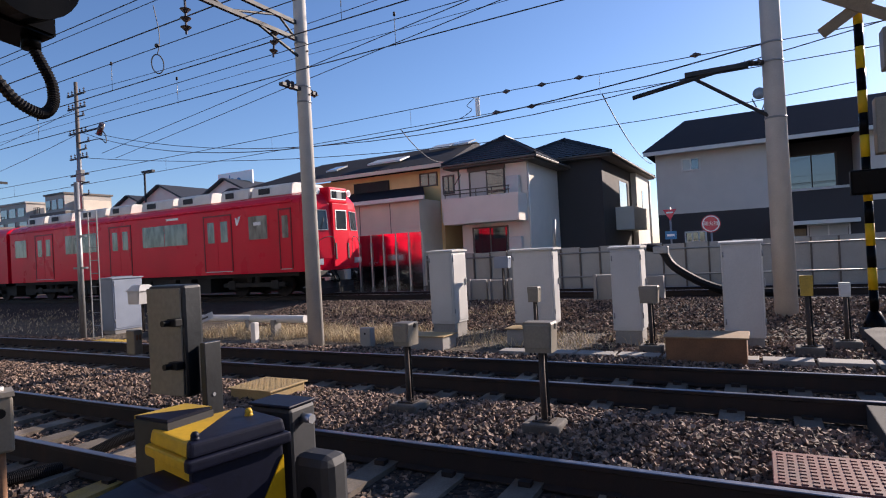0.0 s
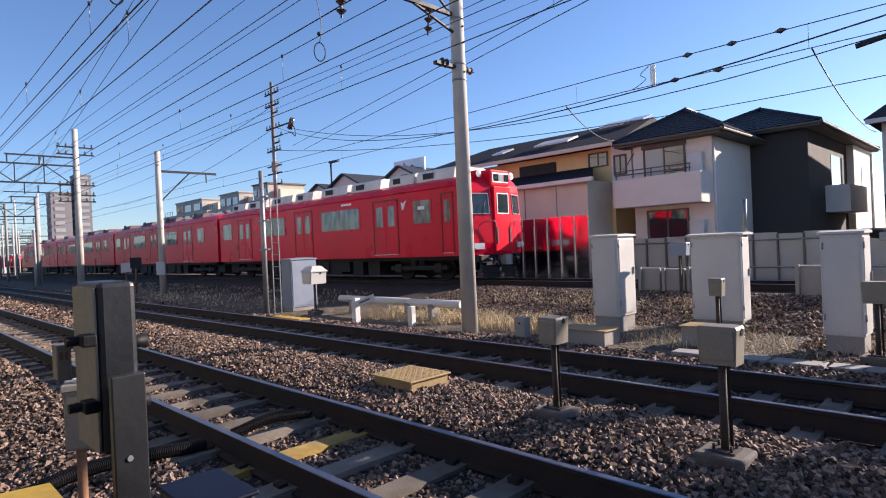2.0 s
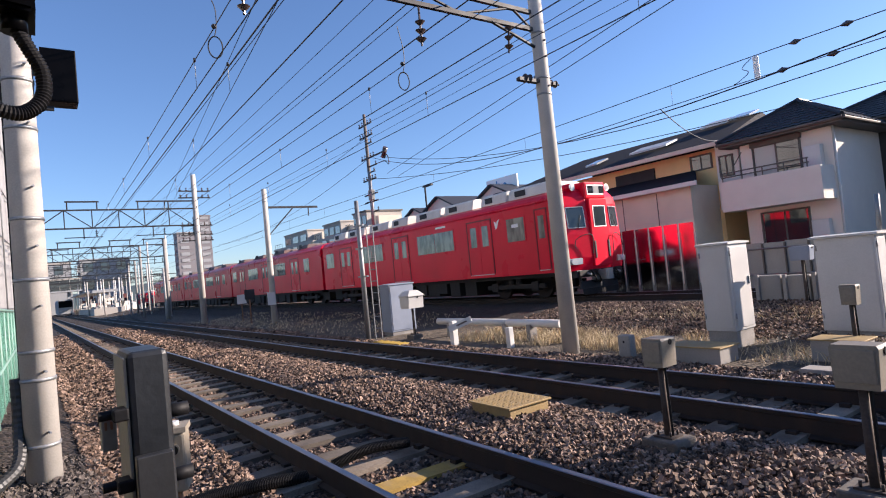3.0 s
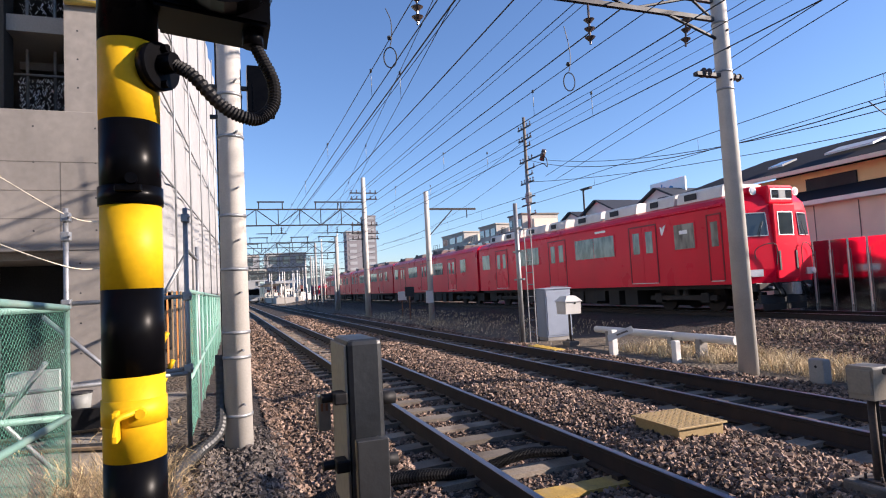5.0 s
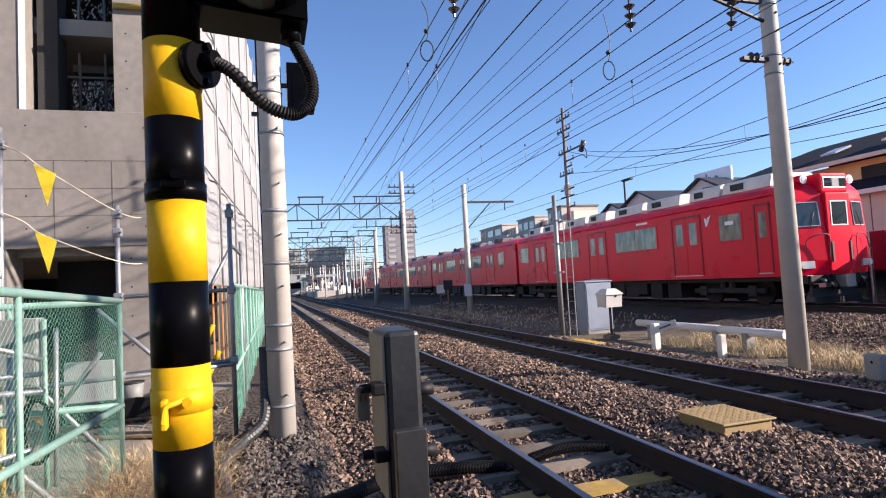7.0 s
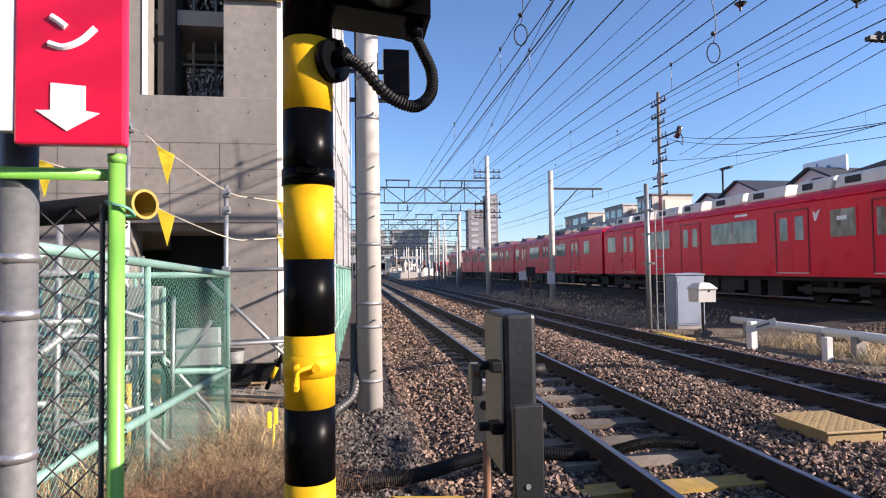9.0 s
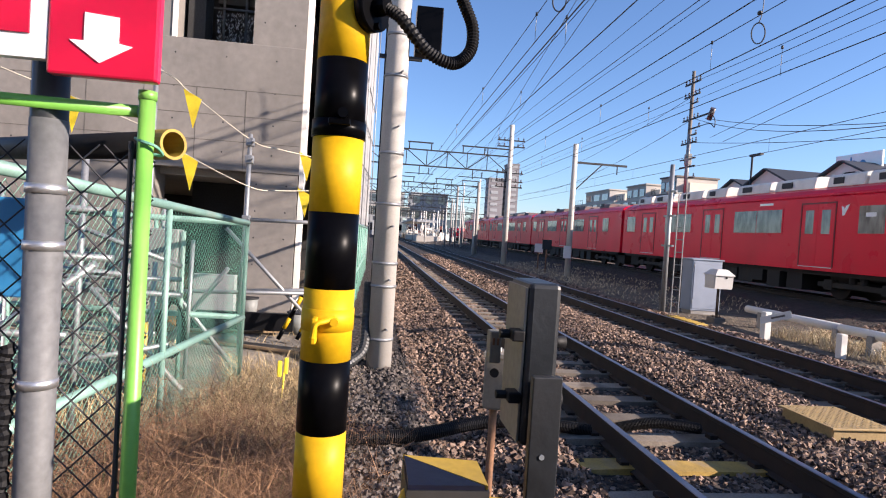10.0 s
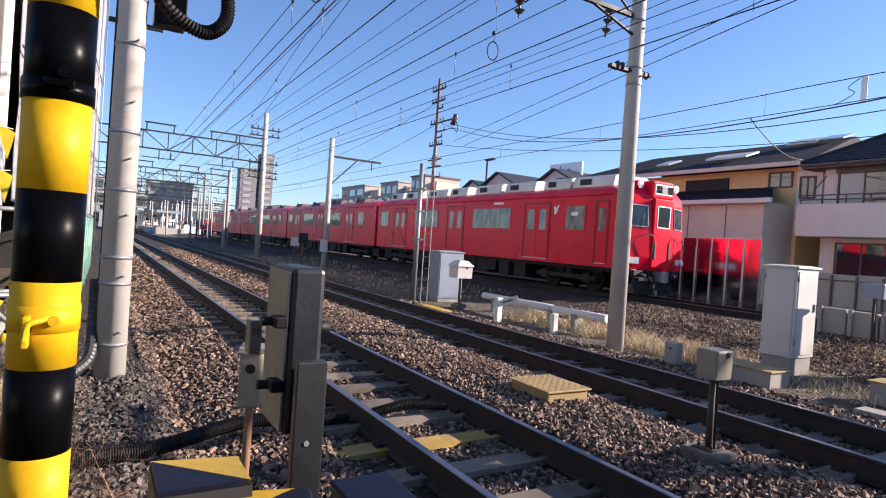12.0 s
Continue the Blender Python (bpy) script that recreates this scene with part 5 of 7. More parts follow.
def block(x, y, w, d, z, wall, label, floors=3, cols=5, roof="far_light", step=0.0, cat="apartment building"):
    """A flat-roofed building with rows of windows on the two sides that show."""
    b = thing("building", label, cat, "far buildings", (x, y, 0))
    box("wall", (-w / 2, 0, 0), (w / 2, d, z), wall, b)
    if step:
        box("upper_floor", (-w / 2 + step, 1, z), (w / 2 - step, d - 1, z + 2.6), wall, b)
        box("upper_cornice", (-w / 2 + step - 0.2, 0.8, z + 2.6), (w / 2 - step + 0.2, d - 0.8, z + 2.85), roof, b)
        for k in range(3):
            a = -w / 2 + step + (w - 2 * step) * (k + 0.15) / 3
            box("window", (a, 0.9, z + 0.5), (a + (w - 2 * step) * 0.7 / 3, 1.05, z + 1.9), "glass", b)
        box("stair_head", (w / 2 - step - 0.2, 2.5, z), (w / 2 - 0.6, d - 2, z + 1.7), "house_tan", b)
        for k in range(4):
            rod("roof_rail_post", (-w / 2 + 0.4 + k * (step - 0.5) / 3, 0.2, z), (-w / 2 + 0.4 + k * (step - 0.5) / 3, 0.2, z + 1.0), 0.05, "darksteel", b, seg=6)
        rod("roof_rail", (-w / 2 + 0.3, 0.2, z + 1.0), (-w / 2 + step - 0.1, 0.2, z + 1.0), 0.04, "darksteel", b, seg=6)
    box("parapet", (-w / 2 - 0.15, -0.15, z - 0.5), (w / 2 + 0.15, d + 0.15, z - 0.1), roof, b)
    fh = z / floors
    glazing = "far_wall" if cat == "tower block" else "glass"
    for i in range(floors):
        for k in range(cols):
            a = -w / 2 + w * (k + 0.2) / cols
            win = box("window", (a, -0.12, fh * i + fh * 0.3), (a + w * 0.6 / cols, 0.05, fh * i + fh * 0.8), glazing, b)
        for k in range(max(int(d / 4), 1)):
            a = 4 * k + 0.8
            box("window", (w / 2 - 0.05, a, fh * i + fh * 0.3), (w / 2 + 0.12, min(a + 2.2, d - 0.3), fh * i + fh * 0.8), glazing, b)
    return b


block(-128, 50, 24, 12, 11.0, "far_light", "pale low apartment block with stepped roofs", 4, 6, step=5)
block(-106, 49, 14, 10, 10.6, "far_light", "cream apartment house beside the railway", 4, 4, step=3)
block(-90, 47, 9, 9, 10.6, "far_light", "tan house with balconies", 4, 3, "trim", step=2)
block(-150, 38, 16, 10, 8.5, "far_light", "small pale building beside the far tracks", 3, 4)
block(-176, 40.2, 4.6, 3.6, 24.5, "tower", "tall grey tower block beyond the tracks", 14, 3, "tower", cat="tower block")
block(-176, 34.6, 4.6, 4.6, 19.8, "tower", "shorter grey tower block beyond the tracks", 11, 3, "far_wall", cat="tower block")
block(-192, 12, 12, 12, 14.6, "far_wall", "grey station building with a glazed front", 3, 5, "far_wall", cat="station")
block(-215, -6, 12, 17, 15.6, "far_wall", "grey station building over the tracks", 3, 5, "far_light", cat="station")
fb = thing("footbridge", "dark glazed footbridge across the far tracks", "footbridge", at=(-186, 0, 0))
box("deck", (-2, -12, 6.0), (2, 12, 6.4), "far_wall", fb)
box("glazing", (-1.9, -12, 6.4), (1.9, 12, 9.2), "glass", fb)
box("roof", (-2.2, -12, 9.2), (2.2, 12, 9.6), "far_light", fb)
for y in (-6, 0.8, 9):
    box("pier", (-0.6, y - 0.4, 0), (0.6, y + 0.4, 6.0), "far_wall", fb)
for i in range(11):
    box("mullion", (1.88, -11.5 + 2.3 * i, 6.4), (2.0, -11.35 + 2.3 * i, 9.2), "far_light", fb)
for i in range(4):
    pf = thing("platform_fence", "pale low wall beside the far tracks", "wall", "far walls", (-120 - 14 * i, 9.5 + 1.5 * i, 0))
    box("wall", (-5, 0, 0), (5, 0.3, 1.3), "far_light", pf)
    box("cap", (-5.1, -0.05, 1.3), (5.1, 0.35, 1.4), "far_wall", pf)


def far_hill():
    bm = bmesh.new()
    rows = []
    for j in range(4):
        rows.append([bm.verts.new((-900 - 60 * j, -500 + 24 * i, (0, 22, 34, 0)[j] * (0.8 + 0.5 * noise.noise((i * 0.23, j, 0)) + 0.12 * noise.noise((i * 1.7, j, 3))))) for i in range(60)])
    for a, b in zip(rows, rows[1:]):
        for k in range(59):
            bm.faces.new((a[k], a[k + 1], b[k + 1], b[k]))
    tagged(part("hill", bm, "hill", smooth=True), "far dark wooded hill on the horizon", "hill", kind="structure")


far_hill()


# ---- fences beyond the far track ----
hoarding = thing("hoarding", "tall glossy dark sheet hoarding that mirrors the red train", "fence", at=(-13.6, 18.1, 0), rz=-5)
for k in range(6):
    box("sheet", (0.6 * k + 0.01, -0.02, 0.2), (0.6 * k + 0.55, 0.0, 2.5), "glossy_panel", hoarding, bevel=0.004)
for k in range(7):
    bm = bmesh.new()
    add_rod(bm, (0.6 * k - 0.03, -0.05, 0.05), (0.6 * k - 0.03, -0.05, 2.2), 0.016, seg=8)
    add_rod(bm, (0.6 * k + 0.03, -0.05, 0.05), (0.6 * k + 0.03, -0.05, 2.2), 0.010, seg=8)
    part("post", bm, "galv", hoarding)
rod("bottom_rail", (-0.1, -0.06, 0.28), (3.7, -0.06, 0.28), 0.025, "galv", hoarding)
fence = thing("sheet_fence", "pale metal sheet fence with posts beyond the far track", "fence", at=(-10.0, 18.0, 0))
for k in range(24):
    box("sheet", (0.62 * k, 0.02, 0.25), (0.62 * k + 0.6, 0.05 + 0.01 * (k % 2), 1.62 + 0.02 * math.sin(k * 3.3)), "panel", fence, bevel=0.004)
for k in range(24):
    box("post", (0.62 * k - 0.02, -0.04, 0.0), (0.62 * k + 0.025, 0.018, 1.6), "trim", fence)
for z in (0.7, 1.45):
    rod("rail", (0, -0.04, z), (14.9, -0.04, z), 0.022, "galv", fence, seg=8)
# low concrete blocks and trough lids in front of it
for k, (x, h) in enumerate(((-6.55, 0.62), (-5.95, 0.6), (-5.35, 0.62), (-3.1, 0.66), (-2.55, 0.7), (-2.0, 0.6))):
    b = thing("concrete_block", "weathered concrete retaining block with side ribs", "concrete block", "concrete blocks", (x, 14.2, 0.27))
    box("block", (0, 0, 0.0), (0.55, 0.25, h), "concrete", b, bevel=0.02)
    box("rib", (0.02, -0.08, 0.0), (0.1, 0.0, h + 0.03), "concrete", b, bevel=0.01)
chute = thing("cable_chute", "dark sloping cable duct lying against the fence", "cable duct", at=(-1.9, 15.0, 0))
bm = bmesh.new()
add_tube(bm, spline([(0, 0, 1.55), (0.35, 0, 1.45), (0.6, 0, 1.05), (1.3, 0, 0.6), (2.0, 0, 0.42), (3.4, 0, 0.38)], 6), 0.1, 8)
part("duct", bm, "rubber", chute)
box("bright_end", (0.15, -0.12, 1.38), (0.5, 0.1, 1.56), "galv", chute, bevel=0.02)


# ---- cabinets and small equipment between the tracks ----
def cabinet(x, y, w, d, z0, z1, label, material="cabinet", group="white cabinets", plinth="concrete", roof_over=0.03):
    c = thing("signal_cabinet", label, "cabinet", group, (x, y, 0))
    box("plinth", (0.02, 0.03, -0.05), (w - 0.02, d - 0.03, z0), plinth, c, bevel=0.01)
    b = box("body", (0, 0, z0), (w, d, z1 - 0.05), material, c, bevel=0.012)
    bm = bmesh.new()
    add_prism(bm, [(-roof_over, z1 - 0.05), (d + roof_over, z1 - 0.05), (d + roof_over, z1 - 0.02), (d / 2, z1), (-roof_over, z1 - 0.02)], 0, -roof_over, w + roof_over)
    part("roof", bm, material, c)
    dr = box("door", (0.035, -0.012, z0 + 0.05), (w - 0.035, 0.004, z1 - 0.1), material, b, bevel=0.004)
    box("side_door", (w - 0.004, 0.04, z0 + 0.05), (w + 0.012, d - 0.04, z1 - 0.1), material, b, bevel=0.004)
    for z in (z0 + 0.2, z1 - 0.25):
        rod("hinge", (w + 0.012, 0.03, z), (w + 0.012, 0.03, z + 0.09), 0.012, "galv", b, seg=6)
        rod("hinge", (0.03, -0.014, z), (0.03, -0.014, z + 0.09), 0.012, "galv", b, seg=6)
    box("handle", (w + 0.012, d - 0.11, (z0 + z1) / 2), (w + 0.035, d - 0.08, (z0 + z1) / 2 + 0.13), "galv", b, bevel=0.005)
    return c


cabinet(-5.27, 9.85, 0.52, 0.62, 0.27, 1.74, "tall white steel signal cabinet on a concrete plinth")
c2 = cabinet(-4.02, 11.2, 0.86, 0.42, 0.12, 1.68, "cream steel signal cabinet with a dark-edged door and rounded roof", roof_over=0.06)
rod("antenna", (0.84, 0.3, 1.65), (0.86, 0.3, 2.25), 0.035, "galv", c2)
cabinet(-1.63, 9.55, 0.47, 0.5, 0.24, 1.64, "tall white steel signal cabinet beside the rails")
cabinet(0.03, 9.6, 0.55, 0.5, 0.15, 1.63, "tall white steel signal cabinet near the level crossing")
cabinet(-14.80, 8.95, 0.53, 0.83, 0.1, 1.5, "blue grey steel signal cabinet standing in the train's shade", "bluegrey", "blue grey cabinets")


def equipment_box(x, y, z, w, d, h, label, material="beige", post=True):
    b = thing("signal_box", label, "junction box", "junction boxes", (x, y, 0))
    bm = bmesh.new()
    add_prism(bm, [(-w / 2 * 0.9, 0), (w / 2 * 0.9, 0), (w / 2, h * 0.92), (w / 2 * 0.92, h), (-w / 2 * 0.92, h), (-w / 2, h * 0.92)], 1, -d / 2, d / 2)
    bmesh.ops.translate(bm, verts=bm.verts[:], vec=(0, 0, z))
    case = part("case", bm, material, b)
    bm = bmesh.new()
    add_box(bm, (-w / 2 * 0.84, -d / 2 - 0.015, z + 0.04), (w / 2 * 0.84, -d / 2, z + h * 0.9), 0.005)
    part("lid", bm, material, case)
    bm = bmesh.new()
    add_rod(bm, (w / 2 * 0.6, d / 2 * 0.2, z + h * 0.85), (w / 2 * 1.04, d / 2 * 0.2, z + h * 0.85), 0.025, seg=10)
    part("cable_gland", bm, "rubber", case)
    if post:
        rod("post", (0, 0, 0), (0, 0, z), 0.028, "post_brown", b)
        bm = bmesh.new()
        add_rod(bm, (0.05, 0, 0.05), (0.04, 0, z), 0.012, seg=6)
        part("conduit", bm, "rubber", b)
        box("foot", (-0.17, -0.15, -0.05), (0.17, 0.15, 0.12), "dark_foot", b, bevel=0.02)
        box("base_plate", (-0.09, -0.08, 0.12), (0.09, 0.08, 0.135), "post_brown", b)
        for fx, fy in ((-0.06, -0.05), (0.06, -0.05), (0.06, 0.05), (-0.06, 0.05)):
            rod("anchor_bolt", (fx, fy, 0.135), (fx, fy, 0.175), 0.010, "post_brown", b, seg=6)
    return b


equipment_box(-2.78, 4.95, 0.72, 0.2, 0.2, 0.24, "small weathered beige signal box on a rusty post")
equipment_box(-1.22, 4.74, 0.74, 0.27, 0.16, 0.27, "weathered beige signal box with a cable on a rusty post")
wb = equipment_box(-12.85, 8.8, 0.82, 0.46, 0.45, 0.32, "white signal box with a hipped lid on a post", "cabinet")
bm = bmesh.new()
rings = [[bm.verts.new((a * (0.26 - i), b * (0.25 - i), z)) for a, b in ((-1, -1), (1, -1), (1, 1), (-1, 1))] for z, i in ((1.13, 0.0), (1.15, 0.0), (1.27, 0.11), (1.285, 0.14))]
for r0, r1 in zip(rings, rings[1:]):
    for k in range(4):
        bm.faces.new((r0[k], r0[(k + 1) % 4], r1[(k + 1) % 4], r1[k]))
bm.faces.new(rings[-1])
bm.faces.new(rings[0][::-1])
part("hipped_lid", bm, "cabinet", wb)
equipment_box(-3.0, 9.6, 0.72, 0.2, 0.15, 0.27, "beige junction box on a post beside the cabinets")
equipment_box(-0.95, 9.0, 0.75, 0.28, 0.16, 0.26, "beige junction box on a black post", "beige")
equipment_box(1.6, 9.8, 0.75, 0.14, 0.12, 0.2, "small grey junction box on a post", "lightgrey")
equipment_box(1.1, 9.2, 0.82, 0.16, 0.12, 0.28, "yellow emergency button box on a yellow post", "dull_yellow")
equipment_box(-5.37, 13.9, 1.2, 0.42, 0.2, 0.3, "grey meter box on a post before the fence", "bluegrey")
for x, y, w, d, h, mat, label in ((-5.2, 4.72, 0.66, 0.58, 0.17, "checker", "low cable pit with a yellowish chequer plate lid"), (-5.15, 8.5, 0.85, 0.5, 0.24, "checker", "low concrete cable pit with a sandy lid beside the track"), (-0.65, 8.25, 1.0, 0.62, 0.36, "wood", "brown wooden-lidded equipment box beside the rails"), (-3.4, 9.2, 0.62, 0.4, 0.3, "checker", "low concrete cable pit with a sandy lid near the cabinets")):
    b = thing("cable_pit", label, "cable pit", "cable pits", (x, y, 0))
    box("body", (0, 0, -0.05), (w, d, h - 0.02), "rust" if mat != "checker" else "checker" if y < 6 else "concrete", b, bevel=0.01)
    lid = box("lid", (-0.03, -0.03, h - 0.02), (w + 0.03, d + 0.03, h), mat, b, bevel=0.004)
    if mat == "checker" and y < 6:
        bm = bmesh.new()
        for i in range(14):
            for j in range(12):
                px, py = 0.02 + w * i / 14, 0.02 + d * j / 12
                a = 0.014 if (i + j) % 2 else -0.014
                add_box(bm, (px - abs(a), py - 0.004, h), (px + abs(a), py + 0.004, h + 0.003)) if a > 0 else add_box(bm, (px - 0.004, py - 0.014, h), (px + 0.004, py + 0.014, h + 0.003))
        tagged(part("tread_pattern", bm, "checker", lid), kind="stuff")
box_s = thing("trough_marker", "small grey concrete cable marker", "marker post", at=(-5.95, 8.6, 0))
box("post", (-0.12, -0.08, 0), (0.12, 0.08, 0.36), "concrete", box_s, bevel=0.02)
rod("hole", (0, -0.082, 0.25), (0, -0.07, 0.25), 0.02, "rubber", box_s)
tr = thing("cable_trough", "pale concrete cable trough lids along the track", "cable trough", at=(0, 8.35, 0))
for k in range(9):
    box("lid", (-3.2 + 0.62 * k, 0.0, 0), (-2.62 + 0.62 * k, 0.3, 0.06), "concrete", tr, bevel=0.008)
# white pipe on short posts, and the white marker post with a slanting board
pipe = thing("white_pipe", "thick white pipe lying on short posts beside dry grass", "pipe", at=(0, 9.5, 0))
for a, b in ((-12.7, -9.95), (-9.9, -8.3)):
    rod("pipe", (a, 0, 0.38), (b, 0.05, 0.38), 0.085, "whitetrim", pipe, seg=16)
for x in (-12.2, -10.0, -9.2):
    box("support", (x, -0.1, 0), (x + 0.12, 0.1, 0.36), "concrete", pipe)
mk = thing("marker_post", "white square marker post with a slanting board", "marker post", "marker posts", (-10.6, 8.45, 0))
box("post", (-0.07, -0.07, -0.05), (0.07, 0.07, 0.55), "whitetrim", mk, bevel=0.01)
bm = bmesh.new()
add_prism(bm, [(-0.08, 0.30), (0.46, 0.50), (0.42, 0.64), (-0.1, 0.44)], 1, -0.125, -0.1)
bmesh.ops.rotate(bm, verts=bm.verts[:], cent=(0, 0, 0), matrix=Matrix.Rotation(radians(48), 3, "Z"))
part("board", bm, "whitetrim", mk)
bm = bmesh.new()
add_prism(bm, [(0.10, 0.425), (0.34, 0.514), (0.325, 0.55), (0.09, 0.46)], 1, -0.129, -0.125)
bmesh.ops.rotate(bm, verts=bm.verts[:], cent=(0, 0, 0), matrix=Matrix.Rotation(radians(48), 3, "Z"))
part("lettering_bar", bm, "trim", mk)
mk2 = thing("marker_post", "short white marker post in dry grass", "marker post", "marker posts", (-8.85, 8.6, 0))
box("post", (-0.06, -0.06, -0.05), (0.06, 0.06, 0.42), "whitetrim", mk2, bevel=0.01)
yp = thing("yellow_walkway_plate", "yellow painted low plate beside the second track", "plate", at=(-12.6, 7.75, 0))
box("plate", (-0.75, 0.05, 0.0), (0.6, 0.34, 0.05), "dull_yellow", yp, bevel=0.01)
for k in range(5):
    box("rib", (-0.7 + 0.28 * k, 0.05, 0.05), (-0.67 + 0.28 * k, 0.34, 0.06), "dull_yellow", yp)
for x, y, z in ((-29.5, 9.6, 1.35), (-33.0, 10.2, 1.1)):
    s = thing("track_sign", "small track-side sign on a thin post", "sign", "track signs", (x, y, 0))
    rod("post", (0, 0, 0), (0, 0, z), 0.035, "rust", s)
    box("board", (0.03, -0.25, z - 0.1), (0.07, 0.25, z + 0.4), "darksteel" if z > 1.2 else "whitetrim", s)

# crossing warning post with its X board, and the sign posts near the grey house
xp = thing("crossing_signal", "yellow and black banded level crossing signal with crossed boards", "crossing signal", at=(2.15, 11.35, 0))
for k in range(14):
    rod("band", (0, 0, 0.35 + 0.36 * k), (0, 0, 0.71 + 0.36 * k), 0.065, "yellow" if k % 2 else "black", xp, seg=14)
rod("base", (0, 0, -0.05), (0, 0, 0.36), 0.24, "black", xp, r2=0.08)
for s in (-1, 1):
    bm = bmesh.new()
    add_box(bm, (-0.62, -0.02, -0.09), (0.62, 0.0, 0.09))
    bmesh.ops.rotate(bm, verts=bm.verts[:], cent=(0, 0, 0), matrix=Matrix.Rotation(s * radians(33), 3, "Y"))
    bmesh.ops.translate(bm, verts=bm.verts[:], vec=(0, -0.09 - 0.025 * (s > 0), 5.3))
    part("crossed_board", bm, "wood", xp)
box("lamp_case", (-0.25, -0.28, 2.25), (0.3, -0.08, 2.65), "black", xp, bevel=0.03)
box("speaker_case", (0.15, -0.1, 2.9), (0.6, 0.2, 3.8), "beige", xp, bevel=0.02)
box("signal_case", (0.3, -0.1, 4.25), (0.75, 0.25, 4.9), "beige", xp, bevel=0.02)
box("case_mount", (0.42, -0.05, 3.8), (0.62, 0.15, 4.26), "darksteel", xp)
hs = thing("hydrant_sign", "round red hydrant sign with white rim on a post", "sign", at=(-0.95, 23.5, 0))
rod("post", (0, 0.05, 0), (0, 0.05, 2.5), 0.035, "galv", hs)
rod("disc", (0, -0.02, 2.25), (0, 0.0, 2.25), 0.33, "sign_red", hs, seg=28)
bm = bmesh.new()
for k in range(28):
    a, b = 2 * math.pi * k / 28, 2 * math.pi * (k + 1) / 28
    add_quad(bm, (0.30 * math.cos(a), -0.024, 2.25 + 0.30 * math.sin(a)), (0.30 * math.cos(b), -0.024, 2.25 + 0.30 * math.sin(b)), (0.26 * math.cos(b), -0.024, 2.25 + 0.26 * math.sin(b)), (0.26 * math.cos(a), -0.024, 2.25 + 0.26 * math.sin(a)))
part("rim", bm, "sign_white", hs, "white ring")
cu = bpy.data.curves.new("lettering", "FONT")
cu.body, cu.size, cu.align_x, cu.align_y = "消火栓", 0.19, "CENTER", "CENTER"
tx = new("lettering", cu)
tx.parent, tx.matrix_basis = hs, pose(0, -0.026, 2.25, 90, 0, 0)
cu.materials.append(M["sign_white"])
rs = thing("road_sign", "red stop sign above a blue plate on a post", "sign", at=(-2.3, 23.0, 0))
rod("post", (0, 0.05, 0), (0, 0.05, 2.95), 0.035, "galv", rs)
bm = bmesh.new()
add_prism(bm, [(0, 2.45), (0.24, 2.87), (-0.24, 2.87)], 1, -0.02, 0.0)
part("stop_plate", bm, "sign_red", rs)
box("lettering_bar", (-0.12, -0.024, 2.72), (0.12, -0.02, 2.78), "sign_white", rs)
box("blue_plate", (-0.2, -0.02, 1.75), (0.2, 0.0, 2.05), "blue", rs)
box("lettering_bar", (-0.13, -0.024, 1.86), (0.13, -0.02, 1.94), "sign_white", rs)

# station platform far down the line
plat = thing("station_platform", "far station platform with a pale canopy and many posts", "platform", at=(-118, 0, 0))
box("slab", (-60, 9.0, -0.1), (6, 13.5, 1.1), "far_light", plat)
box("canopy", (-58, 8.8, 4.15), (-4, 13.8, 4.4), "far_light", plat)
box("canopy_fascia", (-4, 8.8, 3.95), (-3.8, 13.8, 4.45), "far_wall", plat)
rng = random.Random(31)
for k in range(26):
    x, y = rng.uniform(-40, 4), rng.uniform(8.6, 16.5)
    rod("post", (x, y, -0.1), (x, y, rng.uniform(3.0, 4.4) if k % 3 else rng.uniform(6, 8)), rng.uniform(0.06, 0.11), "house_white" if k % 4 else "galv", plat, seg=8)
for k in range(16):
    x, y, z = rng.uniform(-30, 4), rng.uniform(9.0, 16.0), rng.uniform(1.2, 3.6)
    box("notice_board", (x, y, z), (x + 0.08, y + rng.uniform(0.4, 1.1), z + rng.uniform(0.3, 0.8)), ("house_white", "redplate", "house_white", "far_wall")[k % 4], plat)
for k in range(14):
    y = rng.uniform(13.8, 17.0)
    x = rng.uniform(-20, 10)
    box("hut" if k % 5 == 0 else "relay_case", (x, y, -0.1), (x + 0.8, y + rng.uniform(0.4, 0.9), rng.uniform(0.8, 1.9)), "house_white" if k % 3 else "far_wall", plat)
# level crossing deck
deck = thing("crossing_deck", "worn level crossing deck of asphalt and red plates", "road", kind="structure", at=(0, 0, 0))
box("asphalt", (1.3, 4.45, -0.05), (7, 5.95, 0.15), "asphalt", deck, bevel=0.01)
box("asphalt", (1.9, 7.35, -0.05), (7, 11.0, 0.15), "asphalt", deck, bevel=0.01)
box("asphalt", (0.9, 2.72, -0.05), (7, 3.6, 0.15), "asphalt", deck, bevel=0.01)
for k in range(6):
    p = box("plate", (0.55 + 0.9 * k, 3.8, 0.0), (1.43 + 0.9 * k, 4.42, 0.16), "redplate", deck, bevel=0.006)
    bm = bmesh.new()
    for i in range(14):
        for j in range(10):
            px, py = 0.6 + 0.9 * k + 0.06 * i, 3.84 + 0.058 * j
            add_box(bm, (px - 0.016, py - 0.016, 0.16), (px + 0.016, py + 0.016, 0.167))
    tagged(part("studs", bm, "redplate", p), kind="stuff")


# unseen walls added behind the camera to cut sky fill and sky reflections
back = thing("rear_building", "unseen plain walls added to hold back sky light", "building")
box("wall", (9.0, -16, -0.1), (9.3, 1.5, 6.5), "house_beige", back)
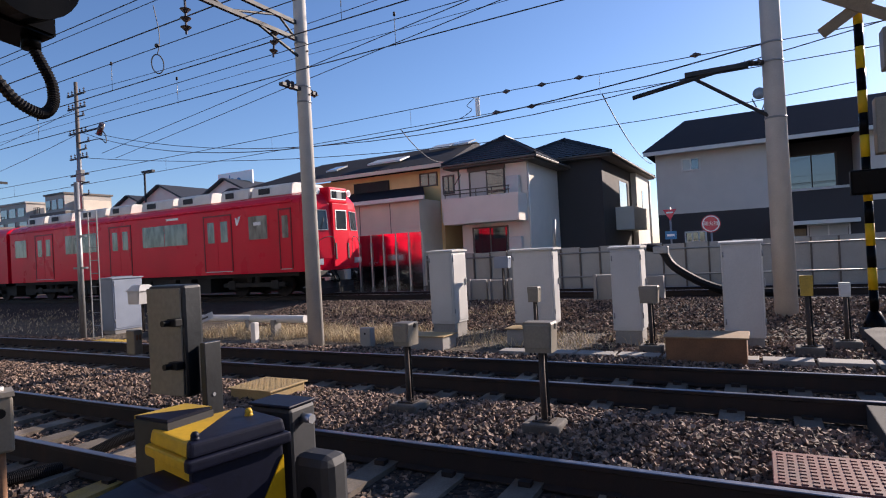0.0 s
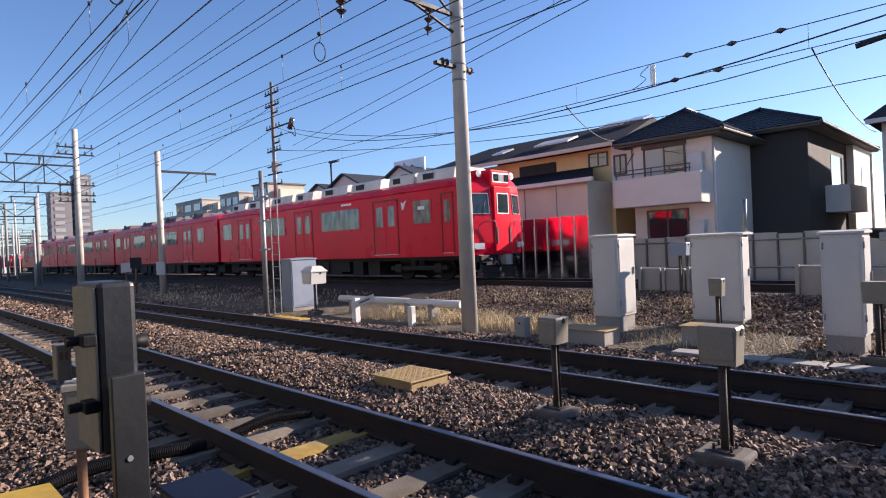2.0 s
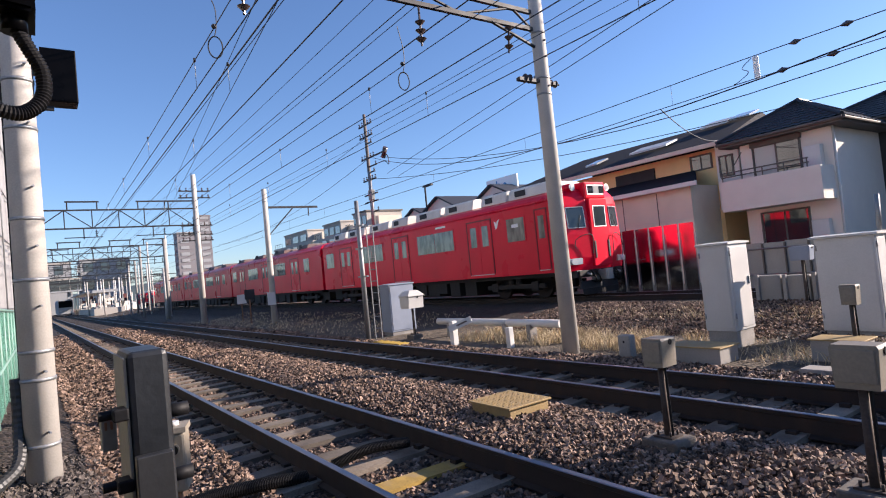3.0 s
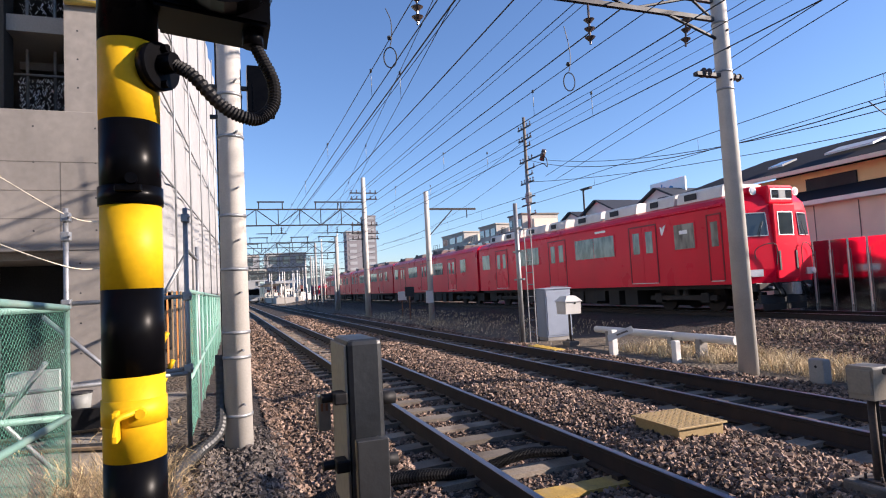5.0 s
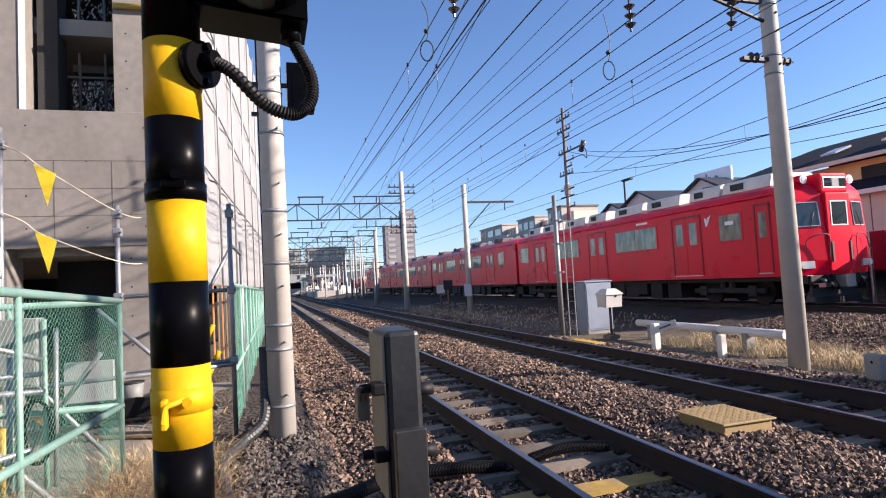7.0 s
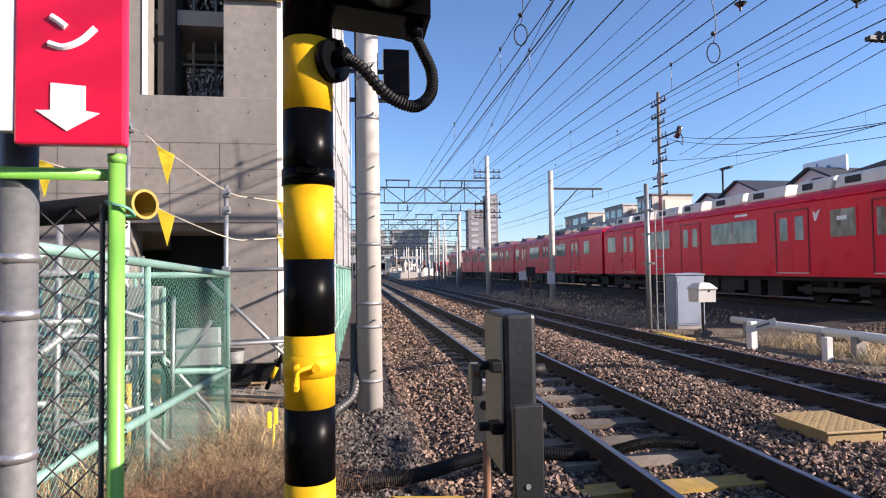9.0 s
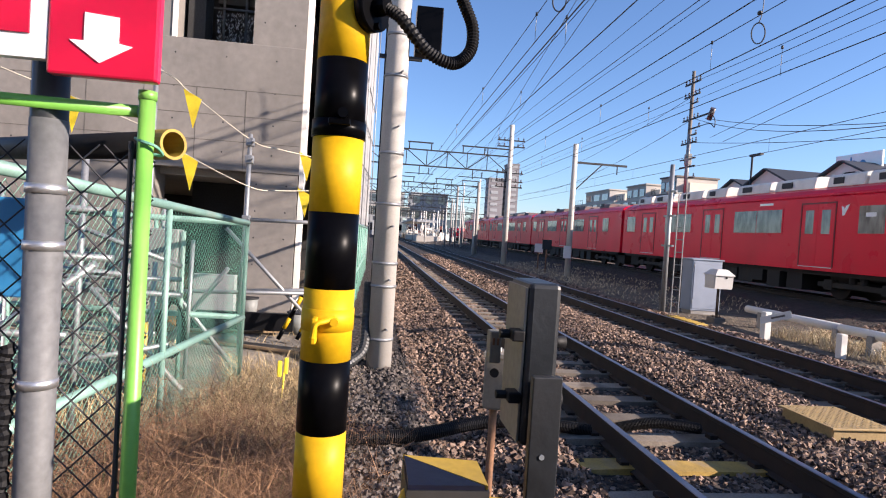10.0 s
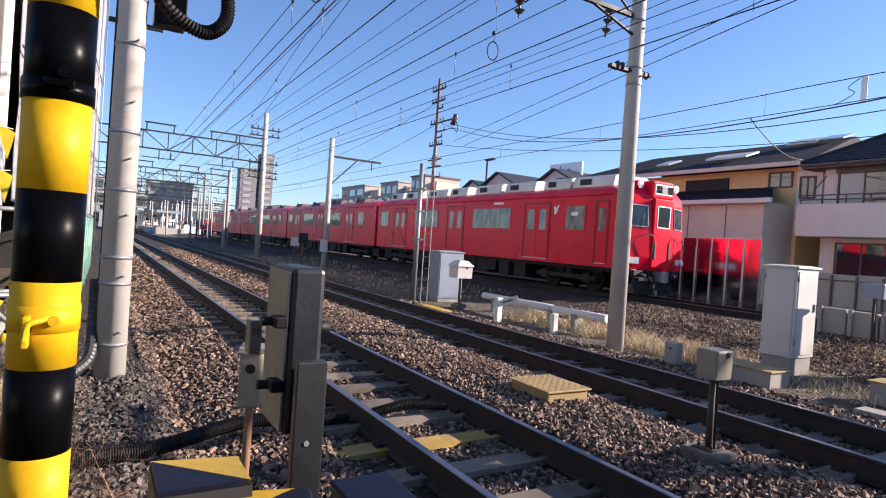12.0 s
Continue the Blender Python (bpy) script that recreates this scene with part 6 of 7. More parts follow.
box("wall", (-2.0, -16.3, -0.1), (9.3, -16.0, 6.5), "house_beige", back)


# ---- the building site beside the track ----
site = thing("concrete_building", "unfinished grey concrete building with dark open bays", "building")
box("parapet", (-11.4, -9.0, 2.62), (-11.0, -0.98, 4.98), "fresh_concrete", site, bevel=0.01)
box("column", (-11.7, -1.95, -0.1), (-11.02, -1.0, 2.62), "fresh_concrete", site)
box("column", (-11.7, -1.95, 4.98), (-11.02, -0.98, 13.0), "fresh_concrete", site)
box("column", (-11.7, -3.75, 4.98), (-11.02, -3.38, 13.0), "fresh_concrete", site)
# White strip paints sunlight onto the concrete column's corner.
box("corner_trim", (-11.05, -3.38, 4.98), (-11.0, -3.30, 13.0), "house_white", site, "corner strip with sunlight painted in white")
# The jamb's shade is put into its colour.
box("jamb", (-12.1, -3.30, 4.98), (-11.6, -2.98, 13.0), "interior", site, "recessed jamb with shade painted dark")
box("column", (-11.7, -9.0, 4.98), (-11.02, -5.2, 13.0), "fresh_concrete", site)
box("column", (-11.7, -9.0, -0.1), (-11.02, -3.6, 2.62), "fresh_concrete", site)
box("slab", (-30, -9.0, 2.5), (-11.4, -1.3, 2.9), "concrete", site)
box("slab", (-30, -9.0, 6.6), (-11.72, -1.3, 6.9), "concrete", site)
box("slab", (-30, -9.0, 9.8), (-11.72, -1.3, 10.1), "concrete", site)
box("slab", (-30, -9.0, 13.0), (-11.0, -0.98, 13.4), "concrete", site)
# Back and inner walls carry the bays' darkness as paint.
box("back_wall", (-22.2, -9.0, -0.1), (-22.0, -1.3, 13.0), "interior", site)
box("side_wall", (-30, -9.2, -0.1), (-11.02, -9.0, 13.0), "concrete", site)
# White strip stands for sun on the building's side face.
box("edge_strip", (-11.38, -0.98, 0.0), (-11.05, -0.9, 13.0), "house_white", site, "corner strip with sunlight painted in white")
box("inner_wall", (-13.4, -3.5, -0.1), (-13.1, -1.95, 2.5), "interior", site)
rod("pipe", (-10.95, -1.92, 6.87), (-10.95, -0.7, 6.89), 0.05, "dull_yellow", site)
bm = bmesh.new()
for y in (-7.8, -6.9, -6.0, -5.1, -4.2, -3.3, -2.4, -1.5):
    for z in (2.95, 3.5, 4.1, 4.7):
        add_rod(bm, (-10.998, y, z), (-11.01, y, z), 0.016, seg=8)
for y in (-1.75, -1.2):
    for k in range(16):
        z = 0.4 + 0.5 * k
        if not 2.5 < z < 5.05:
            add_rod(bm, (-11.018, y, z), (-11.03, y, z), 0.016, seg=8)
tagged(part("tie_holes", bm, "darksteel", site), kind="stuff")
bm = bmesh.new()
for y in (-2.02, -2.9, -3.82, -4.8, -5.72, -6.7, -7.6):
    add_box(bm, (-10.999, y, 2.64), (-10.9965, y + 0.014, 4.1 if y > -3 else 4.96))
for z in (3.15, 3.62, 4.1):
    add_box(bm, (-10.999, -9.0, z), (-10.9965, -1.0, z + 0.012))
part("formwork_joint", bm, "joint_grey", site)
# steelwork and scaffold planks inside the dark bay
bay = thing("inner_scaffold", "dark scaffold tubes and perforated planks inside the open bay", "scaffold")
for y in (-2.9, -2.45, -2.15):
    rod("upright", (-12.6, y, 5.0), (-12.6, y, 9.6), 0.03, "galv", bay, seg=8)
for z in (5.35, 6.1, 7.2, 7.9):
    rod("ledger", (-12.55, -3.3, z), (-12.55, -1.9, z), 0.025, "galv", bay, seg=8)
rng = random.Random(11)
# White slivers paint brightness onto the perforated planks against the bay's shade.
bm = bmesh.new()
for k in range(900):
    y, z = rng.uniform(-3.05, -1.97), rng.choice((rng.uniform(5.0, 6.05), rng.uniform(5.0, 6.05), rng.uniform(6.6, 7.9)))
    s = rng.choice((-1, 1))
    add_rod(bm, (-12.68, y, z), (-12.68, y + s * 0.025, z + 0.045), 0.0065, seg=4)
tagged(part("perforation", bm, "sign_white", bay), kind="stuff")
box("plank", (-13.2, -3.05, 6.25), (-12.7, -1.95, 6.4), "trim", bay)

sheet = thing("scaffold_sheeting", "tall pale scaffold sheeting with faint folds along the building", "scaffold sheet")
bm = bmesh.new()
n, kz = 60, 14
cols = []
for i in range(n + 1):
    u = i / n
    x, y = -11.6 - 20 * u, -0.82 + 1.0 * u
    cols.append([bm.verts.new((x, y + 0.05 * noise.noise((u * 30, k * 0.8, 0)) - 0.03 * math.sin(u * 60 * math.pi / 3), 1.9 + 11 * k / kz)) for k in range(kz + 1)])
for a, b in zip(cols, cols[1:]):
    for k in range(kz):
        bm.faces.new((a[k], b[k], b[k + 1], a[k + 1]))
part("sheet", bm, "sheet", sheet, smooth=True)
for i in range(7):
    u = i / 6
    rod("upright", (-11.6 - 20 * u, -0.72 + 1.0 * u, -0.1), (-11.6 - 20 * u, -0.72 + 1.0 * u, 12.8), 0.025, "galv", sheet, seg=8)
for z in (1.9, 4.4, 6.2, 8.0):
    rod("ledger", (-11.4, -0.76, z), (-31.6, 0.24, z), 0.022, "galv", sheet, seg=8)
for k in range(8):
    box("tie_board", (-11.9 - 0.7 * k, -0.62 + 0.035 * k, 0.2), (-11.75 - 0.7 * k, -0.6 + 0.035 * k, 1.9), "orange" if k % 2 else "wood", sheet, "leaning orange and brown boards")


def tube_fence(name, a, b, z0a, z0b, label, posts, mesh_mat="green_net", tube="green_paint"):
    """A framed fence of painted tubes with a thin net between them."""
    f = thing(name, label, "fence", "site fences")
    a, b = Vector(a), Vector(b)
    d = (b - a).normalized()

    def at(u, z):
        p = a.lerp(b, u)
        return Vector((p.x, p.y, z * (z0a + (z0b - z0a) * u)))
    for z in (0.42, 1.0):
        rod("rail", at(0, z), at(1, z), 0.03, tube, f, seg=8)
    for k in range(posts + 1):
        rod("post", at(k / posts, 0.0), at(k / posts, 1.0), 0.022, tube, f, seg=8)
    bm = bmesh.new()
    ln = (b - a).length
    step = 0.055
    h = (z0a + z0b) / 2
    for s in (-1, 1):
        for i in range(int((ln + h) / step)):
            p0 = i * step - (h if s > 0 else 0)
            u0, u1, v0, v1 = p0, p0 + s * h, 0.02, 0.98
            lo, hi = (u0, v0), (u1, v1)
            if lo[0] > hi[0]:
                lo, hi = hi, lo
            c0, c1 = max(lo[0], 0), min(hi[0], ln)
            if c1 <= c0:
                continue
            q = lambda c: lo[1] + (hi[1] - lo[1]) * (c - lo[0]) / (hi[0] - lo[0])
            add_rod(bm, at(c0 / ln, q(c0)), at(c1 / ln, q(c1)), 0.0011, seg=3)
    tagged(part("net", bm, mesh_mat, f, "thin green net"), kind="stuff")
    return f


tube_fence("net_fence", (-5.95, -0.82, 0), (-1.9, -1.02, 0), 1.68, 1.86, "pale green tube fence with a thin green net", 2)
tube_fence("net_fence", (-5.95, -0.82, 0), (-6.3, -4.5, 0), 1.68, 1.68, "pale green tube fence returning behind the weeds", 4)
tube_fence("net_fence", (-7.3, 0.1, 0), (-24, 0.25, 0), 1.8, 1.75, "green net fence along the gravel path", 10)

# scaffold tubes, props and flags in front of the building
scaf = thing("scaffold", "galvanised scaffold tubes with clamps and braces", "scaffold")
UPS = ((-7.1, -1.08, 2.76), (-7.25, 0.1, 2.78), (-9.5, 0.12, 2.5), (-7.0, -2.16, 3.6), (-6.9, -3.1, 3.4), (-5.2, -1.7, 1.9), (-4.6, -2.1, 2.1), (-4.2, -2.6, 2.2), (-3.6, -2.0, 1.8))
for x, y, z in UPS:
    rod("tube", (x, y, -0.05), (x, y, z), 0.027, "galv", scaf, seg=10)
for a, b in (((-7.1, -1.08, 1.72), (-7.25, 0.1, 1.74)), ((-7.1, -1.08, 0.85), (-7.25, 0.1, 0.9)), ((-7.0, -2.4, 0.8), (-7.15, 0.1, 0.86)), ((-7.1, -1.3, 1.6), (-7.2, -0.1, 0.35)), ((-6.4, -2.2, 1.55), (-6.3, -1.0, 0.15)), ((-6.0, -1.0, 1.2), (-6.6, -1.9, 0.1)), ((-5.4, -2.6, 1.6), (-5.0, -1.1, 0.2)), ((-4.6, -3.2, 1.3), (-4.2, -1.2, 1.25)), ((-5.4, -3.2, 1.0), (-5.2, -1.2, 1.0)), ((-7.4, -0.3, 1.5), (-7.6, 0.1, 2.3)), ((-4.0, -2.9, 1.75), (-3.6, -1.2, 1.7)), ((-3.4, -2.4, 0.4), (-3.3, -1.1, 1.4)), ((-7.3, 0.1, 2.3), (-9.5, 0.12, 2.3)), ((-7.1, -1.1, 0.4), (-5.95, -0.85, 1.3))):
    rod("tube", a, b, 0.024, "galv", scaf, seg=8)
for x, y, z in ((-7.1, -1.08, 1.72), (-7.1, -1.08, 2.45), (-7.25, 0.1, 1.74), (-7.1, -1.08, 0.85), (-7.25, 0.1, 0.9), (-7.1, -1.08, 2.66), (-7.25, 0.1, 2.66), (-7.0, -2.16, 3.41)):
    bm = bmesh.new()
    add_box(bm, (x - 0.045, y - 0.045, z - 0.05), (x + 0.045, y + 0.05, z + 0.05), 0.012)
    add_rod(bm, (x + 0.03, y + 0.03, z - 0.02), (x + 0.09, y + 0.05, z + 0.01), 0.012, seg=6)
    part("clamp", bm, "galv", scaf)
rng = random.Random(21)
for k in range(22):
    x, y = rng.uniform(-6.4, -2.8), rng.uniform(-3.8, -1.25)
    h = rng.uniform(1.1, 2.1)
    rod("tube", (x, y, -0.05), (x + rng.uniform(-0.02, 0.02), y + rng.uniform(-0.02, 0.02), h), 0.022, "galv" if k % 3 else "green_paint", scaf, seg=8)
for k in range(9):
    x, y, z = rng.uniform(-6.2, -3.2), rng.uniform(-3.6, -2.2), rng.uniform(0.3, 1.8)
    rod("tube", (x, y, z), (x + rng.uniform(-0.3, 0.3), y + rng.uniform(1.0, 1.5), z + rng.uniform(-0.5, 0.5) * (k % 2)), 0.022, "galv", scaf, seg=8)
for a, b in ((Vector((-8.0, -0.75, 0.1)), Vector((-8.0, -0.18, 1.3))), (Vector((-8.05, -0.5, 0.1)), Vector((-8.0, -0.12, 0.95)))):
    st = thing("striped_prop", "slanting yellow and black striped prop", "prop", "striped props")
    for k in range(8):
        rod("stripe", a.lerp(b, k / 8), a.lerp(b, (k + 1) / 8), 0.03, "yellow" if k % 2 else "black", st, seg=8)
for z, zl in ((2.68, 3.41), (2.12, 2.68)):
    r = thing("flag_line", "pale rope with small yellow pennants", "flag line", "flag lines")
    pts = spline([(-6.6, -3.6, zl + 0.5), (-6.95, -2.14, zl), (-7.0, -1.76, zl - 0.25), (-7.08, -1.06, z), (-7.9, -0.86, z + 0.02), (-9.5, -0.62, z + 0.14)], 10)
    bm = bmesh.new()
    add_tube(bm, pts, 0.007, 5)
    part("rope", bm, "rope", r)
    for u in (4, 20, 48):
        p = pts[u]
        bm = bmesh.new()
        a = [bm.verts.new(p + Vector(v)) for v in ((0.01, -0.09, 0.05), (0.0, 0.12, -0.06), (0.05, 0.05, -0.42))]
        bm.faces.new(a)
        bmesh.ops.solidify(bm, geom=bm.faces[:], thickness=0.004)
        part("pennant", bm, "flag", r)
pl = thing("site_pole", "grey concrete stub pole with meter boxes inside the fence", "pole", at=(-6.2, -1.95, 0))
rod("shaft", (0, 0, 0), (0, 0, 2.25), 0.085, "pole", pl)
for z in (0.95, 1.5, 1.95):
    rod("band", (0, 0, z), (0, 0, z + 0.03), 0.092, "galv", pl)
for y, z, w in ((0.32, 0.95, 0.3), (-0.1, 0.92, 0.22)):
    mb = box("meter_box", (0.1, y - w / 2, z), (0.3, y + w / 2, z + 0.62), "boxgrey", pl, bevel=0.012)
    box("meter_lid", (0.3, y - w / 2 + 0.02, z + 0.03), (0.312, y + w / 2 - 0.02, z + 0.59), "boxgrey", mb)
bm = bmesh.new()
for k in range(3):
    add_tube(bm, [(0.25 + 0.02 * k, 0.45 + 0.2 * math.cos(a) * (0.5 + 0.1 * k), 0.55 + 0.28 * math.sin(a)) for a in (2 * math.pi * i / 18 for i in range(19))], 0.014, 6)
part("cable_coil", bm, "rubber", pl)
rod("stake", (0.3, 0.2, 0), (0.3, 0.2, 0.62), 0.03, "dull_yellow", pl)
bb = box("black_netting", (-8.4, -2.2, 0.15), (-8.3, -0.6, 0.4), "rubber")
tagged(bb, "low roll of black netting on the ground", "netting")
tagged(box("pale_board", (-9.2, -2.2, 0.0), (-9.0, -1.6, 0.85), "sheet"), "pale board leaning in the site", "board")

# pale trodden soil, planks, kerb stones and buckets on the site
bm = bmesh.new()
cells = {}
for i in range(29):
    for k in range(19):
        x, y = -12.2 + 0.25 * i, -4.4 + 0.25 * k
        rim = min(i, 28 - i, k, 18 - k) / 3.0
        cells[i, k] = bm.verts.new((x + 0.09 * noise.noise((i * 0.7, k * 0.7, 2)), y + 0.09 * noise.noise((i * 0.7, k * 0.7, 5)), -0.03 + 0.06 * min(rim, 1.0) + 0.05 * max(noise.noise((x * 1.1, y * 1.1, 4)), -0.3)))
for i in range(28):
    for k in range(18):
        bm.faces.new((cells[i, k], cells[i + 1, k], cells[i + 1, k + 1], cells[i, k + 1]))
tagged(part("site_soil", bm, "site_soil", smooth=True), "pale trodden soil inside the building site", "ground", kind="structure")
for x, y, ln, rz, mat in ((-7.6, -1.0, 1.4, 70, "wood"), (-8.6, -1.7, 1.8, 100, "wood"), (-9.4, -2.6, 1.6, 30, "orange"), (-8.0, -2.6, 1.2, 15, "wood")):
    pk = thing("plank", "weathered plank lying on the site soil", "plank", "site planks", (x, y, 0.06), rz)
    box("board", (-ln / 2, -0.1, 0.0), (ln / 2, 0.1, 0.035), mat, pk, bevel=0.004)
for x, y, z in ((-8.9, -0.6, 0.3), (-10.2, -1.6, 0.32)):
    bk = thing("bucket", "grey site bucket standing on pale soil", "bucket", "site buckets", (x, y, 0.04))
    rod("tub", (0, 0, 0), (0, 0, z), 0.13, "boxgrey", bk, r2=0.16, seg=18)
    rod("rim", (0, 0, z), (0, 0, z + 0.02), 0.17, "darksteel", bk, seg=18)
ym = thing("yellow_tag", "small bright yellow plastic tag among the weeds", "tag", at=(-5.3, -0.3, 0))
rod("stem", (0, 0, -0.05), (0.01, 0.02, 0.32), 0.010, "flag", ym, seg=8)
box("leaf", (-0.02, -0.045, 0.27), (0.02, -0.005, 0.42), "flag", ym, bevel=0.008)
box("leaf", (-0.02, 0.015, 0.30), (0.02, 0.05, 0.45), "flag", ym, bevel=0.008)

# grey pole with bands, red sign, lime pipe frame
gp = thing("sign_pole", "grey steel pole with metal bands carrying a red sign", "sign pole", at=(-1.22, -0.30, 0))
rod("shaft", (0, 0, -0.05), (0, 0, 2.9), 0.038, "grey_paint", gp, seg=20)
rod("sleeve", (0, 0, 0.0), (0, 0, 1.9), 0.0395, "dull_zinc", gp, "worn galvanised lower length", seg=20)
for z in (1.28, 1.6, 1.73):
    rod("band", (0, 0, z), (0, 0, z + 0.022), 0.043, "alu", gp, seg=20)
sg = thing("arrow_sign", "crimson sign with a white arrow beside a white panel", "sign", at=(-1.14, -0.257, -0.006))
box("red_panel", (0, 0.0, 1.99), (0.03, 0.225, 2.75), "sign_red", sg, bevel=0.006)
box("white_panel", (0, -0.34, 2.02), (0.026, -0.001, 2.75), "sign_white", sg)
box("small_red_square", (0.026, -0.2, 2.07), (0.03, -0.035, 2.2), "sign_red", sg, bevel=0.001)
bm = bmesh.new()
add_prism(bm, [(0.075, 2.125), (0.145, 2.12), (0.145, 2.065), (0.175, 2.06), (0.108, 2.02), (0.045, 2.065), (0.075, 2.065)], 0, 0.0302, 0.0325)
part("arrow", bm, "sign_white", sg, "white arrow pointing down")
bm = bmesh.new()
add_tube(bm, spline([(0.03, 0.07, 2.212), (0.03, 0.10, 2.205), (0.03, 0.135, 2.22), (0.03, 0.165, 2.25)], 5), 0.008, 6)
add_tube(bm, spline([(0.03, 0.075, 2.272), (0.03, 0.09, 2.262), (0.03, 0.105, 2.25)], 4), 0.008, 6)
part("letter_strokes", bm, "sign_white", sg)
cu = bpy.data.curves.new("lettering", "FONT")
cu.body, cu.size, cu.align_x, cu.align_y = "s", 0.1, "CENTER", "CENTER"
tx = new("lettering", cu)
tx.parent, tx.matrix_basis = sg, pose(0.0312, -0.085, 2.165, 90, 0, 90)
cu.materials.append(M["sign_white"])
bp = thing("blue_panel", "blue painted panel behind the mesh", "panel", at=(-1.5, -0.52, 0))
box("panel", (0, -0.3, 1.45), (0.03, 0.06, 1.72), "blue", bp, bevel=0.004)
rod("stake", (-0.02, -0.2, -0.05), (-0.02, -0.2, 1.6), 0.02, "galv", bp)
lf = thing("lime_pipe_frame", "lime green pipe frame holding a dark wire mesh", "pipe frame", at=(-1.17, -0.07, 0))
rod("post", (0, 0, -0.05), (0, 0, 1.965), 0.0175, "lime", lf, seg=20)
rod("cap", (0, 0, 1.955), (0, 0, 1.975), 0.02, "lime", lf, seg=20)
rod("cross_pipe", (-0.01, -0.02, 1.93), (-0.03, -1.2, 1.95), 0.014, "lime", lf, seg=14)
bm = bmesh.new()
for i in range(40):
    for s in (-1, 1):
        # diagonal wires between the post and the sign pole's far side
        y0, z0 = -0.02, 0.12 + 0.085 * i - (0.0 if s < 0 else 1.1)
        y1, z1 = -1.1, z0 + (1.08 if s > 0 else -1.08)
        lo, hi = 0.1, 1.86
        t0, t1 = sorted(((lo - z0) / (z1 - z0), (hi - z0) / (z1 - z0)))
        t0, t1 = max(t0, 0), min(t1, 1)
        if t1 > t0:
            add_rod(bm, (-0.12, y0 + (y1 - y0) * t0, z0 + (z1 - z0) * t0), (-0.12, y0 + (y1 - y0) * t1, z0 + (z1 - z0) * t1), 0.0022, seg=4)
add_rod(bm, (-0.0, -0.03, 0.1), (-0.0, -0.03, 1.86), 0.006, seg=6)
part("wire_mesh", bm, "wire", lf)
bm = bmesh.new()
add_tube(bm, spline([(-0.02, -0.03, 1.87), (0.02, 0.0, 1.86), (0.015, 0.03, 1.85), (-0.02, 0.03, 1.835), (-0.02, -0.01, 1.84)], 4), 0.004, 5)
part("binding_wire", bm, "green_net", lf)
pp = thing("mustard_pipe", "dark plastic pipe with a mustard-coloured open end", "pipe", at=(-1.25, -0.035, 1.87), rz=-35)
rod("pipe", (0, -1.0, 0), (0, -0.08, 0), 0.034, "rubber", pp, seg=18)
rod("prop", (0, -0.6, -1.92), (0, -0.6, -0.03), 0.02, "galv", pp)
bm = bmesh.new()
for r0, r1, ya, yb in ((0.037, 0.037, -0.085, 0.0), (0.030, 0.030, 0.0, -0.085)):
    vs = [[bm.verts.new((r0 * math.cos(a), y, r0 * math.sin(a))) for a in (2 * math.pi * k / 20 for k in range(20))] for y in (ya, yb)]
    for k in range(20):
        bm.faces.new((vs[0][k], vs[0][(k + 1) % 20], vs[1][(k + 1) % 20], vs[1][k]))
bmesh.ops.bridge_loops(bm, edges=[e for e in bm.edges if all(abs(v.co.y) < 1e-6 for v in e.verts)])
part("pipe_end", bm, "mustard", pp, "mustard open pipe end", smooth=False)
bx = thing("corrugated_conduit", "black ribbed conduit running down the sign pole", "conduit", at=(-1.2, -0.36, 0))
bm = bmesh.new()
add_tube(bm, [(0, 0.0 + 0.004 * math.sin(k), 0.3 + 0.008 * k) for k in range(136)], 0.014, 10, 0.004)
part("tube", bm, "rubber", bx)


# ---- the crossing's signal post, sensor and gate machine close by ----
wp = thing("warning_post", "glossy yellow and black banded crossing post", "warning post", at=(-1.20, 0.358, 0))
Z = [-0.05, 0.33, 0.505, 0.68, 0.855, 1.03, 1.203, 1.377, 1.549, 1.730, 1.907, 2.090, 2.265, 2.6]
for k, (a, b) in enumerate(zip(Z, Z[1:])):
    rod("band", (0, 0, a), (0, 0, b), 0.0605, "yellow" if k % 2 else "black", wp, seg=48)
rod("collar", (0, 0, 1.909), (0, 0, 1.948), 0.064, "black", wp, seg=48)
rod("collar", (0, 0, 1.450), (0, 0, 1.502), 0.063, "yellow", wp, seg=48)
bm = bmesh.new()
add_box(bm, (0.06, -0.03, 1.405), (0.095, -0.018, 1.465), 0.003)
add_tube(bm, spline([(0.06, 0.02, 1.462), (0.085, 0.0, 1.458), (0.095, -0.02, 1.45), (0.096, -0.026, 1.42)], 5), 0.006, 8)
add_rod(bm, (0.06, 0.02, 1.455), (0.082, 0.02, 1.455), 0.010, seg=10)
bmesh.ops.translate(bm, verts=bm.verts[:], vec=(0, 0, 0.022))
part("lug", bm, "yellow", wp)
bm = bmesh.new()
add_box(bm, (0.062, -0.02, 1.93), (0.08, 0.03, 1.945), 0.003)
add_rod(bm, (0.06, 0.01, 1.955), (0.085, 0.012, 1.957), 0.012, seg=10)
part("collar_bolt", bm, "black", wp)
fl = rod("flange", (0.03, 0.052, 2.21), (0.045, 0.072, 2.21), 0.052, "black", wp, seg=24)
bm = bmesh.new()
for s in (-0.04, 0.04):
    add_rod(bm, (0.04, 0.068, 2.21 + s), (0.05, 0.084, 2.21 + s), 0.009, seg=8)
add_rod(bm, (0.04, 0.068, 2.215), (0.06, 0.098, 2.215), 0.022, seg=14)
part("flange_bolt", bm, "black", fl)
bm = bmesh.new()
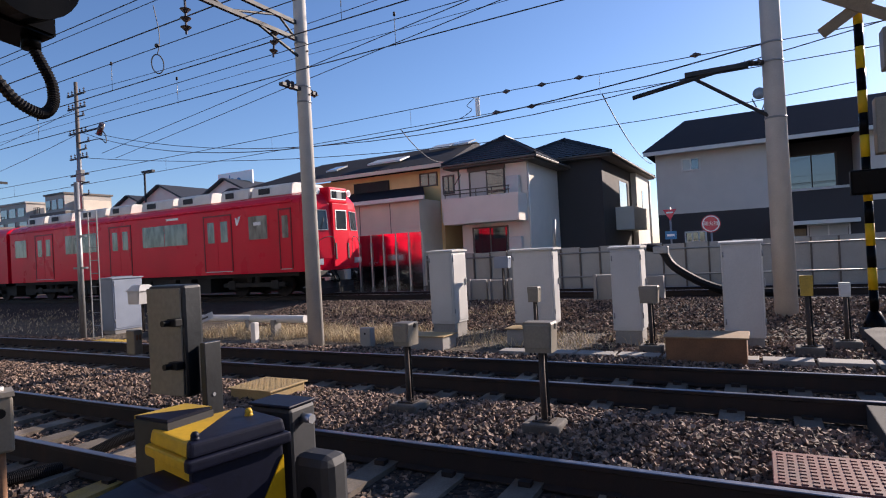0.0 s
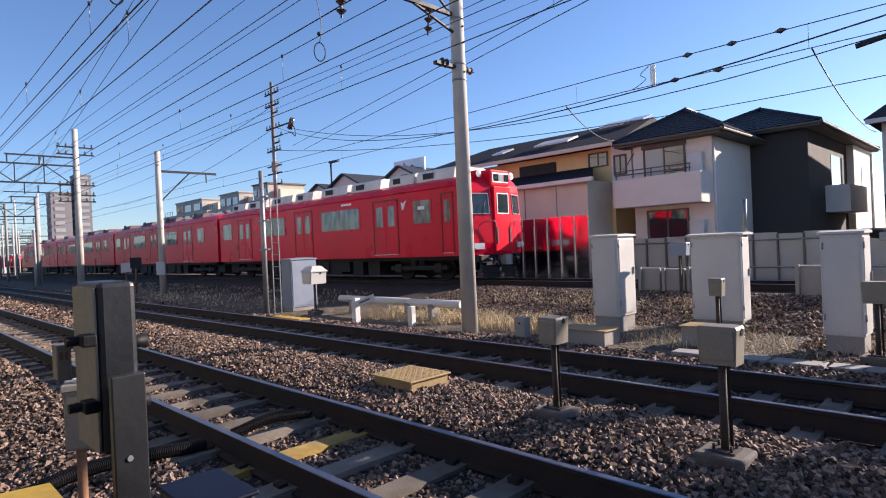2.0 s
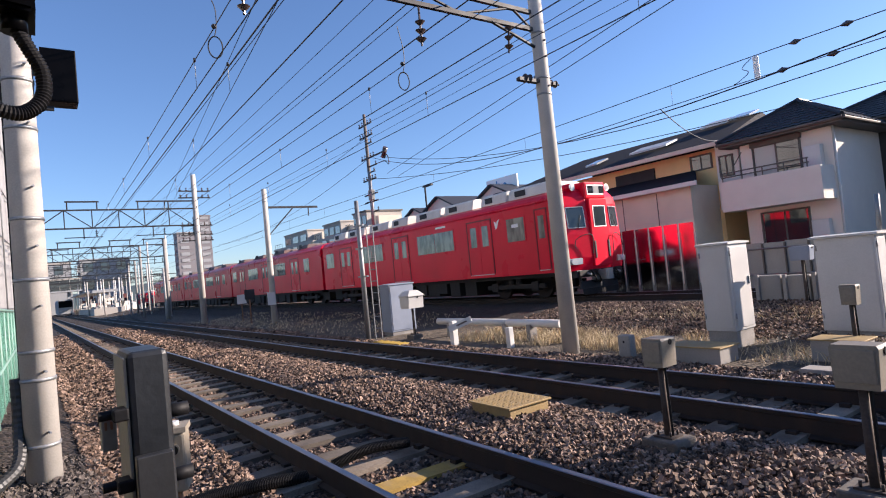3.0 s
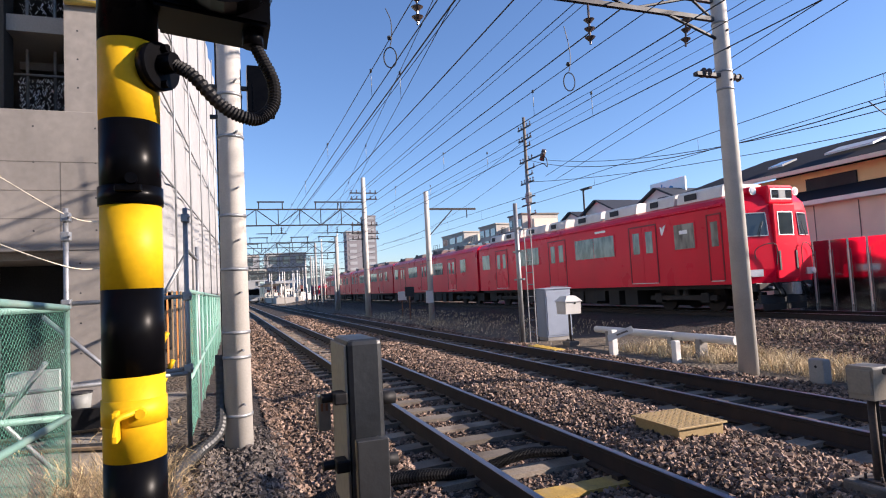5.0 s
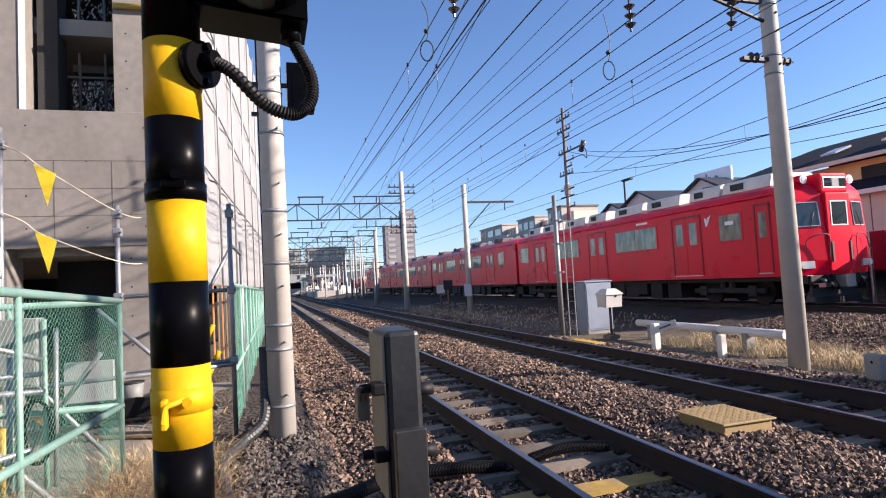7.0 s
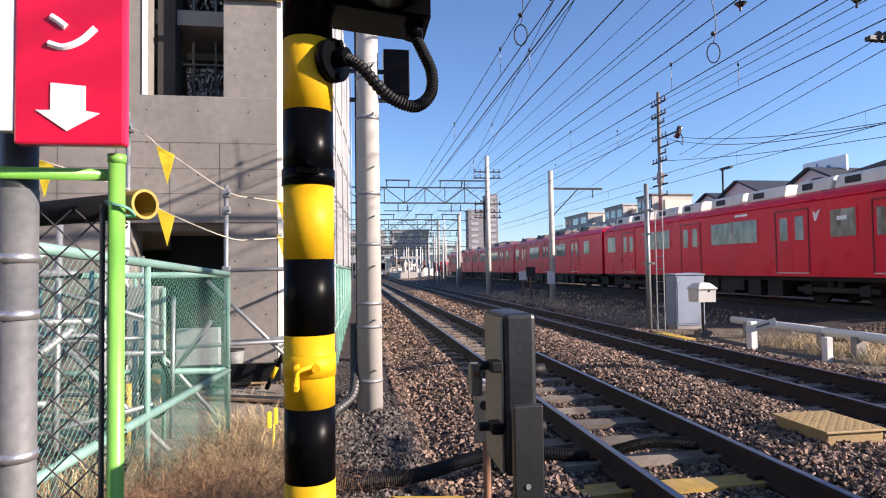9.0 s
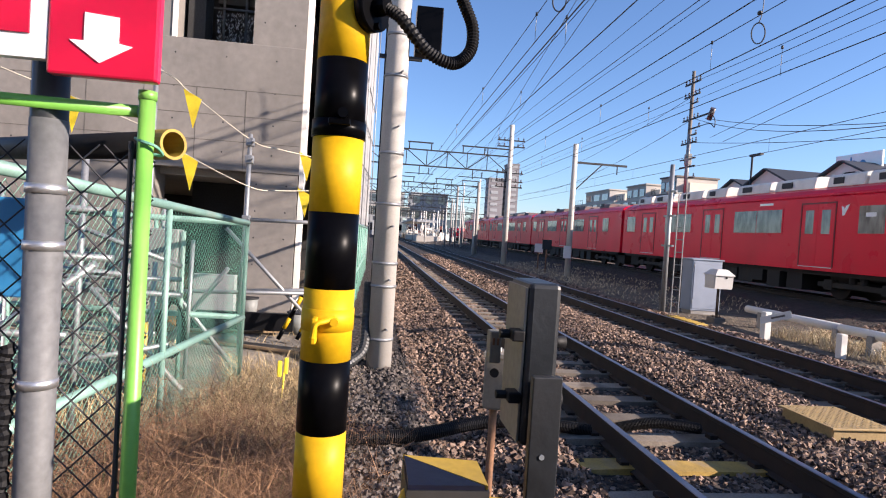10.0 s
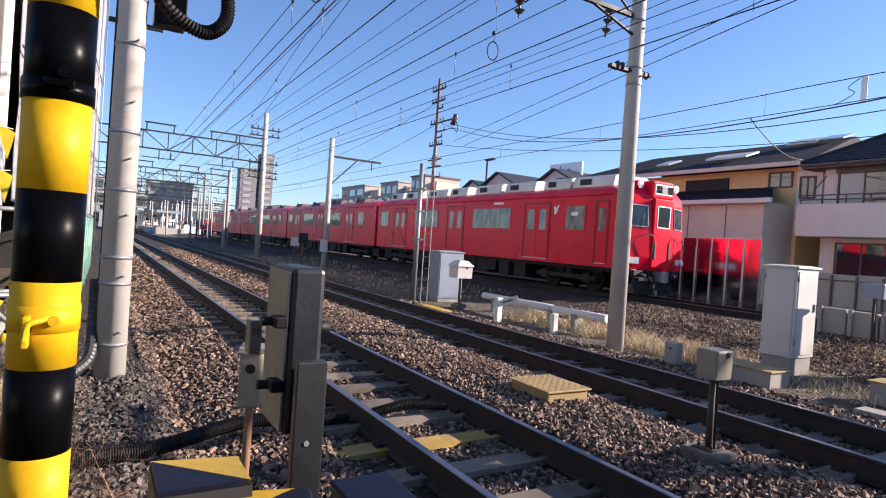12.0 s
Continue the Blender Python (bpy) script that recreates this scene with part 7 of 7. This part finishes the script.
pts = spline([(0.05, 0.09, 2.215), (0.06, 0.13, 2.19), (0.06, 0.19, 2.125), (0.06, 0.24, 2.10), (0.045, 0.275, 2.108), (0.03, 0.303, 2.145), (0.02, 0.305, 2.2), (0.015, 0.285, 2.25), (0.01, 0.262, 2.30)], 14)
add_tube(bm, pts, 0.0128, 12, 0.003)
part("ribbed_cable", bm, "rubber", wp)
rod("cable_gland", (0.01, 0.262, 2.285), (0.01, 0.262, 2.33), 0.024, "black", wp, seg=10)
bm = bmesh.new()
add_prism(bm, [(0.05, 2.34), (0.30, 2.312), (0.30, 2.42), (0.05, 2.6)], 0, -0.09, 0.07)
bmesh.ops.bevel(bm, geom=bm.edges[:], offset=0.008, segments=2, affect="EDGES")
part("lamp_housing", bm, "black", wp, "black flashing lamp housing")
bm = bmesh.new()
add_rod(bm, (-0.02, 0.2, 2.46), (0.16, 0.2, 2.44), 0.12, seg=28)
part("lamp_hood", bm, "black", wp)
rod("bracket", (0, 0, 2.42), (0, 0.06, 2.44), 0.03, "black", wp)

cam_box = thing("signal_lamp_box", "small dark boxed lamp on a pole bracket", "signal lamp", at=(-6.95, 0.63, 0))
box("case", (-0.15, 0.2, 3.86), (0.1, 0.52, 4.43), "black", cam_box, bevel=0.01)
box("lens_pane", (0.1, 0.26, 3.88), (0.106, 0.5, 4.2), "black", cam_box)
bm = bmesh.new()
add_box(bm, (-0.03, -0.22, 4.15), (0.03, 0.22, 4.19))
part("bracket", bm, "darksteel", cam_box)
box("bracket", (-0.03, -0.22, 3.79), (0.03, 0.3, 3.83), "darksteel", cam_box)

sp = thing("sensor_post", "grey weathered steel sensor column with black clamps", "sensor post", at=(0, 0, 0))
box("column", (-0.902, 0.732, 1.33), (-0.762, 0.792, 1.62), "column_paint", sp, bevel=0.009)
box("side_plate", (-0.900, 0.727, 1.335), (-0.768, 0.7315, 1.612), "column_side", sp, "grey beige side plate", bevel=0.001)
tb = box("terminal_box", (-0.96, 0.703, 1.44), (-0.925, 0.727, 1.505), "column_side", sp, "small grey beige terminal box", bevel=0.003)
for y in (0.710, 0.719):
    box("latch", (-0.9255, y - 0.002, 1.478), (-0.922, y + 0.002, 1.492), "rust", tb)
for z in (1.525, 1.415):
    bm = bmesh.new()
    add_box(bm, (-0.80, 0.708, z - 0.010), (-0.765, 0.731, z + 0.010), 0.003)
    add_rod(bm, (-0.79, 0.712, z), (-0.79, 0.69, z), 0.008, seg=10)
    part("clamp", bm, "rubber", sp)
    rod("clamp_bolt", (-0.84, 0.79, z - 0.02), (-0.84, 0.83, z - 0.02), 0.012, "rubber", sp, seg=10)
pm = bmesh.new()
add_box(pm, (-0.70, 0.726, 0.0), (-0.682, 0.776, 1.474), 0.002)
add_box(pm, (-0.76, 0.774, 0.0), (-0.70, 0.778, 1.46), 0.001)
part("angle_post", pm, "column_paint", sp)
# Pale disc paints in the brightness seen through the bolt hole.
rod("bolt_hole", (-0.683, 0.748, 1.343), (-0.680, 0.748, 1.343), 0.0045, "galv", sp, seg=14)
sh = thing("sensor_box", "weathered beige sensor box on a thin rusty stem", "sensor box", at=(-2.51, 1.085, 0), rz=-20)
hd = box("head", (-0.075, -0.05, 0.875), (0.05, 0.05, 1.125), "beige", sh, bevel=0.012)
bm = bmesh.new()
add_prism(bm, [(-0.082, 1.125), (0.056, 1.125), (0.05, 1.146), (-0.075, 1.15)], 1, -0.056, 0.056)
part("hood", bm, "beige", hd)
rod("lens", (0.05, 0.0, 1.055), (0.056, 0.0, 1.055), 0.022, "rubber", sh, seg=18)
rod("lens_ring", (0.05, 0.0, 1.055), (0.054, 0.0, 1.055), 0.028, "beige", sh, seg=18)
rod("cap", (-0.01, 0, 1.146), (-0.01, 0, 1.165), 0.022, "lightgrey", sh, seg=12)
rod("stem", (0, 0, -0.05), (0, 0, 0.875), 0.019, "rust", sh)
box("foot", (-0.09, -0.09, -0.05), (0.09, 0.09, 0.05), "concrete", sh, bevel=0.012)

gm = thing("gate_machine", "crossing gate machine with a yellow and dark blue hazard lid", "gate machine", at=(-0.418, 0.463, -0.042), rz=77)
W, D = 0.228, 0.19


def moulded(name, x0, x1, y0, y1, z0, z1, split, parent, taper=0.0):
    """A rounded block cut by a slanting paint line into a yellow and a dark blue piece."""
    for mat, keep in (("moulded_yellow", -1), ("navy", 1)):
        bm = bmesh.new()
        add_box(bm, (x0, y0, z0), (x1, y1, z1))
        for v in bm.verts:
            if v.co.z < (z0 + z1) / 2:
                v.co.x += taper * (1 if v.co.x < (x0 + x1) / 2 else -1)
                v.co.y += taper * (1 if v.co.y < (y0 + y1) / 2 else -1)
        bmesh.ops.bevel(bm, geom=bm.edges[:], offset=min(0.008, (z1 - z0) * 0.3), segments=3, affect="EDGES", profile=0.6)
        co, no = split
        r = bmesh.ops.bisect_plane(bm, geom=bm.verts[:] + bm.edges[:] + bm.faces[:], plane_co=co, plane_no=Vector(no) * -keep, clear_outer=True)
        bmesh.ops.holes_fill(bm, edges=[e for e in r["geom_cut"] if isinstance(e, bmesh.types.BMEdge)])
        part(name, bm, mat, parent, "yellow hazard band" if keep < 0 else "dark blue hazard band")


CUT = ((0.016, 0.03, 1.34), (0.66, -0.75, 0.0))
moulded("body", 0.014, W - 0.014, 0.014, D, 0.0, 1.325, CUT, gm)
moulded("flange", 0.0, W, 0.0, D + 0.01, 1.318, 1.342, CUT, gm)
moulded("lid", 0.012, W - 0.012, 0.012, D, 1.342, 1.372, CUT, gm, -0.004)
bm = bmesh.new()
add_prism(bm, [(W - 0.075, 1.20), (W - 0.0165, 1.20), (W - 0.0165, 1.295)], 1, 0.0105, 0.0145)
part("hazard_edge", bm, "yellow", gm, "yellow hazard corner")
for x, y, m in ((0.185, 0.10, "moulded_yellow"), (0.03, 0.03, "navy"), (0.05, 0.165, "moulded_yellow")):
    bm = bmesh.new()
    bmesh.ops.create_uvsphere(bm, u_segments=14, v_segments=10, radius=0.0085, matrix=Matrix.Translation((x, y, 1.380)))
    add_rod(bm, (x, y, 1.368), (x, y, 1.380), 0.011, 0.007, seg=12)
    part("lid_lug", bm, m, gm, smooth=True)
bm = bmesh.new()
add_prism(bm, [(-0.52, 1.12), (0.03, 1.12), (0.03, 1.296), (-0.04, 1.296), (-0.52, 1.205)], 1, -0.045, 0.15)
bmesh.ops.bevel(bm, geom=bm.edges[:], offset=0.008, segments=2, affect="EDGES")
ap = part("apron", bm, "navy", gm, "dark blue sloping lower cover")
bm = bmesh.new()
add_prism(bm, [(-0.5, 1.172), (0.02, 1.236), (0.02, 1.256), (-0.5, 1.19)], 1, -0.052, -0.0455)
part("apron_edge", bm, "moulded_yellow", ap, "yellow lower edge")
hb = thing("hinge_block", "dark rounded cast hinge block of the crossing gate", "hinge", at=(-0.335, 0.735, -0.03))
bm = bmesh.new()
add_box(bm, (-0.05, -0.04, 1.0), (0.055, 0.035, 1.275), 0.022)
part("casting", bm, "darksteel", hb)
rod("pin", (0.0, -0.045, 1.19), (0.0, -0.03, 1.19), 0.02, "black", hb, seg=14)
rod("foot", (0, 0, 0), (0, 0, 1.0), 0.035, "darksteel", hb)
wd = thing("counterweight", "weathered yellow and dark striped gate weight", "gate weight", at=(-0.61, 0.58, 0))
bm = bmesh.new()
add_prism(bm, [(-0.05, -0.06), (0.06, -0.06), (0.06, 0.055), (-0.03, 0.055)], 2, 0.0, 1.345)
part("block", bm, "darksteel", wd)
bm = bmesh.new()
add_prism(bm, [(-0.05, -0.06), (0.058, 0.053), (-0.03, 0.053)], 2, 1.3455, 1.352)
part("yellow_corner", bm, "dull_yellow", wd, "yellow painted corner")
bm = bmesh.new()
add_prism(bm, [(-0.048, -0.058), (0.058, -0.058), (0.058, 0.048)], 2, 1.3455, 1.352)
part("dark_corner", bm, "navy", wd, "dark blue painted corner")
mo = thing("motor_box", "small dark blue-topped motor box with a bolt", "motor box", at=(-0.495, 0.79, 0))
box("case", (-0.065, -0.045, 0.9), (0.065, 0.045, 1.325), "darksteel", mo, bevel=0.01)
box("top", (-0.066, -0.046, 1.325), (0.066, 0.046, 1.332), "navy", mo, bevel=0.003)
rod("bolt", (0.065, 0.0, 1.295), (0.095, -0.002, 1.295), 0.012, "alu", mo, seg=6)
rod("stand", (0, 0, 0), (0, 0, 0.9), 0.04, "darksteel", mo)
cn = thing("ribbed_hose", "thick black ribbed hose across the gravel", "hose")
bm = bmesh.new()
add_tube(bm, spline([(-4.12, 0.0, 0.06), (-4.2, 0.37, 0.10), (-4.28, 0.9, 0.11), (-4.6, 1.5, 0.12), (-4.72, 2.0, 0.08), (-4.75, 2.5, 0.02)], 70), 0.05, 10, 0.007)
part("hose", bm, "rubber", cn)
cn = thing("ribbed_hose", "black ribbed hose between the rails", "hose")
bm = bmesh.new()
add_tube(bm, spline([(-4.75, 2.75, 0.05), (-4.7, 3.1, 0.12), (-4.75, 3.55, 0.06)], 60), 0.045, 10, 0.007)
part("hose", bm, "rubber", cn)
cn = thing("ribbed_hose", "grey plastic conduit rising beside the pole", "hose")
bm = bmesh.new()
add_tube(bm, spline([(-4.3, 0.22, -0.02), (-4.97, 0.14, 0.06), (-5.85, 0.06, 0.07), (-6.45, 0.2, 0.1), (-6.74, 0.42, 0.24), (-6.97, 0.45, 0.55), (-7.02, 0.45, 1.05)], 16), 0.055, 10, 0.005)
part("hose", bm, "grey_paint", cn)


# ---- dry grass and weeds ----
def blades(name, patches, material, label, seed):
    """Thin bent blades of dry grass, each a strip of two quads."""
    rng = np.random.default_rng(seed)
    vs, fs = [], []
    for x0, x1, y0, y1, n, h, lean, w in patches:
        for _ in range(n):
            x, y = rng.uniform(x0, x1), rng.uniform(y0, y1)
            if noise.noise((x * 1.6, y * 1.6, seed)) < -0.12:
                continue
            a, b = rng.uniform(0, 6.283), rng.uniform(0, 6.283)
            hh = h * rng.uniform(0.4, 1.2)
            dx, dy = math.cos(a) * lean * hh, math.sin(a) * lean * hh
            wx, wy = math.cos(b) * w, math.sin(b) * w
            z = ground_z(y) - 0.02
            k = len(vs)
            vs += [(x - wx, y - wy, z), (x + wx, y + wy, z), (x + dx * 0.4 + wx * 0.8, y + dy * 0.4 + wy * 0.8, z + hh * 0.6), (x + dx * 0.4 - wx * 0.8, y + dy * 0.4 - wy * 0.8, z + hh * 0.6), (x + dx, y + dy, z + hh * rng.uniform(0.75, 1.0))]
            fs += [(k, k + 1, k + 2, k + 3), (k + 3, k + 2, k + 4)]
    me = bpy.data.meshes.new(name)
    me.from_pydata(vs, [], fs)
    me.materials.append(M[material])
    tagged(new(name, me), label, "grass", kind="stuff")


blades("dry_grass", [(-11.2, -5.6, 8.9, 10.4, 5200, 0.3, 0.6, 0.005), (-4.8, -0.5, 8.8, 10.6, 1400, 0.2, 0.7, 0.005), (-40, -15, 8.6, 12.5, 4200, 0.13, 0.8, 0.010), (-10, -4, 12.0, 13.0, 900, 0.15, 0.7, 0.006)], "grass", "pale dry grass in tufts between the tracks", 5)
blades("straw_weeds", [(-6.6, -3.6, -0.9, 0.1, 1500, 0.34, 0.9, 0.0035), (-6.4, -3.2, -0.9, 0.1, 1800, 0.24, 2.0, 0.003), (-5.5, -2.6, -3.0, -1.2, 1500, 0.35, 0.8, 0.005), (-9.5, -6.6, -3.5, 0.0, 700, 0.2, 0.8, 0.006)], "straw", "tall straw-coloured dry weeds by the site fence", 6)
def tangle(name, patches, material, label, seed):
    """Withered stalks: bent ribbons in four steps, each with short side twigs."""
    rng = np.random.default_rng(seed)
    vs, fs = [], []
    for x0, x1, y0, y1, n, h, w in patches:
        for _ in range(n):
            p = np.array([rng.uniform(x0, x1), rng.uniform(y0, y1), 0.0])
            lump = max(0.25, 0.72 + 0.8 * noise.noise((p[0] * 2.6, p[1] * 2.6, seed)))
            p[2] = ground_z(p[1]) - 0.02
            d = np.array([rng.normal(0, 0.45), rng.normal(0, 0.45), 1.0])
            step = h * lump * rng.uniform(0.5, 1.25) / 4
            side = np.array([rng.normal(), rng.normal(), 0.2])
            side *= w / np.linalg.norm(side)
            k = len(vs)
            for i in range(5):
                f = 1 - 0.2 * i
                vs += [tuple(p - side * f), tuple(p + side * f)]
                if i < 4:
                    fs.append((k + 2 * i, k + 2 * i + 1, k + 2 * i + 3, k + 2 * i + 2))
                if i > 0:
                    for _ in range(3):
                        q = np.array([rng.normal(), rng.normal(), rng.normal(0.1, 0.7)]) * step * 0.7
                        j = len(vs)
                        vs += [tuple(p), tuple(p + side * 0.8), tuple(p + q)]
                        fs.append((j, j + 1, j + 2))
                p = p + d / np.linalg.norm(d) * step
                d = d + np.array([rng.normal(0, 0.5), rng.normal(0, 0.5), -0.32])
    me = bpy.data.meshes.new(name)
    me.from_pydata(vs, [], fs)
    me.materials.append(M[material])
    tagged(new(name, me), label, "weeds", kind="stuff")


tangle("brown_weeds", [(-3.6, -1.5, -0.95, 0.12, 6500, 1.05, 0.0036), (-2.6, -1.4, -0.9, 0.1, 3600, 0.85, 0.003), (-5.0, -3.3, -0.9, 0.05, 1500, 0.5, 0.003)], "weed", "dense reddish brown withered weeds beside the post", 7)
tangle("pale_weeds", [(-4.6, -2.8, -0.9, 0.1, 1200, 0.75, 0.003), (-6.2, -4.0, -0.9, 0.1, 1200, 0.5, 0.003)], "straw", "straw-coloured tangled dry weeds by the site fence", 17)
blades("green_weeds", [(-3.2, -1.7, -0.6, 0.1, 900, 0.5, 0.8, 0.005), (-3.0, -1.6, 0.0, 0.2, 200, 0.3, 0.7, 0.006)], "leaf", "a few green weeds among the withered stalks", 8)
